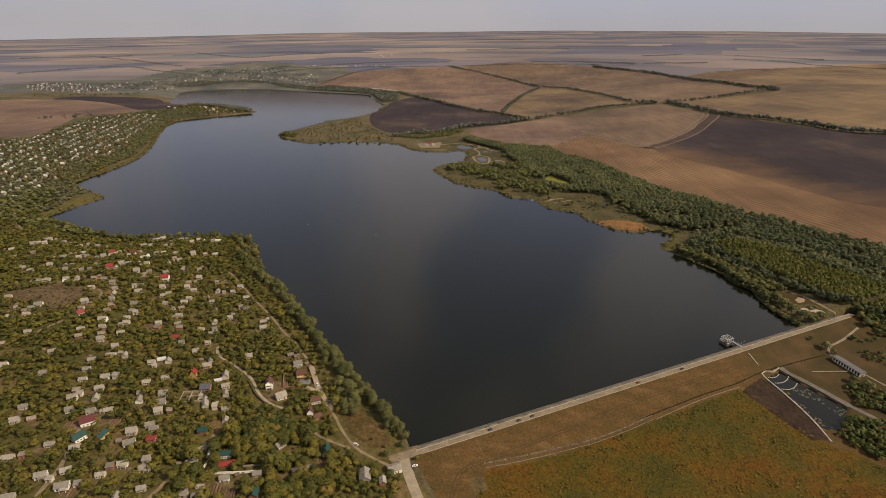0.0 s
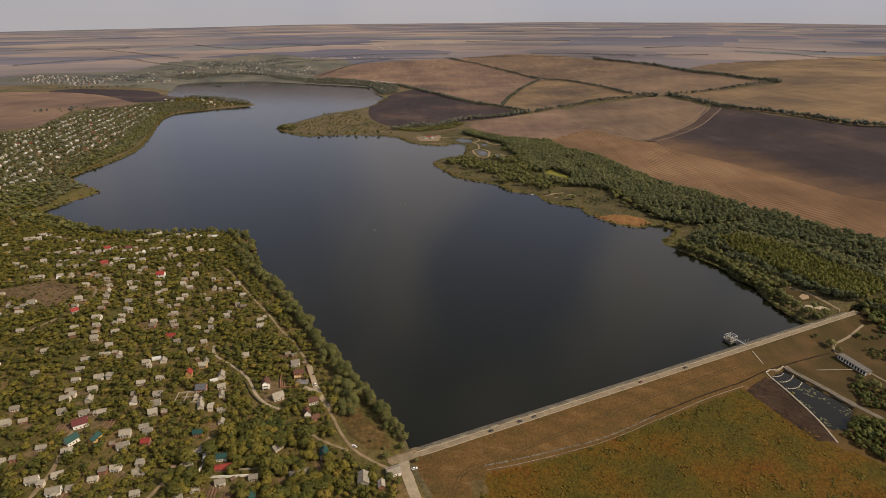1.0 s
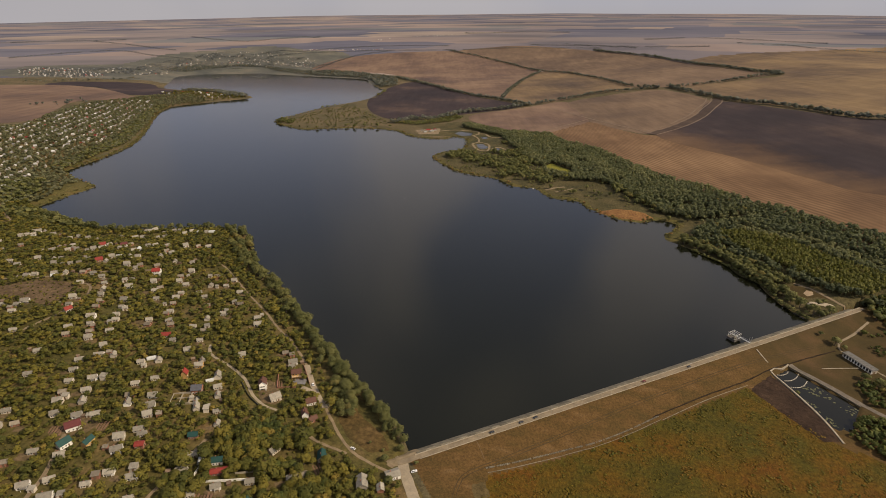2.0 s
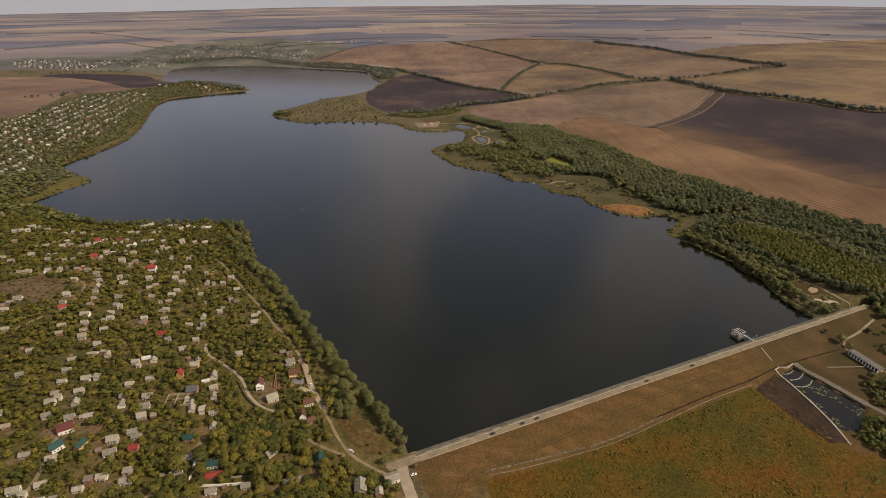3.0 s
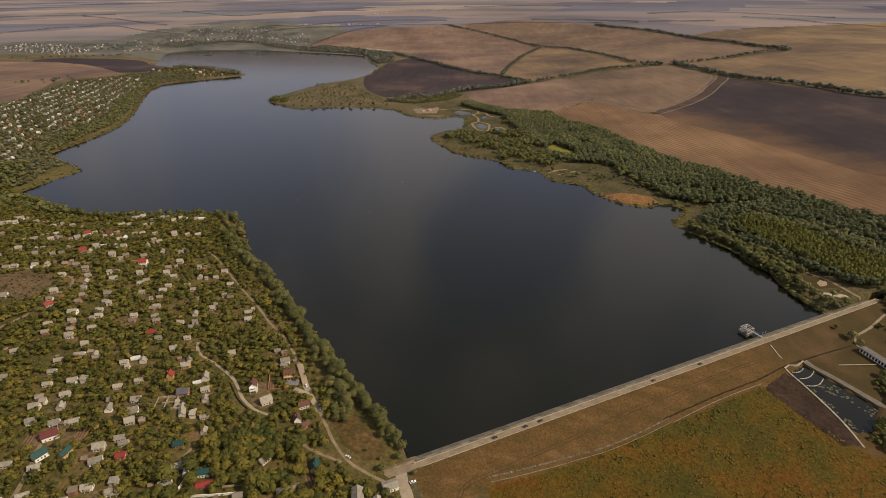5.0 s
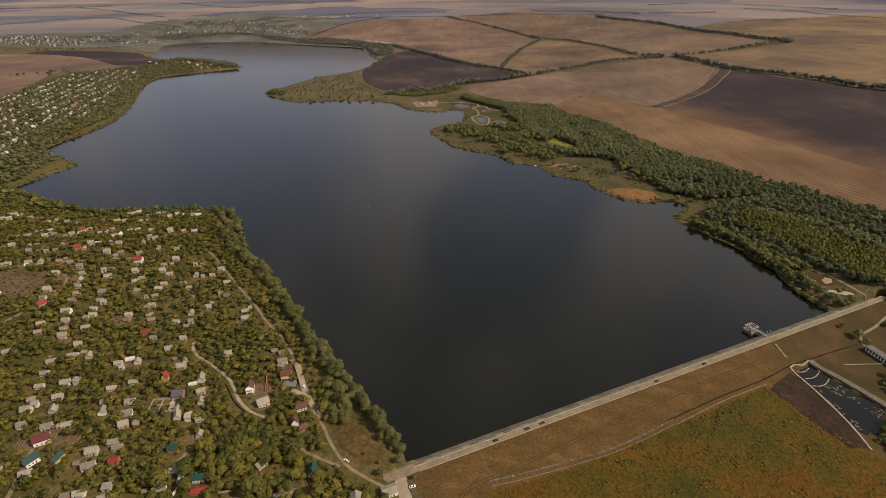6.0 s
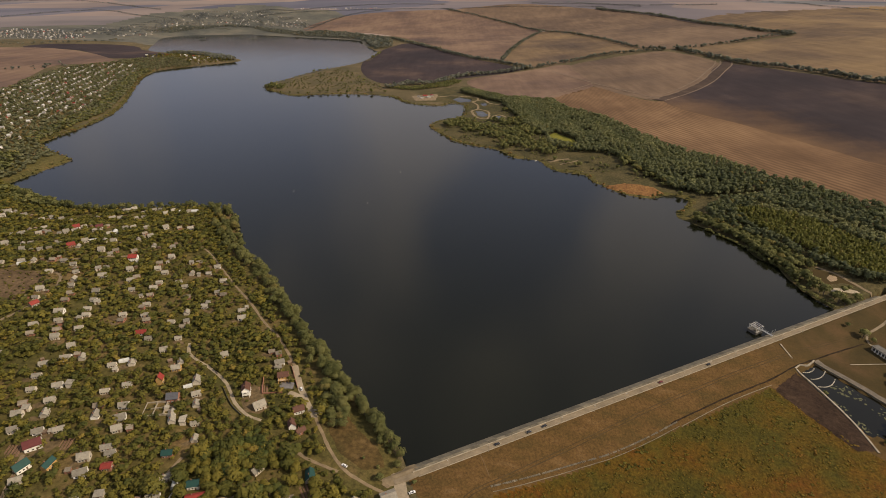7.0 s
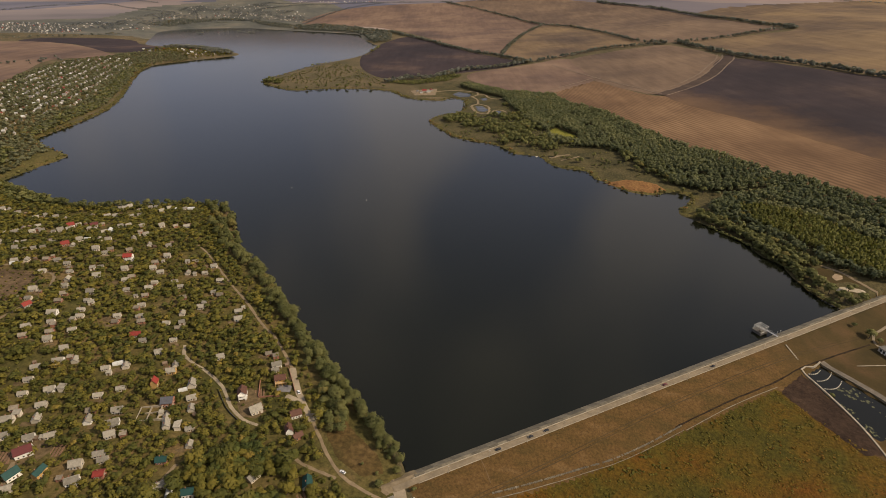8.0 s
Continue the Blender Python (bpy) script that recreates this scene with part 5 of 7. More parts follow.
def front_balcony(base, w, d):
    """A balcony along the front, a pergola at its side and square pillars on the paved terrace."""
    x, y = w / 2, -d / 2
    part("balcony", boxed((-x, y - 1.8, 2.5, x, y - 0.02, 2.7), bevel=0.03), M_WALL_YELLOW, base, "ochre balcony slab")
    bm = bmesh.new()
    railing(bm, (-x + 0.1, y - 1.7, 2.7), (x - 0.1, y - 1.7, 2.7))
    for s in (-1, 1):
        railing(bm, (s * (x - 0.1), y - 1.7, 2.7), (s * (x - 0.1), y - 0.05, 2.7))
    part("railing", bm, M_WALL_WHITE, base, "white balcony railing")
    for px in (-x + 0.2, -x * 0.3, x * 0.3, x - 0.2):
        part("pillar", boxed((px - 0.17, y - 1.75, -1.2, px + 0.17, y - 1.4, 2.5), bevel=0.02), M_WALL_YELLOW, base)
    for k in range(5):
        part("pergola_beam", boxed((x + 0.1, y + 0.5 + 1.0 * k, 2.4, x + 3.4, y + 0.62 + 1.0 * k, 2.6)), M_DOOR, base)
    for py in (y + 0.5, y + 4.5):
        part("pergola_post", boxed((x + 3.2, py, -1.2, x + 3.35, py + 0.15, 2.4)), M_DOOR, base)


SPECIAL = [  # place, turn, ridge length, depth, wall, rise, walls, roof, storeys, label
    (-226.1, 259.1, 34, 10.0, 7.4, 4.0, 3.2, M_WALL_WHITE, M_ROOF_MAROON, 1, "white house with a maroon metal roof"),
    (-222, 244.3, 62, 8.5, 6.4, 3.4, 3.0, M_WALL_WHITE, M_ROOF_GREEN, 1, "white house with a dark green metal roof"),
    (-208.8, 245.9, 80, 8.0, 4.6, 4.6, 2.2, M_WALL_YELLOW, M_ROOF_GREEN, 2, "tall cream house with a green metal roof"),
    (-180.2, 248, 10, 6.0, 5.4, 3.0, 1.6, M_WALL_BRICK, M_ROOF_RED, 1, "small house with a faded red roof"),
    (-154.2, 259.9, 8, 7.0, 5.2, 3.0, 2.0, M_WALL_BRICK, M_ROOF_GREEN, 1, "brick house with a green metal roof"),
    (-131.6, 240.3, 10, 7.4, 5.4, 3.4, 2.2, M_WALL_WHITE, M_ROOF_GREEN, 1, "white house with a bluish green roof"),
    (-127.6, 232.4, 14, 11.0, 5.0, 2.6, 1.4, M_WALL_BRICK, M_ROOF_RED, 1, "long shed with a crimson metal roof"),
    (-105.1, 212, 95, 7.0, 5.6, 3.0, 2.2, M_WALL_BRICK, M_ROOF_GREEN, 1, "house with a dark green metal roof"),
    (-225.4, 370.7, 12, 7.5, 4.6, 2.6, 1.8, M_WALL_PALE, M_ROOF_RED, 1, "house with an orange-red roof"),
    (-187, 319.4, 100, 4.6, 4.2, 4.4, 3.0, M_WALL_YELLOW, M_ROOF_RED, 1, "narrow orange house with a steep red roof"),
    (-171.2, 303.8, 8, 7.2, 6.4, 4.0, 2.6, M_WALL_BRICK, M_ROOF_DARK, 1, "red brick house with a dark slate roof"),
    (-183.3, 333.8, 10, 6.0, 5.0, 3.0, 1.8, M_WALL_YELLOW, M_SLATE, 1, "yellowish house with a grey roof"),
    (-321.8, 398, 60, 6.0, 4.6, 2.8, 2.0, M_WALL_PALE, M_ROOF_RED, 1, "house with a faded red roof"),
    (-395.4, 563.8, 40, 6.8, 5.0, 2.8, 2.4, M_WALL_WHITE, M_ROOF_RED, 1, "house with a bright red roof"),
    (-363.1, 507.2, 40, 7.0, 5.4, 2.8, 2.4, M_WALL_BRICK, M_ROOF_RED, 1, "house with a bright red roof"),
    (-370.5, 563.7, 40, 7.2, 5.2, 2.8, 2.2, M_WALL_WHITE, M_ROOF_MAROON, 1, "house with a dark red roof"),
    (-294.2, 489.3, 8, 8.0, 6.0, 5.0, 2.4, M_WALL_WHITE, M_ROOF_RED, 2, "white two-storey house with a red roof"),
    (-130.3, 316.5, 105, 7.2, 5.6, 5.0, 2.6, M_WALL_WHITE, M_ROOF_BROWN, 2, "white tall villa with a brown tile roof"),
    (-118, 304.0, 35, 7.6, 6.2, 3.2, 2.8, M_WALL_PALE, M_SLATE, 1, "house with a broad steep grey roof"),
    (-110.8, 333.4, 12, 7.6, 5.8, 5.0, 2.2, M_WALL_YELLOW, M_ROOF_BROWN, 2, "ochre two-storey house with a brown tile roof"),
    (-93.0, 303.0, 25, 7.0, 5.6, 3.0, 2.2, M_WALL_WHITE, M_ROOF_BROWN, 1, "white house with a dark brown roof"),
    (-93.4, 288.6, 110, 5.6, 4.6, 3.4, 2.8, M_WALL_WHITE, M_ROOF_BROWN, 1, "white gabled cottage with a brown roof"),
    (-87.2, 284.6, 40, 5.6, 4.0, 2.6, 1.8, M_WALL_BRICK, M_ROOF_BROWN, 1, "low annexe with a brown roof"),
    (-73.7, 251.1, 100, 8.4, 6.0, 3.4, 2.8, M_WALL_PALE, M_ROOF_GREEN, 1, "house with a dark green roof near the dam"),
    (-103.3, 253.2, 60, 8.0, 6.0, 2.8, 2.2, M_WALL_PALE, M_SLATE, 1, "grey-roofed house beside the lane"),
    (-46.9, 233.3, 100, 9.0, 6.6, 3.0, 2.4, M_WALL_PALE, M_SLATE, 1, "large grey-roofed house near the dam"),
    (-30, 241.6, 25, 8.5, 6.5, 3.0, 1.4, M_WALL_WHITE, M_SLATE, 1, "white gatehouse with a pale roof at the dam's end"),
    (-35.9, 230.4, 100, 5.0, 4.0, 2.4, 1.4, M_WALL_BRICK, M_SLATE, 1, "small shed with a pale roof"),
]
for x, y, turn, w, d, wh, rh, wm, rm, st, label in SPECIAL:
    h = house("house", w, d, wh, rh, wm, rm, label, "house", "", st)
    h.matrix_basis = pose(x, y, height(x, y) + 0.15, 0, 0, turn) @ Matrix.Scale(0.8 if y < 265 and x < -60 else 0.92, 4)
    HOUSE_AT.append((x, y))
    if label.startswith("white tall villa"):
        villa_balconies(h, w, d, wh)
    if label.startswith("ochre two-storey"):
        front_balcony(h, w, d)

# lanes
LANES = [
    ([(-25.9, 260.6), (-24, 248.9), (-20, 235.7), (-14, 218), (-8, 200)], 6.5, M_ROAD, "wide pale concrete road at the dam's end"),
    ([(-27, 242.7), (-44.9, 251.6), (-55.9, 258.5), (-65.8, 270.3), (-75.5, 287.3), (-81.5, 298.5)], 2.0, M_DIRT, "dusty lane along the lakeside gardens"),
    ([(-81.5, 298.5), (-84.5, 303), (-91.6, 314.9), (-97.5, 326), (-100.5, 333.1), (-107.6, 349.7)], 4.0, M_ROAD, "pale concrete driveway"),
    ([(-107.6, 349.7), (-127.8, 382.4), (-143.8, 400.3), (-165.7, 430.1), (-192.6, 462.9), (-233.5, 516.9), (-249.4, 532.7)], 2.0, M_DIRT, "narrow lane behind the shore trees"),
    ([(-188.6, 365.3), (-184.6, 355.2), (-177.7, 348.3), (-162.9, 338.7), (-147.1, 325), (-134.2, 306.1), (-123.3, 296.3), (-113.4, 292.5)], 2.1, M_ROAD, "pale concrete lane winding down between gardens"),
    ([(-91.6, 274.8), (-79.7, 265), (-59.9, 257.4)], 2.0, M_DIRT, "narrow dirt lane"),
    ([(-448.2, 452.8), (-388, 461.9), (-325.8, 489.5), (-302.3, 498.5)], 2.6, M_DIRT, "straight dirt lane between garden plots"),
    ([(-215.5, 199.7), (-217.8, 220.6), (-222.9, 238.3), (-231.8, 263.9)], 2.2, M_DIRT, "dirt path between gardens"),
    ([(-728, 813), (-635.8, 715.6), (-566.9, 647.5)], 3.0, M_DIRT, "dirt road through the gardens"),
    ([(-160.2, 196.4), (-150.1, 241.8), (-146.4, 259.1)], 1.8, M_DIRT, "dirt path between gardens"),
    ([(-335.7, 359.8), (-323.5, 411.5), (-334, 446.7), (-345.9, 453.8)], 2.4, M_DIRT, "curved dirt lane round a bare plot"),
]
for k, (pts, width, mat, label) in enumerate(LANES):
    ribbon("lane", pts, width, mat, 0.16, label, "road", 3.0, 0.25, 40 + k)
M_PALE_LIME = plain("pale crushed lime", (0.50, 0.44, 0.33), 0.95, 0.4, 0.2)
lane_lines = [smooth_line(pts, 6.0) for pts, *_ in LANES]
patch("bare_plot", [(-426.8, 426.5), (-389.5, 453.6), (-353.3, 453.3), (-338, 430.9), (-343.7, 405), (-374.7, 413.3)], earth("bare brown soil", [(0.3, (0.085, 0.056, 0.030)), (0.7, (0.155, 0.105, 0.058))], FINE, large=0.06), 0.3, "bare brown plot between the gardens", "plot", 3)
patch("concrete_yard", [(-104.5, 318.5), (-95.5, 314.5), (-93.8, 318.2), (-103.5, 322.5)], M_ROAD, 0.22, "pale concrete forecourt", "yard", 1.2)
patch("sandy_yard", [(-82.5, 299.5), (-77.5, 303), (-79.5, 309), (-84.5, 306)], M_PALE_LIME, 0.22, "pale sandy yard", "yard", 1.5)
ribbon("sandy_shore", [(-33, 250), (-28, 256), (-21, 259.5)], 4.5, M_DIRT, 0.12, "sandy bank where the dam meets the shore", "bank", 2.0, 0.6, 55)
patch("dry_meadow", [(-71.9, 317.8), (-56, 293.7), (-38, 274.9), (-34, 263.9), (-45.9, 259.7), (-61.9, 271.4), (-71.9, 289.4)], earth("dry brown grass", [(0.3, (0.052, 0.040, 0.013)), (0.5, (0.092, 0.060, 0.021)), (0.7, (0.135, 0.086, 0.036))], FINE, large=0.06), 0.2, "dry brown meadow behind the shore trees", "meadow", 2)
car(-96.6, 324.4, height(-96.6, 324.4) + 0.25, 115, M_CAR_WHITE, "white van parked on the concrete driveway", "parked cars").scale = (0.85, 0.85, 0.85)
car(-56.9, 261.5, height(-56.9, 261.5) + 0.2, 150, M_CAR_WHITE, "white car parked beside the lane", "parked cars").scale = (0.85, 0.85, 0.85)
car(-17.6, 246, height(-17.6, 246) + 0.25, 20, M_CAR_WHITE, "white car parked at the dam's end", "parked cars").scale = (0.85, 0.85, 0.85)


# ---- walls, beds and sheds in the gardens ----
wall_lines = []


def garden_wall(points, tall, mat, label, thick=0.3):
    line = smooth_line(points, 3.0)
    wall_lines.append(line - (0, 1.5))
    z = land(line[:, 0], line[:, 1])[0]
    n = len(line)
    ahead = np.gradient(line, axis=0)
    side = np.stack([-ahead[:, 1], ahead[:, 0]], 1) / np.linalg.norm(ahead, axis=1)[:, None] * thick / 2
    rows = [np.column_stack([line + s * side, z + h]) for s, h in ((-1, -0.5), (-1, tall), (1, tall), (1, -0.5))]
    faces = [(k * n + i, k * n + i + 1, (k + 1) * n + i + 1, (k + 1) * n + i)[::-1] for k in range(3) for i in range(n - 1)]
    faces += [(0, n, 2 * n, 3 * n), (n - 1, 4 * n - 1, 3 * n - 1, 2 * n - 1)]
    return tagged(new("garden_wall", mesh_of("garden_wall", np.concatenate(rows), faces, mat)), label, "wall", kind="structure")


garden_wall([(-137.3, 224.1), (-122.7, 226.6), (-101.3, 231.2)], 1.6, M_WALL_WHITE, "long pale concrete garden wall")
garden_wall([(-118.9, 232.7), (-99.3, 237.8)], 1.2, M_CONCRETE, "low concrete garden wall")
garden_wall([(-139.3, 240), (-140.2, 228.9)], 1.8, M_WALL_WHITE, "pale garden wall beside a green-roofed house")
garden_wall([(-124.5, 333), (-120.5, 317)], 1.4, M_WALL_BRICK, "brick garden wall behind the villa")
garden_wall([(-120.3, 316.6), (-108, 319.5)], 1.2, M_WALL_BRICK, "brick garden wall between two plots")
garden_wall([(-147.1, 319.9), (-136.1, 304), (-125.3, 294.2)], 1.4, M_ROOF_DARK, "dark fence along the lane", 0.12)
garden_wall([(-109.6, 348.5), (-103.0, 333.4), (-99.6, 325.6)], 1.6, M_WALL_BRICK, "brick wall beside the driveway")
ruin = thing("house_foundation", -174.5, 295.0, height(-174.5, 295.0), 10, "roofless brick foundations of an unfinished house", "foundation")
for k in range(4):
    part("wall", boxed((-10 + 6 * k, -6, -0.6, -9.6 + 6 * k, 6, 1.5)), M_CONCRETE, ruin)
for y in (-6, 0, 5.6):
    part("wall", boxed((-9.6, y, -0.6, 8, y + 0.4, 1.45)), M_CONCRETE, ruin)
bed_rng = np.random.RandomState(77)
M_BED = plain("dug garden bed", (0.15, 0.085, 0.05), 0.95, 0.6, 0.3, by_object=0.3)
for gx0, gy0, count, turn in ((-129.4, 212.3, 7, 8), (-118.7, 211.6, 5, 8), (-234.5, 255.8, 5, 12), (-310.5, 290.8, 6, 20), (-201.3, 205, 4, 10), (-74.7, 242, 4, 30), (-121.5, 320.7, 5, 15), (-211, 262.8, 4, 10)):
    plot = thing("vegetable_plot", gx0, gy0, height(gx0, gy0), turn, "dug brown vegetable beds beside a garden house", "garden bed", "vegetable plots")
    for k in range(count):
        part("bed", boxed((-0.55 + 1.7 * k - count * 0.8, -4.5, -0.6, 0.55 + 1.7 * k - count * 0.8, 4.5 + bed_rng.uniform(-1, 1), 0.32), bevel=0.1), M_BED, plot)
    HOUSE_AT += [(gx0 - 3, gy0), (gx0 + 3, gy0), (gx0, gy0 + 3), (gx0, gy0 - 3)]
# trodden yards beside the houses
M_YARD = earth("trodden yard", [(0.3, (0.085, 0.062, 0.030)), (0.6, (0.150, 0.105, 0.056)), (0.75, (0.24, 0.18, 0.11))], FINE, large=0.12)
yard_rng = np.random.RandomState(79)
for k, (hx, hy) in enumerate(NEAR_HOUSES + MID_HOUSES + ROW_HOUSES):
    if k % 3 == 0:
        a0, r0 = yard_rng.uniform(0, 6.28), yard_rng.uniform(3.0, 5.5)
        cx0, cy0 = hx + 5 * math.cos(a0), hy - 3.5
        ring = [(cx0 + r0 * yard_rng.uniform(0.6, 1.3) * math.cos(a), cy0 + r0 * yard_rng.uniform(0.5, 0.9) * math.sin(a)) for a in np.arange(0, 6.28, 0.8)]
        patch("yard", ring, M_YARD, 0.2, "trodden bare yard beside a garden house", "yard", 1.2)
        HOUSE_AT += [(cx0, cy0), (cx0 + 2, cy0), (cx0 - 2, cy0)]
patch("yard", [(-138, 319.5), (-129, 327), (-121, 318), (-112, 306), (-116, 298), (-126, 299)], M_YARD, 0.2, "bare brown terraced yard round the villa", "yard", 1.5)
patch("yard", [(-236.3, 251.7), (-217.4, 252.5), (-212, 270.8), (-231, 270)], M_YARD, 0.2, "bare yard round the maroon-roofed house", "yard", 1.5)
patch("terrace", [(-111.7, 324), (-102.8, 324.2), (-102.8, 331.3), (-111.7, 331.1)], plain("grey paving", (0.16, 0.15, 0.15), 0.9, 0.6, 0.2), 0.3, "grey paved terrace before the ochre house", "terrace", 1.2)
HOUSE_AT += [(-129.4, 320.5), (-124.4, 313.5), (-118.5, 308.6), (-125.3, 303.3), (-106.7, 327.2), (-221.3, 256.3), (-217.6, 264.5)]
# small sheds and greenhouses between the houses
shed_rng = np.random.RandomState(78)
M_RUST = plain("rusty sheet", (0.17, 0.115, 0.075), 0.85, 0.8, 0.3, by_object=0.35)
def garden_shed(roof_mat, wall_mat, label, tilt):
    ob = thing("garden_shed", 0, 0, 0, 0, label, "shed", "garden sheds")
    part("wall", boxed((-1.4, -1.1, -0.8, 1.4, 1.1, 2.0)), wall_mat, ob)
    roof = boxed((-1.6, -1.35, 0, 1.6, 1.35, 0.1))
    bmesh.ops.transform(roof, matrix=Matrix.Translation((0, 0, 2.12)) @ Matrix.Rotation(radians(tilt), 4, "X"), verts=roof.verts[:])
    part("roof", roof, roof_mat, ob)
    part("door", boxed((-0.4, -1.15, -0.1, 0.4, -1.08, 1.7)), M_DOOR, ob)
    return ob


def greenhouse(label):
    ob = thing("greenhouse", 0, 0, 0, 0, label, "greenhouse", "greenhouses")
    bm = bmesh.new()
    arch = [(1.3 * math.cos(a), 1.9 * math.sin(a)) for a in np.linspace(0, math.pi, 9)]
    ends = [[bm.verts.new((x, y, max(z, -0.4))) for y, z in arch] for x in (-2.6, 2.6)]
    for k in range(8):
        bm.faces.new((ends[0][k], ends[0][k + 1], ends[1][k + 1], ends[1][k]))
    bm.faces.new(ends[0][::-1]), bm.faces.new(ends[1])
    part("cover", bm, M_FILM, ob, "milky film cover")
    for x in (-2.6, 0, 2.6):
        bm = bmesh.new()
        for (y0, z0), (y1, z1) in zip(arch, arch[1:]):
            rod(bm, (x, y0 * 1.01, z0 * 1.01), (x, y1 * 1.01, z1 * 1.01), 0.04, sides=5)
        part("hoop", bm, M_STEEL, ob)
    return ob


M_FILM = plain("milky plastic film", (0.55, 0.55, 0.52), 0.4, 0.8, 0.1, fine_bump=0.1)
outbuildings = [garden_shed(M_RUST, M_DOOR, "small rusty lean-to shed in a garden", 8), garden_shed(M_SLATE, M_WALL_PALE, "small shed with a pale sheet roof in a garden", 12),
                garden_shed(M_BROWN_SHEET, M_WALL_BRICK, "small brick shed with a brownish roof", 10), greenhouse("milky film greenhouse tunnel in a garden")]
placed = set()
base_houses = NEAR_HOUSES + MID_HOUSES + ROW_HOUSES + HIGH_HOUSES + FAR_HOUSES
for k, (hx, hy) in enumerate(base_houses):
    if shed_rng.uniform() < 0.4:
        a = shed_rng.uniform(0, 6.28)
        sx_, sy_ = hx + 7.0 * math.cos(a), hy + 6.0 * math.sin(a)
        kind = int(shed_rng.choice(4, p=(0.32, 0.36, 0.24, 0.08)))
        m = pose(sx_, sy_, height(sx_, sy_) + 0.1, 0, 0, 14 + shed_rng.uniform(-12, 12) + (90 if shed_rng.uniform() < 0.3 else 0)) @ Matrix.Scale(shed_rng.uniform(0.8, 1.35), 4)
        if kind in placed:
            copy_thing(outbuildings[kind], m)
        else:
            outbuildings[kind].matrix_basis = m
            placed.add(kind)
        HOUSE_AT.append((sx_, sy_))
for kind, ob in enumerate(outbuildings):
    if kind not in placed:
        ob.matrix_basis = pose(-205 + 9 * kind, 232, height(-205 + 9 * kind, 232) + 0.1)
path_lines = []
for k, ((ax, ay), (bx, by)) in enumerate(zip(base_houses, base_houses[1:])):
    if 8 < math.hypot(bx - ax, by - ay) < 24 and k % 2 == 0:
        pts = [(ax + 5, ay - 2.5), ((ax + bx) / 2 + 5.5, (ay + by) / 2 - 3), (bx + 5, by - 2.5)]
        ribbon("garden_path", pts, 1.1, M_YARD, 0.14, "narrow trodden path between garden plots", "path", 3.0, 0.2, 400 + k)
        path_lines.append(smooth_line(pts, 4.0))


# ---- woods, orchards, shore trees ----
def clear_of(x, y, houses=3.9, lanes=2.4):
    """Keeps points off the houses, the lanes and the lake."""
    keep = np.ones(len(x), bool)
    for hx, hy in HOUSE_AT:
        keep &= np.hypot(x - hx, y - hy + 2.2) > houses
    for line in lane_lines:
        keep &= off_line(x, y, line)[0] > lanes
    for line in path_lines + wall_lines:
        keep &= off_line(x, y, line)[0] > lanes * 0.75
    return keep


NEAR_GARDENS = [(-26, 234.5), (-69.8, 261.2), (-75.9, 309.6), (-117.9, 384.7), (-159.9, 449.6), (-214.8, 519.6), (-254.8, 599.6), (-274.9, 639.8), (-449.9, 635.8), (-519.8, 669.8), (-638.9, 758.7), (-693.8, 693.7),
                (-404.6, 365.7), (-318.6, 241.1), (-280, 185), (-30, 170), (-23.9, 214.3)]
gx, gy = scatter(NEAR_GARDENS, 4.3, 51)
ok = clear_of(gx, gy) & ~within(gx, gy, [(-426.8, 426.5), (-389.5, 453.6), (-353.3, 453.3), (-338, 430.9), (-343.7, 405), (-374.7, 413.3)]) & ~within(gx, gy, [(-104.7, 315.1), (-89.8, 315.4), (-92.9, 339.6), (-104.8, 339.4)])
ok &= gy > 196
gaps = wobble(gx, gy, 38, 52) + 0.6 * wobble(gx, gy, 15, 53)
ok &= (gaps > -0.75)
gx, gy = gx[ok], gy[ok]
rng = np.random.RandomState(54)
size = rng.uniform(1.8, 3.2, len(gx)) * (1 + 0.35 * (rng.uniform(size=len(gx)) < 0.15))
near_first = np.argsort(np.hypot(gx + 110, gy - 225))
single, rest = near_first[:210], near_first[210:]
fruit = [tree_model("fruit_tree", 2.4, 4.0, M_LEAF_GARDEN, "leafy garden fruit tree beginning to turn", "tree", "garden trees", 60 + k, 600, 0.105) for k in range(6)]
plant(fruit, [(gx[i], gy[i], size[i] / 2.1) for i in single], 61)
close, far_off = rest[gy[rest] < 345], rest[gy[rest] >= 345]
for ids, quads, leaf, seed in ((close, 110, 0.19, 62), (far_off, 42, 0.31, 262)):
    trees_as_stuff("orchard_trees", gx[ids], gy[ids], size[ids], size[ids] * rng.uniform(1.2, 1.7, len(ids)), quads, leaf, M_LEAF_GARDEN, "dense garden trees and bushes between the houses", seed, lobes=7)
# young fruit trees and shrubs in the yards of the lakeside houses
yx, yy = scatter([(-141, 322), (-127, 303), (-108, 300), (-98, 312), (-104, 330), (-122, 336)], 4.6, 58)
ok = clear_of(yx, yy, 5.0, 2.2)
plant(fruit, [(a, b, 0.42 + 0.3 * ((k * 7) % 5) / 5) for k, (a, b) in enumerate(zip(yx[ok], yy[ok]))], 59)
# low bushes fill the gardens
bx, by = scatter(NEAR_GARDENS, 5.6, 63)
ok = clear_of(bx, by, 3.0, 1.6) & (by > 196)
bx, by = bx[ok], by[ok]
br = rng.uniform(0.6, 1.3, len(bx))
trees_as_stuff("garden_bushes", bx, by, br, br * 1.3, 12, 0.6, M_LEAF_GARDEN, "low bushes and vines in the gardens", 64, "bushes", 3)

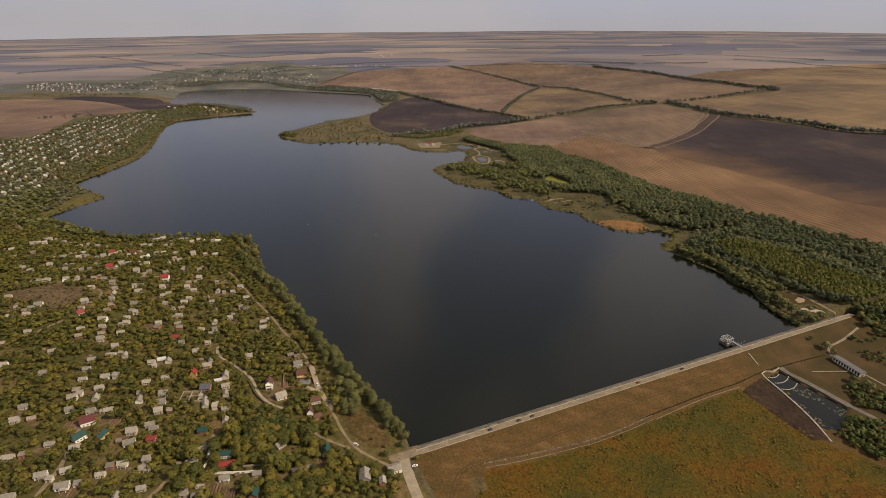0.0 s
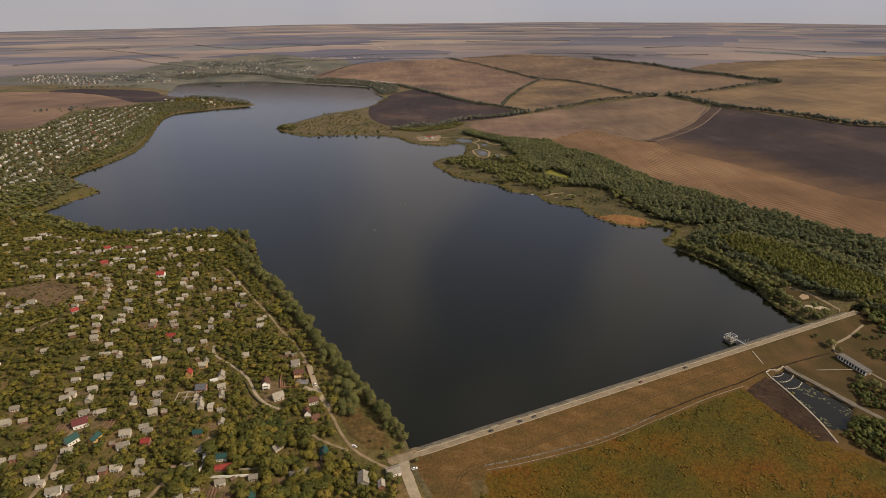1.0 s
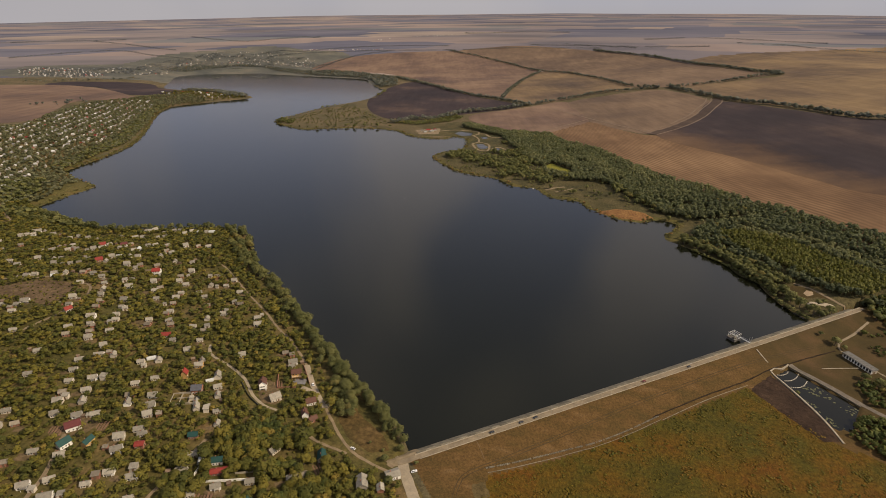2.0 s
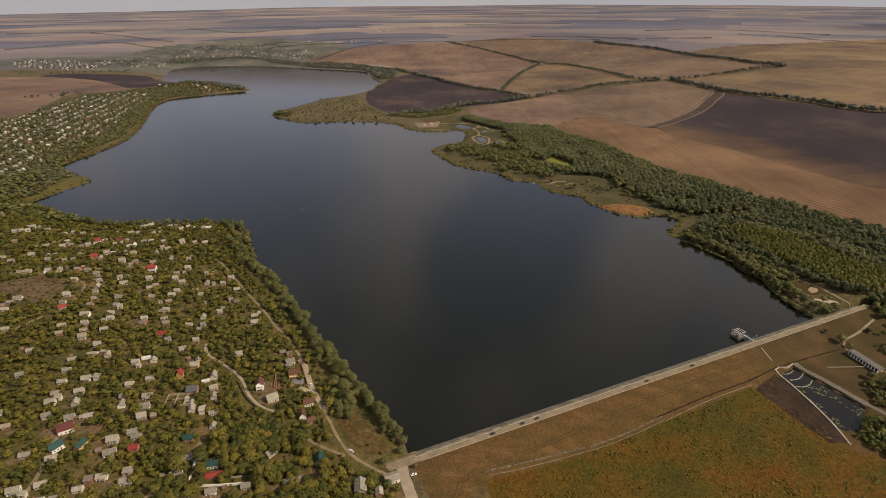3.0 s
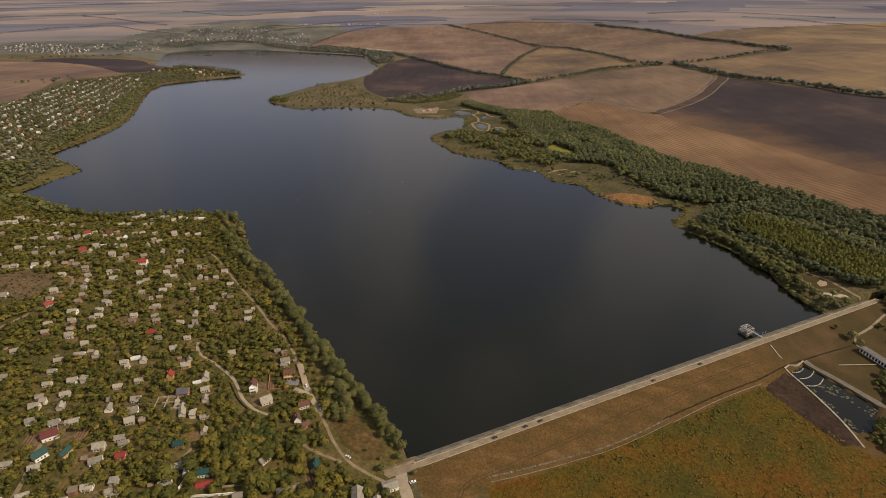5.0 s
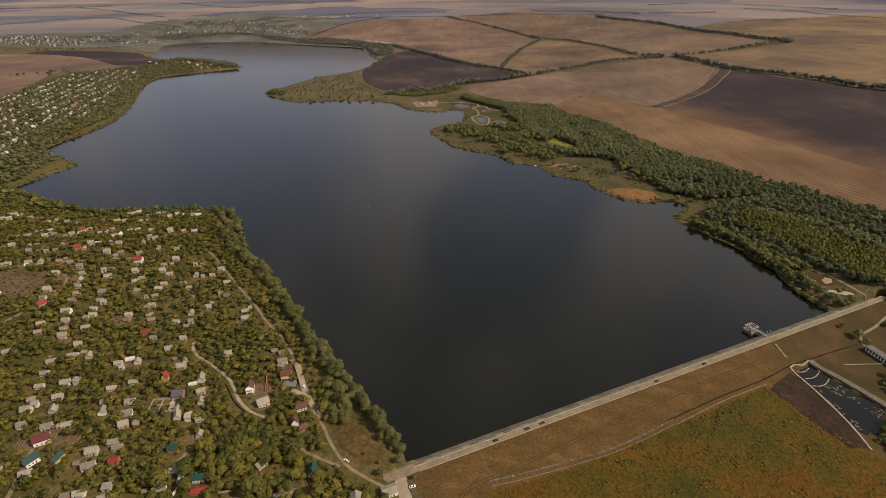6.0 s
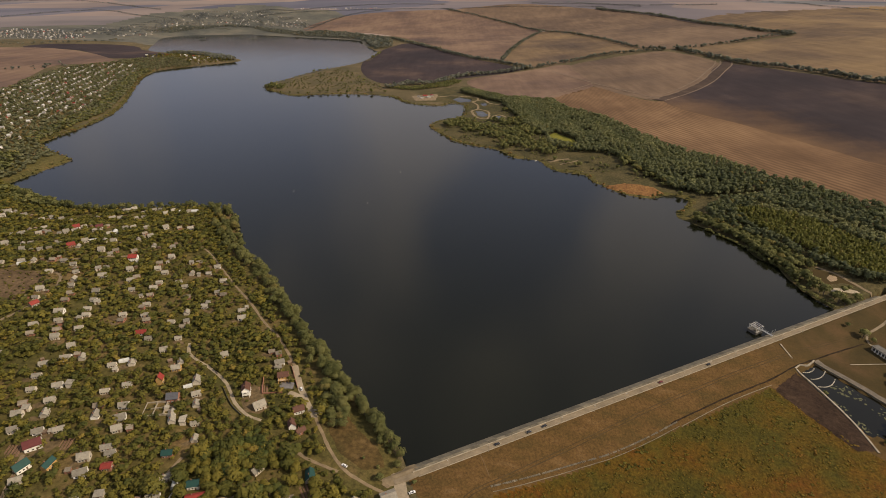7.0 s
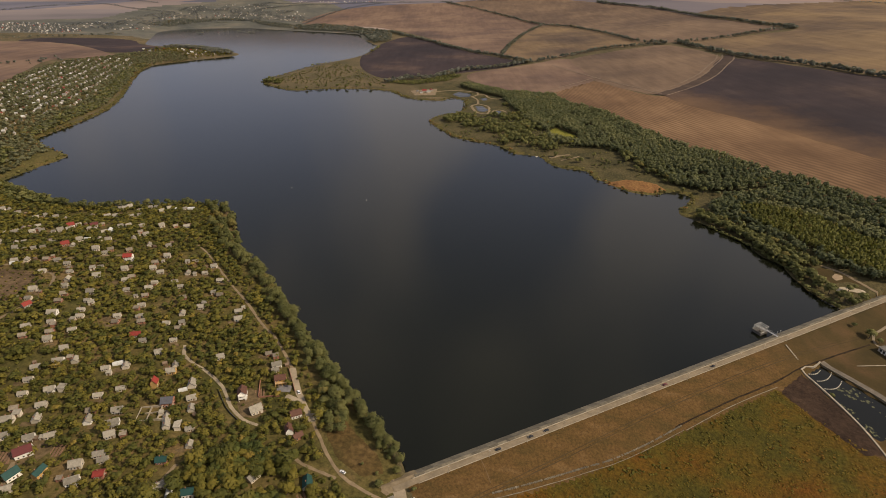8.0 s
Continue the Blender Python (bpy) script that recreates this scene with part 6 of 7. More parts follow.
# big trees along the near shore
sx, sy = along_line([(-28, 282), (-40, 300), (-60, 327), (-82, 359), (-115, 407), (-155, 472), (-208, 537), (-240, 599.9), (-263, 637)], 4.8, 1.8, 65)
sx2, sy2 = along_line([(-36, 285.9), (-50, 305.9), (-71, 335.9), (-92, 363.9), (-125, 411.9), (-165, 475.9), (-217.9, 539.8), (-249.9, 597.7), (-275.8, 631.5)], 5.6, 2.5, 66)
sx4, sy4 = along_line([(-64, 311.8), (-82, 337.8), (-99.9, 365.8), (-131.9, 415.8), (-171.9, 477.8), (-225.9, 541.7), (-257.8, 595.4)], 7.5, 4.0, 68)
sx3, sy3 = along_line([(-274.9, 644.8), (-333, 643), (-399.8, 633.6), (-449.9, 636.8), (-499.8, 659.7), (-559.8, 691.7)], 7.0, 3.0, 67)
sx, sy = np.concatenate([sx, sx2, sx3, sx4]), np.concatenate([sy, sy2, sy3, sy4])
ok = (land(sx, sy)[1] > 1.5)
sx, sy = sx[ok], sy[ok]
willow = [tree_model("willow_tree", 5.2, 11.0, M_LEAF_SHORE, "tall grey-green willow on the lake shore", "tree", "shore trees", 70 + k, 760, 0.088, 13) for k in range(5)]
plant(willow, [(x, y, s) for x, y, s in zip(sx, sy, rng.uniform(0.74, 1.15, len(sx)))] + [(-26, 273, 0.62), (-30, 277, 0.8), (-34, 283, 0.85), (-29, 283, 0.7), (-39, 281, 0.6), (-27, 264.5, 0.5), (-38, 262, 0.3), (-47, 268, 0.25)], 71)
bush_line = smooth_line([(-30, 275), (-56, 318), (-110, 398), (-150, 464), (-203, 529), (-235, 596), (-258, 635.9), (-332.8, 647.7), (-401.8, 637.6), (-449.9, 641.9), (-499.9, 665.9), (-590, 722)], 3.0)
bx, by = bush_line[:, 0] + rng.uniform(-3.5, 0.5, len(bush_line)), bush_line[:, 1] + rng.uniform(-1, 1, len(bush_line))
br = rng.uniform(1.4, 2.6, len(bx))
trees_as_stuff("shore_bushes", bx, by, br, br * 1.5, 40, 0.36, M_LEAF_SHORE, "willow scrub hanging over the water's edge", 72, "bushes")

# groves of tall walnut trees
GROVES = [[(-131.9, 270.7), (-110.4, 282.4), (-95.5, 263.5), (-100.3, 249.3), (-119.9, 246.7)], [(-99.3, 243.3), (-78.7, 244.9), (-63.7, 225), (-70.6, 210.7), (-94.2, 208.2)], [(-83, 338.8), (-67, 340), (-57, 298.8), (-66.9, 288.5), (-80.9, 308.5)]]
for k, outline in enumerate(GROVES):
    px, py = scatter(outline, (5.2, 7.4, 5.2)[k], 300 + k)
    ok = clear_of(px, py, 6.0, 2.5)
    px, py = px[ok], py[ok]
    r_ = rng.uniform(2.8, 4.4, len(px))
    trees_as_stuff("grove", px, py, r_, r_ * rng.uniform(1.4, 1.8, len(px)), 420, 0.105, M_LEAF_GROVE if k < 2 else M_LEAF_SHORE, "dense grove of tall dark garden trees", 305 + k, lobes=9)

# the wood on the east side
MARSH = [(47, 1268), (45, 1165), (0, 1110), (-15, 1060), (25, 970), (95, 925), (150, 875), (200, 830), (250, 760), (310, 730), (370, 720), (345, 850), (265, 975), (235, 1080), (205, 1240), (120, 1320)]
FOREST = [(60, 1437), (150, 1330), (250, 1290), (272, 1184), (316, 1117), (339, 1034), (365, 927), (392, 851), (424, 786), (446, 732), (475, 679), (498, 637), (523, 606), (635, 460), (600, 330), (470, 420), (440, 452), (405, 462), (378, 505),
          (352, 560), (338, 592), (318, 622), (316, 646), (350, 668), (356, 700), (341, 712), (312, 730), (300, 775), (285, 842), (262, 880), (214, 893), (178, 926), (186, 990), (160, 1060), (146, 1176), (132, 1285), (88, 1340), (40, 1400)]
CLEARING = [(185, 985), (207, 1019), (231, 962), (231, 922), (199, 932), (184, 950)]
GRASSY = [(357, 700), (383, 692), (414, 692), (412, 676), (377, 676), (353, 682)]
POPLARS = [(352, 640), (381, 632), (412, 602), (432, 556), (460, 511), (500, 470), (460, 440), (425, 466), (393, 496), (382, 532), (364, 575), (352, 609)]
RIDES = [smooth_line(p, 8.0) for p in ([(520, 440), (474, 534), (453, 572), (437, 598), (418, 611), (384, 640)], [(356, 690), (383, 684), (412, 684)])]  # gaps that run through the wood
fx, fy = scatter(FOREST, 5.4, 73)
pop = within(fx, fy, POPLARS)
d = land(fx, fy)[1]
ride = np.minimum(off_line(fx, fy, RIDES[0])[0], off_line(fx, fy, RIDES[1])[0])
ok = ~pop & (d > 3) & (wobble(fx, fy, 45, 74) > -1.0) & ~within(fx, fy, GRASSY) & ~within(fx, fy, CLEARING)
fx, fy, ride = fx[ok], fy[ok], ride[ok]
patchy = wobble(fx, fy, 75, 174)
low_scrub = 1 - 0.3 * step01(15, 8, ride)
r_ = rng.uniform(3.0, 5.2, len(fx)) * (0.6 + 0.4 * low_scrub)
trees_as_stuff("forest", fx, fy, r_, (rng.uniform(8.5, 11.5, len(fx)) + 1.6 * patchy) * low_scrub, 58, 0.275, M_LEAF_FOREST, "dense dark broadleaf wood beside the lake", 75, lobes=8,
               tone=np.clip(0.26 + 0.2 * patchy + 1.7 * (1 - low_scrub) + 0.3 * step01(640, 900, fy) + rng.uniform(-0.2, 0.2, len(fx)), 0.02, 0.98))
fx, fy = scatter(POPLARS, 3.6, 76)
ok = land(fx, fy)[1] > 4
fx, fy = fx[ok], fy[ok]
r_ = rng.uniform(1.9, 2.8, len(fx))
trees_as_stuff("poplar_plantation", fx, fy, r_, rng.uniform(8.5, 10.5, len(fx)), 50, 0.30, M_LEAF_POPLAR, "young yellow-green poplar plantation in rows", 77, lobes=7)
# its lake edge, with a reedy point at the corner
REED_POINT = [(285, 640), (290, 655), (300, 666), (317, 665), (319, 650), (307, 637), (298, 626), (290, 630)]
ex, ey = along_line([(303, 618), (320, 592), (331, 566), (335, 530), (343, 512), (346, 488), (347, 468), (350, 455), (353, 446), (362, 444), (370, 447)], 4.2, 2.5, 78)
ex2, ey2 = along_line([(300, 655), (306, 640), (318, 612), (330, 590), (340, 560), (346, 528), (352, 512)], 6.5, 4.0, 79)
ex3, ey3 = along_line([(180, 890), (140, 905), (215, 815), (240, 840), (270, 790), (300, 770), (330, 740), (350, 720), (320, 700)], 15, 10, 80)
ex, ey = np.concatenate([ex, ex2, ex3]), np.concatenate([ey, ey2, ey3])
ok = (land(ex, ey)[1] > 2) & ~within(ex, ey, REED_POINT)
plant([tree_model("willow_tree", 4.4, 9.0, M_LEAF_SHORE, "round grey-green willow at the wood's edge", "tree", "shore trees", 90 + k, 300, 0.15, 9) for k in range(3)],
      [(x, y, s) for x, y, s in zip(ex[ok], ey[ok], rng.uniform(0.7, 1.15, ok.sum()))], 81)

CLUMPS = [(22, 1080, 24), (40, 1100, 26), (60, 1045, 26), (84, 1050, 20), (108, 1110, 22), (130, 1090, 26), (96, 920, 18), (118, 950, 22), (140, 945, 24), (160, 930, 26), (170, 905, 20), (98, 1005, 28), (120, 1010, 26), (140, 985, 22),
          (288, 832, 20), (300, 800, 18), (305, 770, 18), (318, 738, 14), (330, 720, 14), (150, 1020, 30), (170, 1100, 30), (100, 1230, 14), (125, 1200, 16), (30, 1385, 16), (60, 1362, 14), (100, 1350, 18)]
mx, my = scatter(MARSH, 6.4, 88)
near_clump = np.full(len(mx), 9.0)
for cx0, cy0, r0 in CLUMPS:
    near_clump = np.minimum(near_clump, np.hypot(mx - cx0, my - cy0) / r0)
POND_AREA = [(-70, 1360), (79, 1370), (118, 1322), (150, 1282), (128, 1225), (130, 1105), (70, 1118), (50, 1180), (40, 1260)]
open_ground = within(mx, my, POND_AREA) | within(mx, my, [(175, 980), (215, 1025), (240, 970), (205, 930), (175, 945)])
ok = (land(mx, my)[1] > 6) & (near_clump + 0.25 * wobble(mx, my, 30, 89) < 0.95) & ~open_ground
mx, my = mx[ok], my[ok]
r_ = rng.uniform(3.0, 5.6, len(mx))
trees_as_stuff("marsh_willows", mx, my, r_, r_ * rng.uniform(1.4, 1.9, len(mx)), 84, 0.23, M_LEAF_SHORE, "tall grey-green willows in clumps over the marshy shore", 91, lobes=8)
# the bank between wood and water
WATERSIDE = [(302, 600), (310, 588), (325, 553), (332.5, 519), (337, 504), (334.5, 484), (334.5, 463), (339, 448), (342, 440)]
BANK = [(300, 655), (288, 640), (300, 617), (318, 592), (327, 566), (330, 530), (338, 513), (337, 490), (340, 470), (352, 468), (362, 505), (378, 505), (352, 560), (338, 592), (318, 622)]
bx, by = scatter(BANK, 4.6, 86)
ok = (land(bx, by)[1] > 1.2) & ~within(bx, by, REED_POINT) & ~within(bx, by, [(345, 507), (360, 510), (376, 496), (362, 476), (352, 482)])
bx, by = bx[ok], by[ok]
br = rng.uniform(2.4, 4.6, len(bx))
trees_as_stuff("bank_trees", bx, by, br, br * rng.uniform(1.6, 2.2, len(bx)), 90, 0.25, M_LEAF_SHORE, "grey-green willows overhanging the water", 87)
wl = smooth_line(WATERSIDE, 2.4)
br = rng.uniform(1.3, 2.8, len(wl))
trees_as_stuff("waterside_bushes", wl[:, 0] + rng.uniform(-0.6, 1.6, len(wl)), wl[:, 1] + rng.uniform(-1.2, 1.2, len(wl)), br, br * 1.7, 60, 0.3, M_LEAF_SHORE, "willow scrub over the water's edge up to the dam", 187, "bushes")
# scrub and lone trees about the marshy shore
mx, my = scatter(MARSH, 9.0, 82)
ok = (wobble(mx, my, 70, 83) > 0.15) & (land(mx, my)[1] > 10) & ~within(mx, my, POND_AREA) & ~within(mx, my, [(175, 980), (215, 1025), (240, 970), (205, 930), (175, 945)])
mx, my = mx[ok], my[ok]
r_ = rng.uniform(1.2, 2.8, len(mx))
trees_as_stuff("marsh_scrub", mx, my, r_, r_ * 1.3, 34, 0.36, M_LEAF_SHORE, "willow scrub dotted over the marshy shore", 84, "bushes")
patch("clearing", CLEARING, earth("bright grass", [(0.3, (0.13, 0.13, 0.02)), (0.7, (0.22, 0.20, 0.035))], FINE, large=0.05), 0.6, "bright yellow-green grassy clearing", "meadow", 4)
patch("reed_point", REED_POINT, M_REED, 0.4, "olive reeds on a low point of the shore", "reeds", 3)
patch("rusty_reeds", [(222, 742), (248, 714), (275, 704), (298, 714), (290, 735), (255, 750)], earth("rusty reeds", [(0.3, (0.16, 0.075, 0.03)), (0.7, (0.26, 0.14, 0.05))], FINE, large=0.1, bump=1.0), 0.5, "rust-coloured reed bed on the spit", "reeds", 3)

# tree belts between the fields
BELTS = [[(-445, 2909), (-266, 2770), (-82, 2440), (20, 2210), (127, 2040), (193, 1945), (275, 1800)], [(275, 1800), (163, 1715), (51, 1645), (-18, 1536), (-83, 1514), (-143, 1455)],
         [(29, 3793), (214, 3613), (373, 3352), (497, 3032), (608, 2817), (681, 2438), (709, 2127), (770, 1995)], [(307, 1825), (420, 1904), (541, 1988), (672, 2011), (770, 1995)],
         [(823, 2000), (894, 1997), (1030, 2025), (1187, 2088), (1259, 2084)], [(1259, 2084), (1239, 2228), (1222, 2589), (1142, 3116), (926, 3516)],
         [(815, 2006), (834, 1729), (857, 1595), (920, 1426), (945, 1287), (992, 1195), (1200, 950)], [(502, 2971), (386, 2680), (273, 2289), (208, 2000)]]
for k, pts in enumerate(BELTS):
    spacing, width = (7.0, 9.0) if k in (0, 1, 5, 6) else (11.0, 6.0)
    xs, ys = [], []
    for row in range(3 if k in (1, 5, 6) else 2):
        a, b = along_line(pts, spacing, width, 100 + 7 * k + row)
        xs.append(a), ys.append(b)
    xs, ys = np.concatenate(xs), np.concatenate(ys)
    r_ = rng.uniform(3.2, 6.0, len(xs))
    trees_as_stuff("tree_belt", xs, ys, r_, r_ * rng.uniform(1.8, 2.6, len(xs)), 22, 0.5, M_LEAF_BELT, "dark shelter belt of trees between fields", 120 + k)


# ---- herbs and scrub below the dam ----
hx, hy = scatter([(29, 249), (81, 267.7), (153, 301), (235.6, 340), (260.4, 287.1), (288.3, 259.2), (328, 232.3), (200, 200), (40, 190), (12, 215), (19.9, 225.8)], 1.5, 130)
hr = rng.uniform(0.35, 0.8, len(hx)) * (1 + 0.5 * (wobble(hx, hy, 30, 131) > 0.3))
keep = wobble(hx, hy, 12, 132) + rng.uniform(-1, 1, len(hx)) > 0.6
zone = np.clip(0.44 + 0.56 * wobble(hx, hy, 60, 134) + 0.12 * wobble(hx, hy, 18, 135) + 0.25 * step01(300, 215, hy - 0.35 * (hx - 100)) - 0.12 + rng.uniform(-0.05, 0.05, len(hx)), 0.02, 0.98)
trees_as_stuff("marsh_herbs", hx[keep], hy[keep], hr[keep], hr[keep] * 0.3 + 0.1, 6, 0.7,
               foliage("marsh herbs", (0.066, 0.060, 0.011), (0.096, 0.073, 0.010), (0.130, 0.064, 0.010), (0.11, 0.04, 0.008), 0.0, 0.0), "waist-high herbs and sedge turning rust and yellow", 133, "herbs", 3, zone[keep])
SCRUB = [[(319.1, 343.7), (338.1, 352.7), (350.1, 338.8), (359.9, 316.9), (332.9, 313.7), (315.1, 324.7)], [(371.3, 420.5), (398.7, 421.6), (417.8, 401.8), (397.7, 368.7), (372.7, 382.3)],
         [(277.4, 292), (296.3, 307), (309.1, 308.9), (327.9, 296.9), (313.2, 267.3), (288.3, 267.1)], [(404, 447), (423, 471), (457, 482), (500, 430), (438.1, 417.4), (406.6, 425.6)], [(350, 336.8), (397.7, 366.7), (458.1, 377.7), (437.3, 257.1), (357.9, 267.1)]]
for k, outline in enumerate(SCRUB):
    px, py = scatter(outline, (4.2, 6.0, 3.4, 5.5, 8.0)[k], 140 + k)
    keep = wobble(px, py, 25, 145 + k) > (-0.9, -0.1, -1.2, -1.5, 0.0)[k]
    px, py = px[keep], py[keep]
    r_ = rng.uniform(1.3, 3.2, len(px)) * (1.35 if k == 3 else 1.0)
    trees_as_stuff("scrub", px, py, r_, r_ * 1.6, 60, 0.32, M_LEAF_GROVE, "dark green scrub on the rough ground below the dam", 150 + k, "bushes")
lone = [tree_model("broadleaf_tree", 4.0, 7.5, M_LEAF_SHORE, "round grey-green tree standing below the dam", "tree", "trees below the dam", 160 + k, 380, 0.14, 9) for k in range(3)]
plant(lone, [(342.1, 399.9, 1.15), (347.5, 395.1, 0.7), (335.1, 353.7, 0.9), (338.1, 342.7, 1.1), (346.1, 336.8, 1.0), (329.1, 346.7, 0.7), (271.3, 337, 0.45), (-17, 252, 0.6), (-32, 236, 0.8), (-36, 254, 0.6), (410, 452, 1.3), (416, 462, 1.2),
             (406.2, 438.6, 1.0), (352, 452, 1.1), (358, 458, 0.8), (366, 462, 0.8), (345, 446, 1.0), (374, 466, 0.7), (335.7, 411.1, 0.5)], 161)
ribbon("lane", [(397, 452), (390, 459), (388, 466), (385, 477), (380, 495), (371, 509)], 2.8, M_DIRT, 0.16, "pale dirt lane behind the beach", "road", 3, 0.25, 162)
M_PALE_SAND = plain("pale sand", (0.40, 0.33, 0.23), 0.95, 0.6, 0.2)
M_BROWN_SAND = plain("brown sand", (0.32, 0.23, 0.14), 0.95, 0.6, 0.25)
patch("sandy_beach", [(356, 464), (364, 470), (374, 468.5), (380, 464), (381, 459), (374, 460), (366, 463)], M_PALE_SAND, 0.25, "pale bare sand of a small beach", "beach", 1.5)
patch("sandy_beach", [(367, 487), (374, 493.5), (379, 489), (375, 482), (367, 480)], M_BROWN_SAND, 0.25, "brown sandy bank", "beach", 1.5)
patch("sandy_beach", [(347, 502), (356, 507), (360, 493), (353, 486), (349, 493)], M_BROWN_SAND, 0.3, "sandy landing between willows at the water", "beach", 1.5)
patch("beach_meadow", [(362, 476), (378, 478), (386, 468), (379, 494), (368, 506), (360, 498)], M_DAMGRASS, 0.12, "dry grass behind the beach", "meadow", 2)

# ---- the second garden village, up the west shore ----
UPPER = [(-600, 745), (-612, 850), (-690, 930), (-700, 1150), (-745, 1290), (-860, 1600), (-880, 1715), (-800, 1830), (-900, 1905), (-995, 1850), (-1066, 1690), (-1090, 1603), (-1005, 1258), (-1045, 1190),
         (-1150, 1000), (-1000, 830), (-760, 690), (-640, 690)]


def far_houses(name, xs, ys, turn, label, seed, w=6.5, roofs=(0, 1, 0, 0, 0, 1, 0, 0, 1, 0, 0, 2)):
    """Far houses as one object: gabled blocks with eaves."""
    rng = np.random.RandomState(seed)
    zs = land(xs, ys)[0]
    verts, faces, mats = [], [], []
    for x, y, z in zip(xs, ys, zs):
        a = radians(turn + rng.uniform(-12, 12) + (90 if rng.uniform() < 0.25 else 0))
        s = rng.uniform(0.8, 1.25)
        hw, hd, wall, top = w / 2 * s, w * 0.38 * s, 2.6 * s, 4.6 * s
        c, si = math.cos(a), math.sin(a)
        n = len(verts)
        for px, py, pz in ((-hw, -hd, -2), (hw, -hd, -2), (hw, hd, -2), (-hw, hd, -2), (-hw, -hd, wall), (hw, -hd, wall), (hw, hd, wall), (-hw, hd, wall), (-hw, 0, top), (hw, 0, top),
                           (-hw - 0.4, -hd - 0.4, wall - 0.2), (hw + 0.4, -hd - 0.4, wall - 0.2), (hw + 0.4, 0, top + 0.15), (-hw - 0.4, 0, top + 0.15), (hw + 0.4, hd + 0.4, wall - 0.2), (-hw - 0.4, hd + 0.4, wall - 0.2)):
            verts.append((x + px * c - py * si, y + px * si + py * c, z + pz))
        roof = 1 + roofs[rng.randint(len(roofs))]
        for f, m in (((0, 1, 5, 4), 0), ((2, 3, 7, 6), 0), ((1, 2, 6, 9, 5), 0), ((3, 0, 4, 8, 7), 0), ((10, 11, 12, 13), roof), ((14, 15, 13, 12), roof)):
            faces.append(tuple(n + k for k in f))
            mats.append(m)
    me = mesh_of(name, verts, faces, M_WALL_PALE)
    for m in (M_FAR_SLATE, M_FAR_WHITE, M_ROOF_RED):
        me.materials.append(m)
    me.polygons.foreach_set("material_index", mats)
    return tagged(new(name, me), label, "houses", kind="stuff")


M_FAR_SLATE = plain("pale sheet roofs", (0.27, 0.26, 0.24), 0.8, 0.05, 0.35)
M_FAR_WHITE = plain("bright sheet roofs", (0.52, 0.51, 0.48), 0.7, 0.05, 0.25)


def rows_of(outline, turn, pitch, gap, seed, share=0.8):
    """Plots in rows: pitch metres from row to row, gap metres from house to house."""
    o = np.array(outline, float)
    c, s = math.cos(radians(turn)), math.sin(radians(turn))
    mid = o.mean(0)
    rng = np.random.RandomState(seed)
    reach = np.abs(o - mid).max() * 1.5
    u, v = np.meshgrid(np.arange(-reach, reach, gap), np.arange(-reach, reach, pitch))
    u = u + rng.uniform(-0.3, 0.3, u.shape) * gap
    v = v + rng.uniform(-0.12, 0.12, v.shape) * pitch
    x, y = (mid[0] + u * c - v * s).ravel(), (mid[1] + u * s + v * c).ravel()
    keep = within(x, y, outline) & (rng.uniform(size=x.shape) < share)
    return x[keep], y[keep]


UPPER_HOUSES = [(-660, 745), (-690, 900), (-745, 960), (-745, 1130), (-790, 1280), (-890, 1560), (-920, 1700), (-960, 1760), (-1040, 1690), (-1075, 1600), (-1000, 1290), (-1020, 1190), (-1120, 1000), (-980, 830), (-760, 710)]
ux, uy = rows_of(UPPER_HOUSES, 105, 23, 14, 170, 0.78)
far_houses("garden_houses", ux, uy, 105, "hundreds of small pale garden houses up the shore", 171, 4.6)
tx, ty = scatter(UPPER, 7.6, 172)
near_house = np.full(len(tx), 1e9)
for k in range(0, len(ux)):
    near_house = np.minimum(near_house, np.hypot(tx - ux[k], ty - uy[k] + 1))
keep = (near_house > 5.0) & (wobble(tx, ty, 50, 173) > -1.1) & (land(tx, ty)[1] > 4)
tx, ty = tx[keep], ty[keep]
r_ = rng.uniform(2.0, 3.8, len(tx))
trees_as_stuff("orchard_trees", tx, ty, r_, r_ * 1.7, 17, 0.58, M_LEAF_UPPER, "garden trees among the far houses", 174)
hx, hy = rows_of([(-790, 1850), (-740, 1935), (-800, 1950), (-960, 1990), (-1010, 1890), (-900, 1880)], 30, 34, 20, 175, 0.8)
far_houses("garden_houses", hx, hy, 20, "small pale houses on the wooded headland", 176)

patch("reed_spit", [(-574, 834), (-583, 785), (-590, 742), (-612, 735), (-640, 770), (-650, 840), (-640, 880), (-605, 857)], M_REED, 0.4, "olive reed bed on a low spit", "reeds", 4)
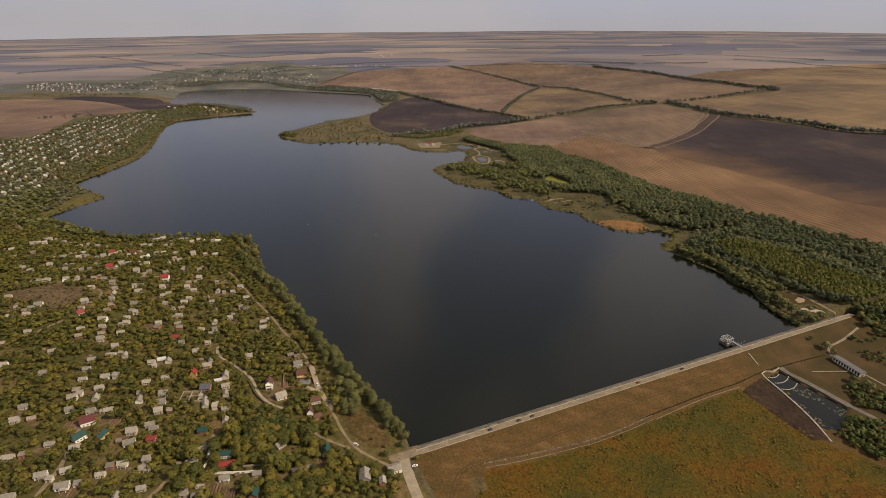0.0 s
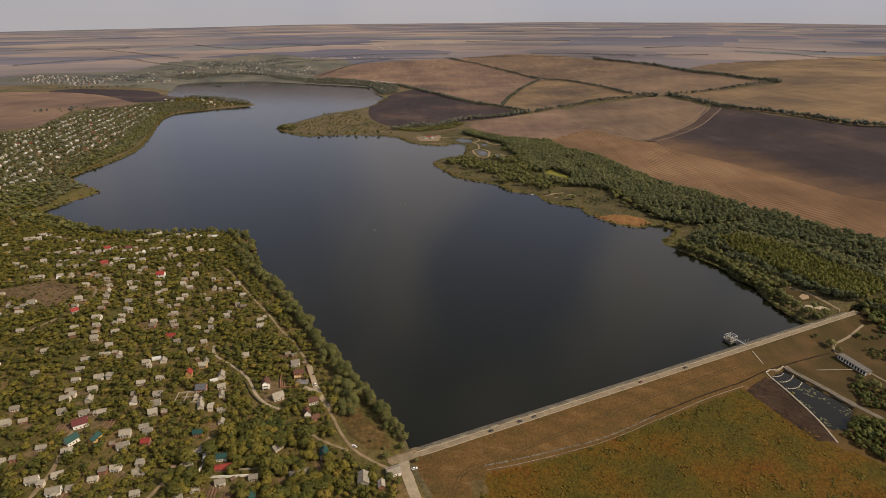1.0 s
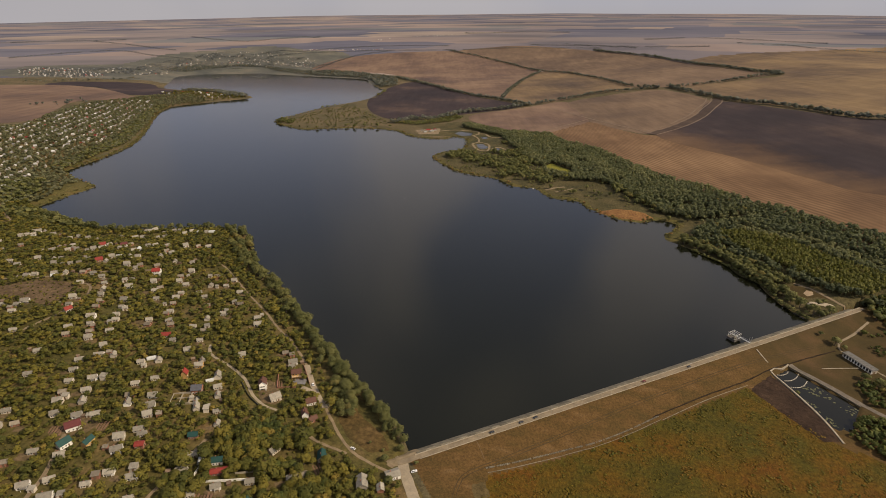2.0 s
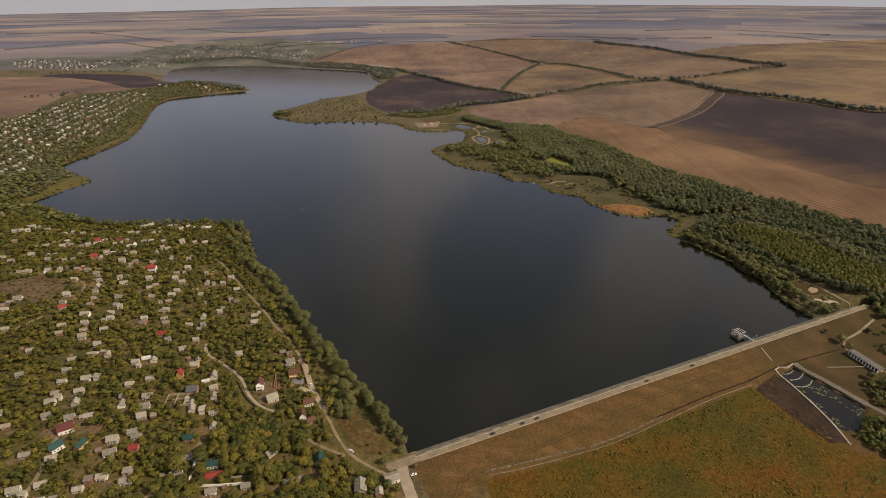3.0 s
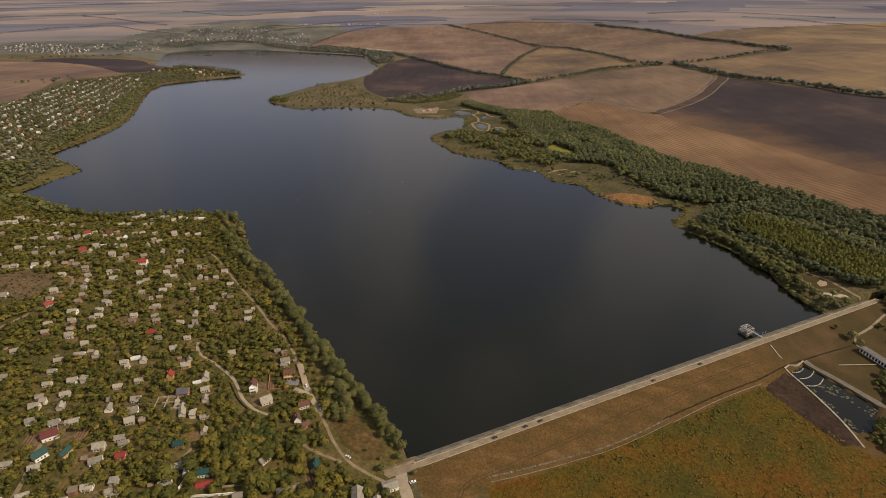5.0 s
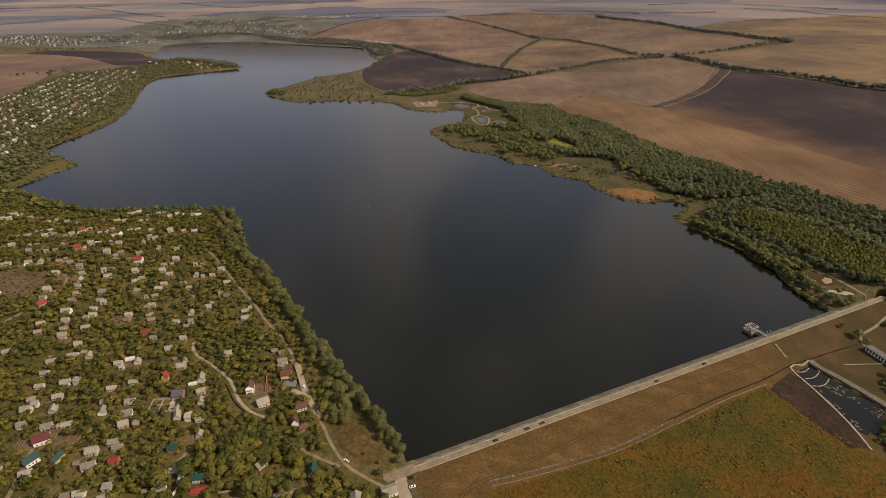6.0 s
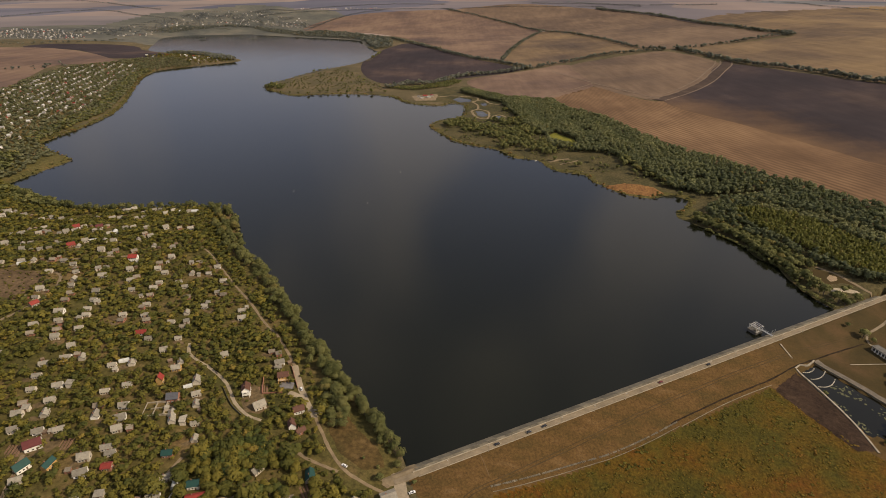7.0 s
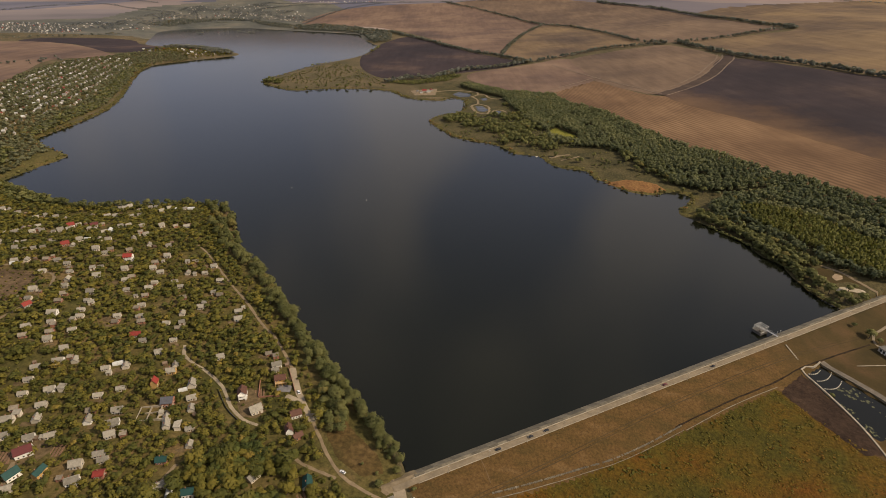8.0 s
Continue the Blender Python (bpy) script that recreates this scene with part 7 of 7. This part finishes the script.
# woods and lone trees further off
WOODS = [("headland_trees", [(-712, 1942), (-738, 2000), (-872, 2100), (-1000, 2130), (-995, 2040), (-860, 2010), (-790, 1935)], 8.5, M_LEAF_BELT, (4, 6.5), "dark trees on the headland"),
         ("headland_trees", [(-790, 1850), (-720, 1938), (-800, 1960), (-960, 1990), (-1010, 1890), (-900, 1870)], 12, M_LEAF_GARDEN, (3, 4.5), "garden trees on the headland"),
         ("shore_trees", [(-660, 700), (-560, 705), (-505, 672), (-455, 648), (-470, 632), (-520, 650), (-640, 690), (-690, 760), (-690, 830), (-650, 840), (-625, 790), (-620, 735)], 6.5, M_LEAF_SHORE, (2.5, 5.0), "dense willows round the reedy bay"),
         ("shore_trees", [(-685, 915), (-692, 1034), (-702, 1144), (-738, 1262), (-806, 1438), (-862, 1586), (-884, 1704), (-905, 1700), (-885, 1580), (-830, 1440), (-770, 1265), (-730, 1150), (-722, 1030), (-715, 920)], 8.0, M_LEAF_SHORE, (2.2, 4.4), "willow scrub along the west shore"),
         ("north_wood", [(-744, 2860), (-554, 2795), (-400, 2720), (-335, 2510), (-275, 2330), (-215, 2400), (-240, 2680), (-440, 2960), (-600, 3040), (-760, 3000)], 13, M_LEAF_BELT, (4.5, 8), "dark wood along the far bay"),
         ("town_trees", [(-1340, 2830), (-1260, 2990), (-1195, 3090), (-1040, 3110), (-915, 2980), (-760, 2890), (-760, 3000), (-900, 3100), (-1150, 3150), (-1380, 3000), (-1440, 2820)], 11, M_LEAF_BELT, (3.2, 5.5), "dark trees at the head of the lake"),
         ("pine_row", [(-146, 1452), (-79, 1432), (14, 1478), (52, 1560), (30, 1590), (-10, 1530), (-80, 1478), (-140, 1480)], 6.0, M_LEAF_SHORE, (2.4, 3.6), "row of tall grey-green trees behind the shore"),
         ("cape_trees", [(-476, 1512), (-446, 1500), (-410, 1446), (-425, 1425), (-462, 1455)], 7.0, M_LEAF_SHORE, (3, 5), "trees on the tip of the cape")]
for k, (name, outline, gap, mat, (lo, hi), label) in enumerate(WOODS):
    px, py = scatter(outline, gap, 180 + k)
    keep = land(px, py)[1] > 2.5
    px, py = px[keep], py[keep]
    r_ = rng.uniform(lo, hi, len(px))
    trees_as_stuff(name, px, py, r_, r_ * rng.uniform(1.2, 1.9, len(px)), 24, 0.48, mat, label, 190 + k)
for k, (pts, gap, wide) in enumerate((([(-449, 1590), (-400, 1715), (-335, 1874), (-308, 1972), (-262, 2059), (-246, 2211)], 14, 7), ([(-400, 1400), (-360, 1372), (-285, 1392), (-211, 1398), (-150, 1400)], 22, 8),
                                      ([(-1640, 2128), (-1498, 2224), (-1357, 2436)], 12, 8), ([(-1195, 1545), (-1180, 1600), (-1130, 1590), (-1162, 1672), (-1060, 1640)], 14, 14))):
    px, py = along_line(pts, gap, wide, 200 + k)
    keep = land(px, py)[1] > 3
    px, py = px[keep], py[keep]
    r_ = rng.uniform(2.5, 5.5, len(px))
    trees_as_stuff("hedge_trees", px, py, r_, r_ * 1.7, 26, 0.48, M_LEAF_SHORE if k < 2 else M_LEAF_BELT, "loose row of trees and bushes", 205 + k)

# scrub over the grassy cape
px, py = scatter([(-440, 1480), (-395, 1425), (-290, 1410), (-160, 1415), (-150, 1500), (-200, 1540), (-270, 1700), (-320, 1800), (-390, 1660)], 12, 250)
keep = (land(px, py)[1] > 4) & ~within(px, py, [(-280, 2070), (-140, 2560), (255, 1795), (-84, 1532), (-166, 1524), (-250, 1720)]) & (wobble(px, py, 60, 251) > -0.5)
px, py = px[keep], py[keep]
r_ = rng.uniform(1.4, 3.2, len(px))
trees_as_stuff("scrub", px, py, r_, r_ * 1.3, 16, 0.55, M_LEAF_SHORE, "low grey-green scrub over the grassy cape", 252, "bushes")
# far villages and belts
FAR_VILLAGE = [(-1969, 2524), (-1938, 2643), (-1762, 2656), (-1600, 2530), (-1520, 2440), (-1590, 2330), (-1673, 2340), (-1843, 2370)]
vx, vy = rows_of(FAR_VILLAGE, 35, 30, 19, 210, 0.8)
far_houses("village_houses", vx, vy, 35, "pale houses of a far village", 211, 4.2)
VALLEY = [(-1998, 2560), (-1727, 2620), (-1594, 2893), (-1520, 3190), (-1420, 3420), (-1150, 3560), (-909, 3480), (-701, 3320), (-723, 3150), (-963, 3110), (-1079, 3110), (-1235, 3060), (-1370, 2860), (-1360, 2600), (-1666, 2560)]
tx, ty = scatter(VALLEY, 15, 212)
keep = (wobble(tx, ty, 160, 213) + 0.5 * wobble(tx, ty, 50, 214) > -0.15) & (land(tx, ty)[1] > 4)
tx, ty = tx[keep], ty[keep]
r_ = rng.uniform(2.6, 5.0, len(tx))
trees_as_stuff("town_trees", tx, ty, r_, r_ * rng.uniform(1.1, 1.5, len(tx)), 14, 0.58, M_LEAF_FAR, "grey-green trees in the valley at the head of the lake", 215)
tx, ty = scatter(FAR_VILLAGE, 12, 216)
r_ = rng.uniform(2.0, 3.6, len(tx))
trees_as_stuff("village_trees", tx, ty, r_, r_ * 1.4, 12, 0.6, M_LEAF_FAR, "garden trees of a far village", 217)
for k, (outline, pitch, gap, share) in enumerate(((VALLEY, 58, 24, 0.34), ([(-1210, 3090), (-1080, 3180), (-930, 3190), (-760, 3120), (-780, 3230), (-1000, 3300), (-1230, 3230)], 34, 22, 0.5),
                                                  ([(-963, 3700), (-740, 3735), (-440, 3800), (-440, 3830), (-760, 3770), (-960, 3740)], 24, 22, 0.7), ([(-592, 4060), (-391, 4130), (-141, 4225), (162, 4300), (160, 4340), (-400, 4190)], 34, 26, 0.5))):
    vx, vy = rows_of(outline, 20, pitch, gap, 222 + k, share)
    keep = land(vx, vy)[1] > 8
    far_houses("town_houses", vx[keep], vy[keep], 20, "pale houses of a far town", 226 + k, 6.5)
FAR_BELTS = [[(-1077, 3344), (-935, 3602), (-660, 3715), (-361, 3795), (29, 3830)], [(-2256, 2859), (-2143, 3075), (-2041, 3209), (-1897, 3294), (-1694, 3210), (-1457, 3176)], [(-2224, 3522), (-1990, 3501), (-1811, 3449), (-1663, 3422)],
             [(-738, 3059), (-671, 3378), (-567, 3618), (-396, 3770)], [(29, 3827), (422, 3847), (780, 3686), (974, 3572)], [(-1751, 3874), (-1393, 3823), (-1201, 3944), (-930, 4129)], [(1700, 3300), (1873, 3141), (1962, 2933), (2140, 2708)],
             [(804, 3809), (1111, 3550), (1506, 3236)], [(-1090, 3552), (-715, 3822), (-345, 3937), (6, 3955)], [(583, 3890), (950, 3671), (1165, 3446)], [(1300, 3700), (1720, 3480), (2100, 3120)], [(150, 4330), (560, 4290), (900, 4160)], [(-2560, 3300), (-2330, 3480), (-2080, 3640)]]
for k, pts in enumerate(FAR_BELTS):
    px, py = along_line(pts, 6, 6, 240 + k)
    keep = wobble(px, py, 130, 260 + k) > -0.9
    px, py = px[keep], py[keep]
    r_ = rng.uniform(2.6, 4.6, len(px))
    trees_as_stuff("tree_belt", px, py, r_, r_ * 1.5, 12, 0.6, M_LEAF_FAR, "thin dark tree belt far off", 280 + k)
for k, (ix, iy, rx, ry) in enumerate(ISLANDS):
    px, py = scatter([(ix - rx * 0.8, iy), (ix, iy - ry * 0.6), (ix + rx * 0.8, iy), (ix, iy + ry * 0.6)], 6, 240 + k)
    r_ = rng.uniform(2.5, 4.0, len(px))
    trees_as_stuff("reed_island", px, py, r_, r_, 24, 0.5, M_LEAF_BELT, "low reedy island at the head of the lake", 245 + k, "island")
# reeds along the water
line = np.repeat(LAKE, 7, 0)
line = line[(line[:, 1] > 640) & (line[:, 1] < 1800)]
px, py = line[:, 0] + rng.uniform(-9, 9, len(line)), line[:, 1] + rng.uniform(-9, 9, len(line))
dd = land(px, py)[1]
keep = (dd > -2.5) & (dd < 7)
px, py = px[keep], py[keep]
r_ = rng.uniform(1.2, 2.6, len(px))
trees_as_stuff("reeds", px, py, r_, r_ * 0.9 + 0.6, 9, 0.6, foliage("reeds", (0.065, 0.062, 0.020), (0.105, 0.092, 0.028), (0.15, 0.12, 0.04), (0.16, 0.09, 0.03), 0.15), "olive reeds fringing the shore", 250, "reeds", 3)

# ponds, yards and tracks beyond the lake
for outline in ([(23, 1325), (39, 1350), (70, 1331), (61, 1300), (37, 1295)], [(69, 1206), (85, 1198), (96, 1161), (82, 1145), (72, 1159)], [(84, 1280), (96, 1292), (102, 1265), (90, 1253)],
                [(102, 1143), (115, 1153), (125, 1130), (111, 1113)]):
    patch("fish_pond", outline, M_WATER, 0.3, "small still fish pond among reeds", "pond", 5)
for k, pts in enumerate(([(66, 1300), (77, 1268), (76, 1224), (62, 1206), (65, 1165), (73, 1134), (89, 1126), (97, 1172), (94, 1200), (76, 1224)], [(79, 1312), (97, 1318), (106, 1284), (123, 1268), (144, 1280)],
                         [(-70, 1330), (-30, 1342), (0, 1356), (30, 1362), (79, 1345), (79, 1312), (66, 1300)], [(98, 1120), (104, 1150), (118, 1160), (130, 1135)])):
    ribbon("pond_bank", pts, 4.5, M_SANDBANK, 0.5, "pale sandy bank between fish ponds", "bank", 6, 0.8, 270 + k)
ribbon("sandy_path", [(166, 847), (183, 856), (200, 860)], 5, M_SANDBANK, 0.4, "pale bare strip in the marsh", "path", 4, 0.8, 275)
ribbon("sandy_path", [(180, 835), (196, 842), (212, 849)], 3, M_SANDBANK, 0.4, "pale bare strip in the marsh", "path", 4, 0.8, 276)
patch("farm_yard", [(-78, 1362), (-14, 1386), (-18, 1312), (-66, 1308)], M_DIRT, 0.4, "pale trodden yard near the shore", "yard", 5)
far_houses("yard_buildings", np.array([-60.0, -45, -36, -52, -28]), np.array([1345.0, 1350, 1338, 1330, 1356]), 20, "brown farm buildings on the far shore", 260, 9, (2, 2, 0))
M_FIELDTRACK = plain("pale field track", (0.160, 0.110, 0.072), 0.95, 0.05, 0.25)
M_FALLOW = furrowed("trodden dark headland", [(0.32, (0.050, 0.036, 0.030)), (0.54, (0.075, 0.053, 0.042)), (0.76, (0.115, 0.080, 0.058))], SOFT, 30, 50, 0.05, 0.01)
ARC = np.array([(832, 1674), (800, 1610), (745, 1531), (673, 1427), (592, 1335), (529, 1285), (480, 1247)], float)
ribbon("field_headland", ARC.tolist(), 22, M_FALLOW, 0.95, "dark trodden strip along the curved field edge", "track", 12, 3.0, 260, 0.1)
for k, (dx, dy) in enumerate(((-13, 9), (-24, 17), (12, -9))):
    ribbon("field_track", (ARC + (dx, dy)).tolist(), 3.2, M_FIELDTRACK, 1.05, "pale curved wheel track across the fields", "track", 12, 0.8, 261 + k, 0.1)
ribbon("field_track", [(489, 1257), (455, 1355), (403, 1505), (335, 1735)], 4.0, M_FIELDTRACK, 0.95, "field edge track", "track", 12, 0.8, 265, 0.1)
ribbon("field_track", [(403, 1505), (312, 1410), (243, 1346)], 3.0, M_FIELDTRACK, 0.95, "field edge track", "track", 12, 0.8, 266, 0.1)

boat = thing("rowing_boat", 147, 857, 0, 35, "small white boat moored off the reeds", "boat")
bm = bmesh.new()
rim = [(-2.2, -0.7), (1.0, -0.8), (2.6, 0), (1.0, 0.8), (-2.2, 0.7)]
top = [bm.verts.new((x, y, 0.55)) for x, y in rim]
keel = [bm.verts.new((x * 0.85, y * 0.6, -0.15)) for x, y in rim]
inner = [bm.verts.new((x * 0.92, y * 0.88, 0.5)) for x, y in rim]
floor_ = [bm.verts.new((x * 0.8, y * 0.55, 0.05)) for x, y in rim]
for ring_a, ring_b in ((keel, top), (top, inner), (inner, floor_)):
    for k in range(5):
        bm.faces.new((ring_a[k], ring_a[(k + 1) % 5], ring_b[(k + 1) % 5], ring_b[k]))
bm.faces.new(keel[::-1]), bm.faces.new(floor_)
part("hull", bm, M_WALL_WHITE, boat)
for x in (-1.0, 0.5):
    part("bench", boxed((x - 0.15, -0.62, 0.36, x + 0.15, 0.62, 0.42)), M_DOOR, boat)

# mooring buoys out on the lake
buoy = thing("mooring_buoy", -200.5, 710.5, 0, 0, "small white mooring buoy afloat on the lake", "buoy", "buoys on the lake")
bm = bmesh.new()
bmesh.ops.create_uvsphere(bm, u_segments=10, v_segments=7, radius=0.5, matrix=Matrix.Translation((0, 0, 0.25)) @ Matrix.Diagonal((1, 1, 0.7, 1)))
part("float", bm, M_WALL_WHITE, buoy)
bm = bmesh.new()
rod(bm, (0, 0, 0.5), (0, 0, 1.1), 0.06, 0.04, 6)
part("staff", bm, M_STEEL, buoy)
for x, y in ((-96.8, 671.6), (-64.1, 794.0)):
    copy_thing(buoy, pose(x, y, 0))
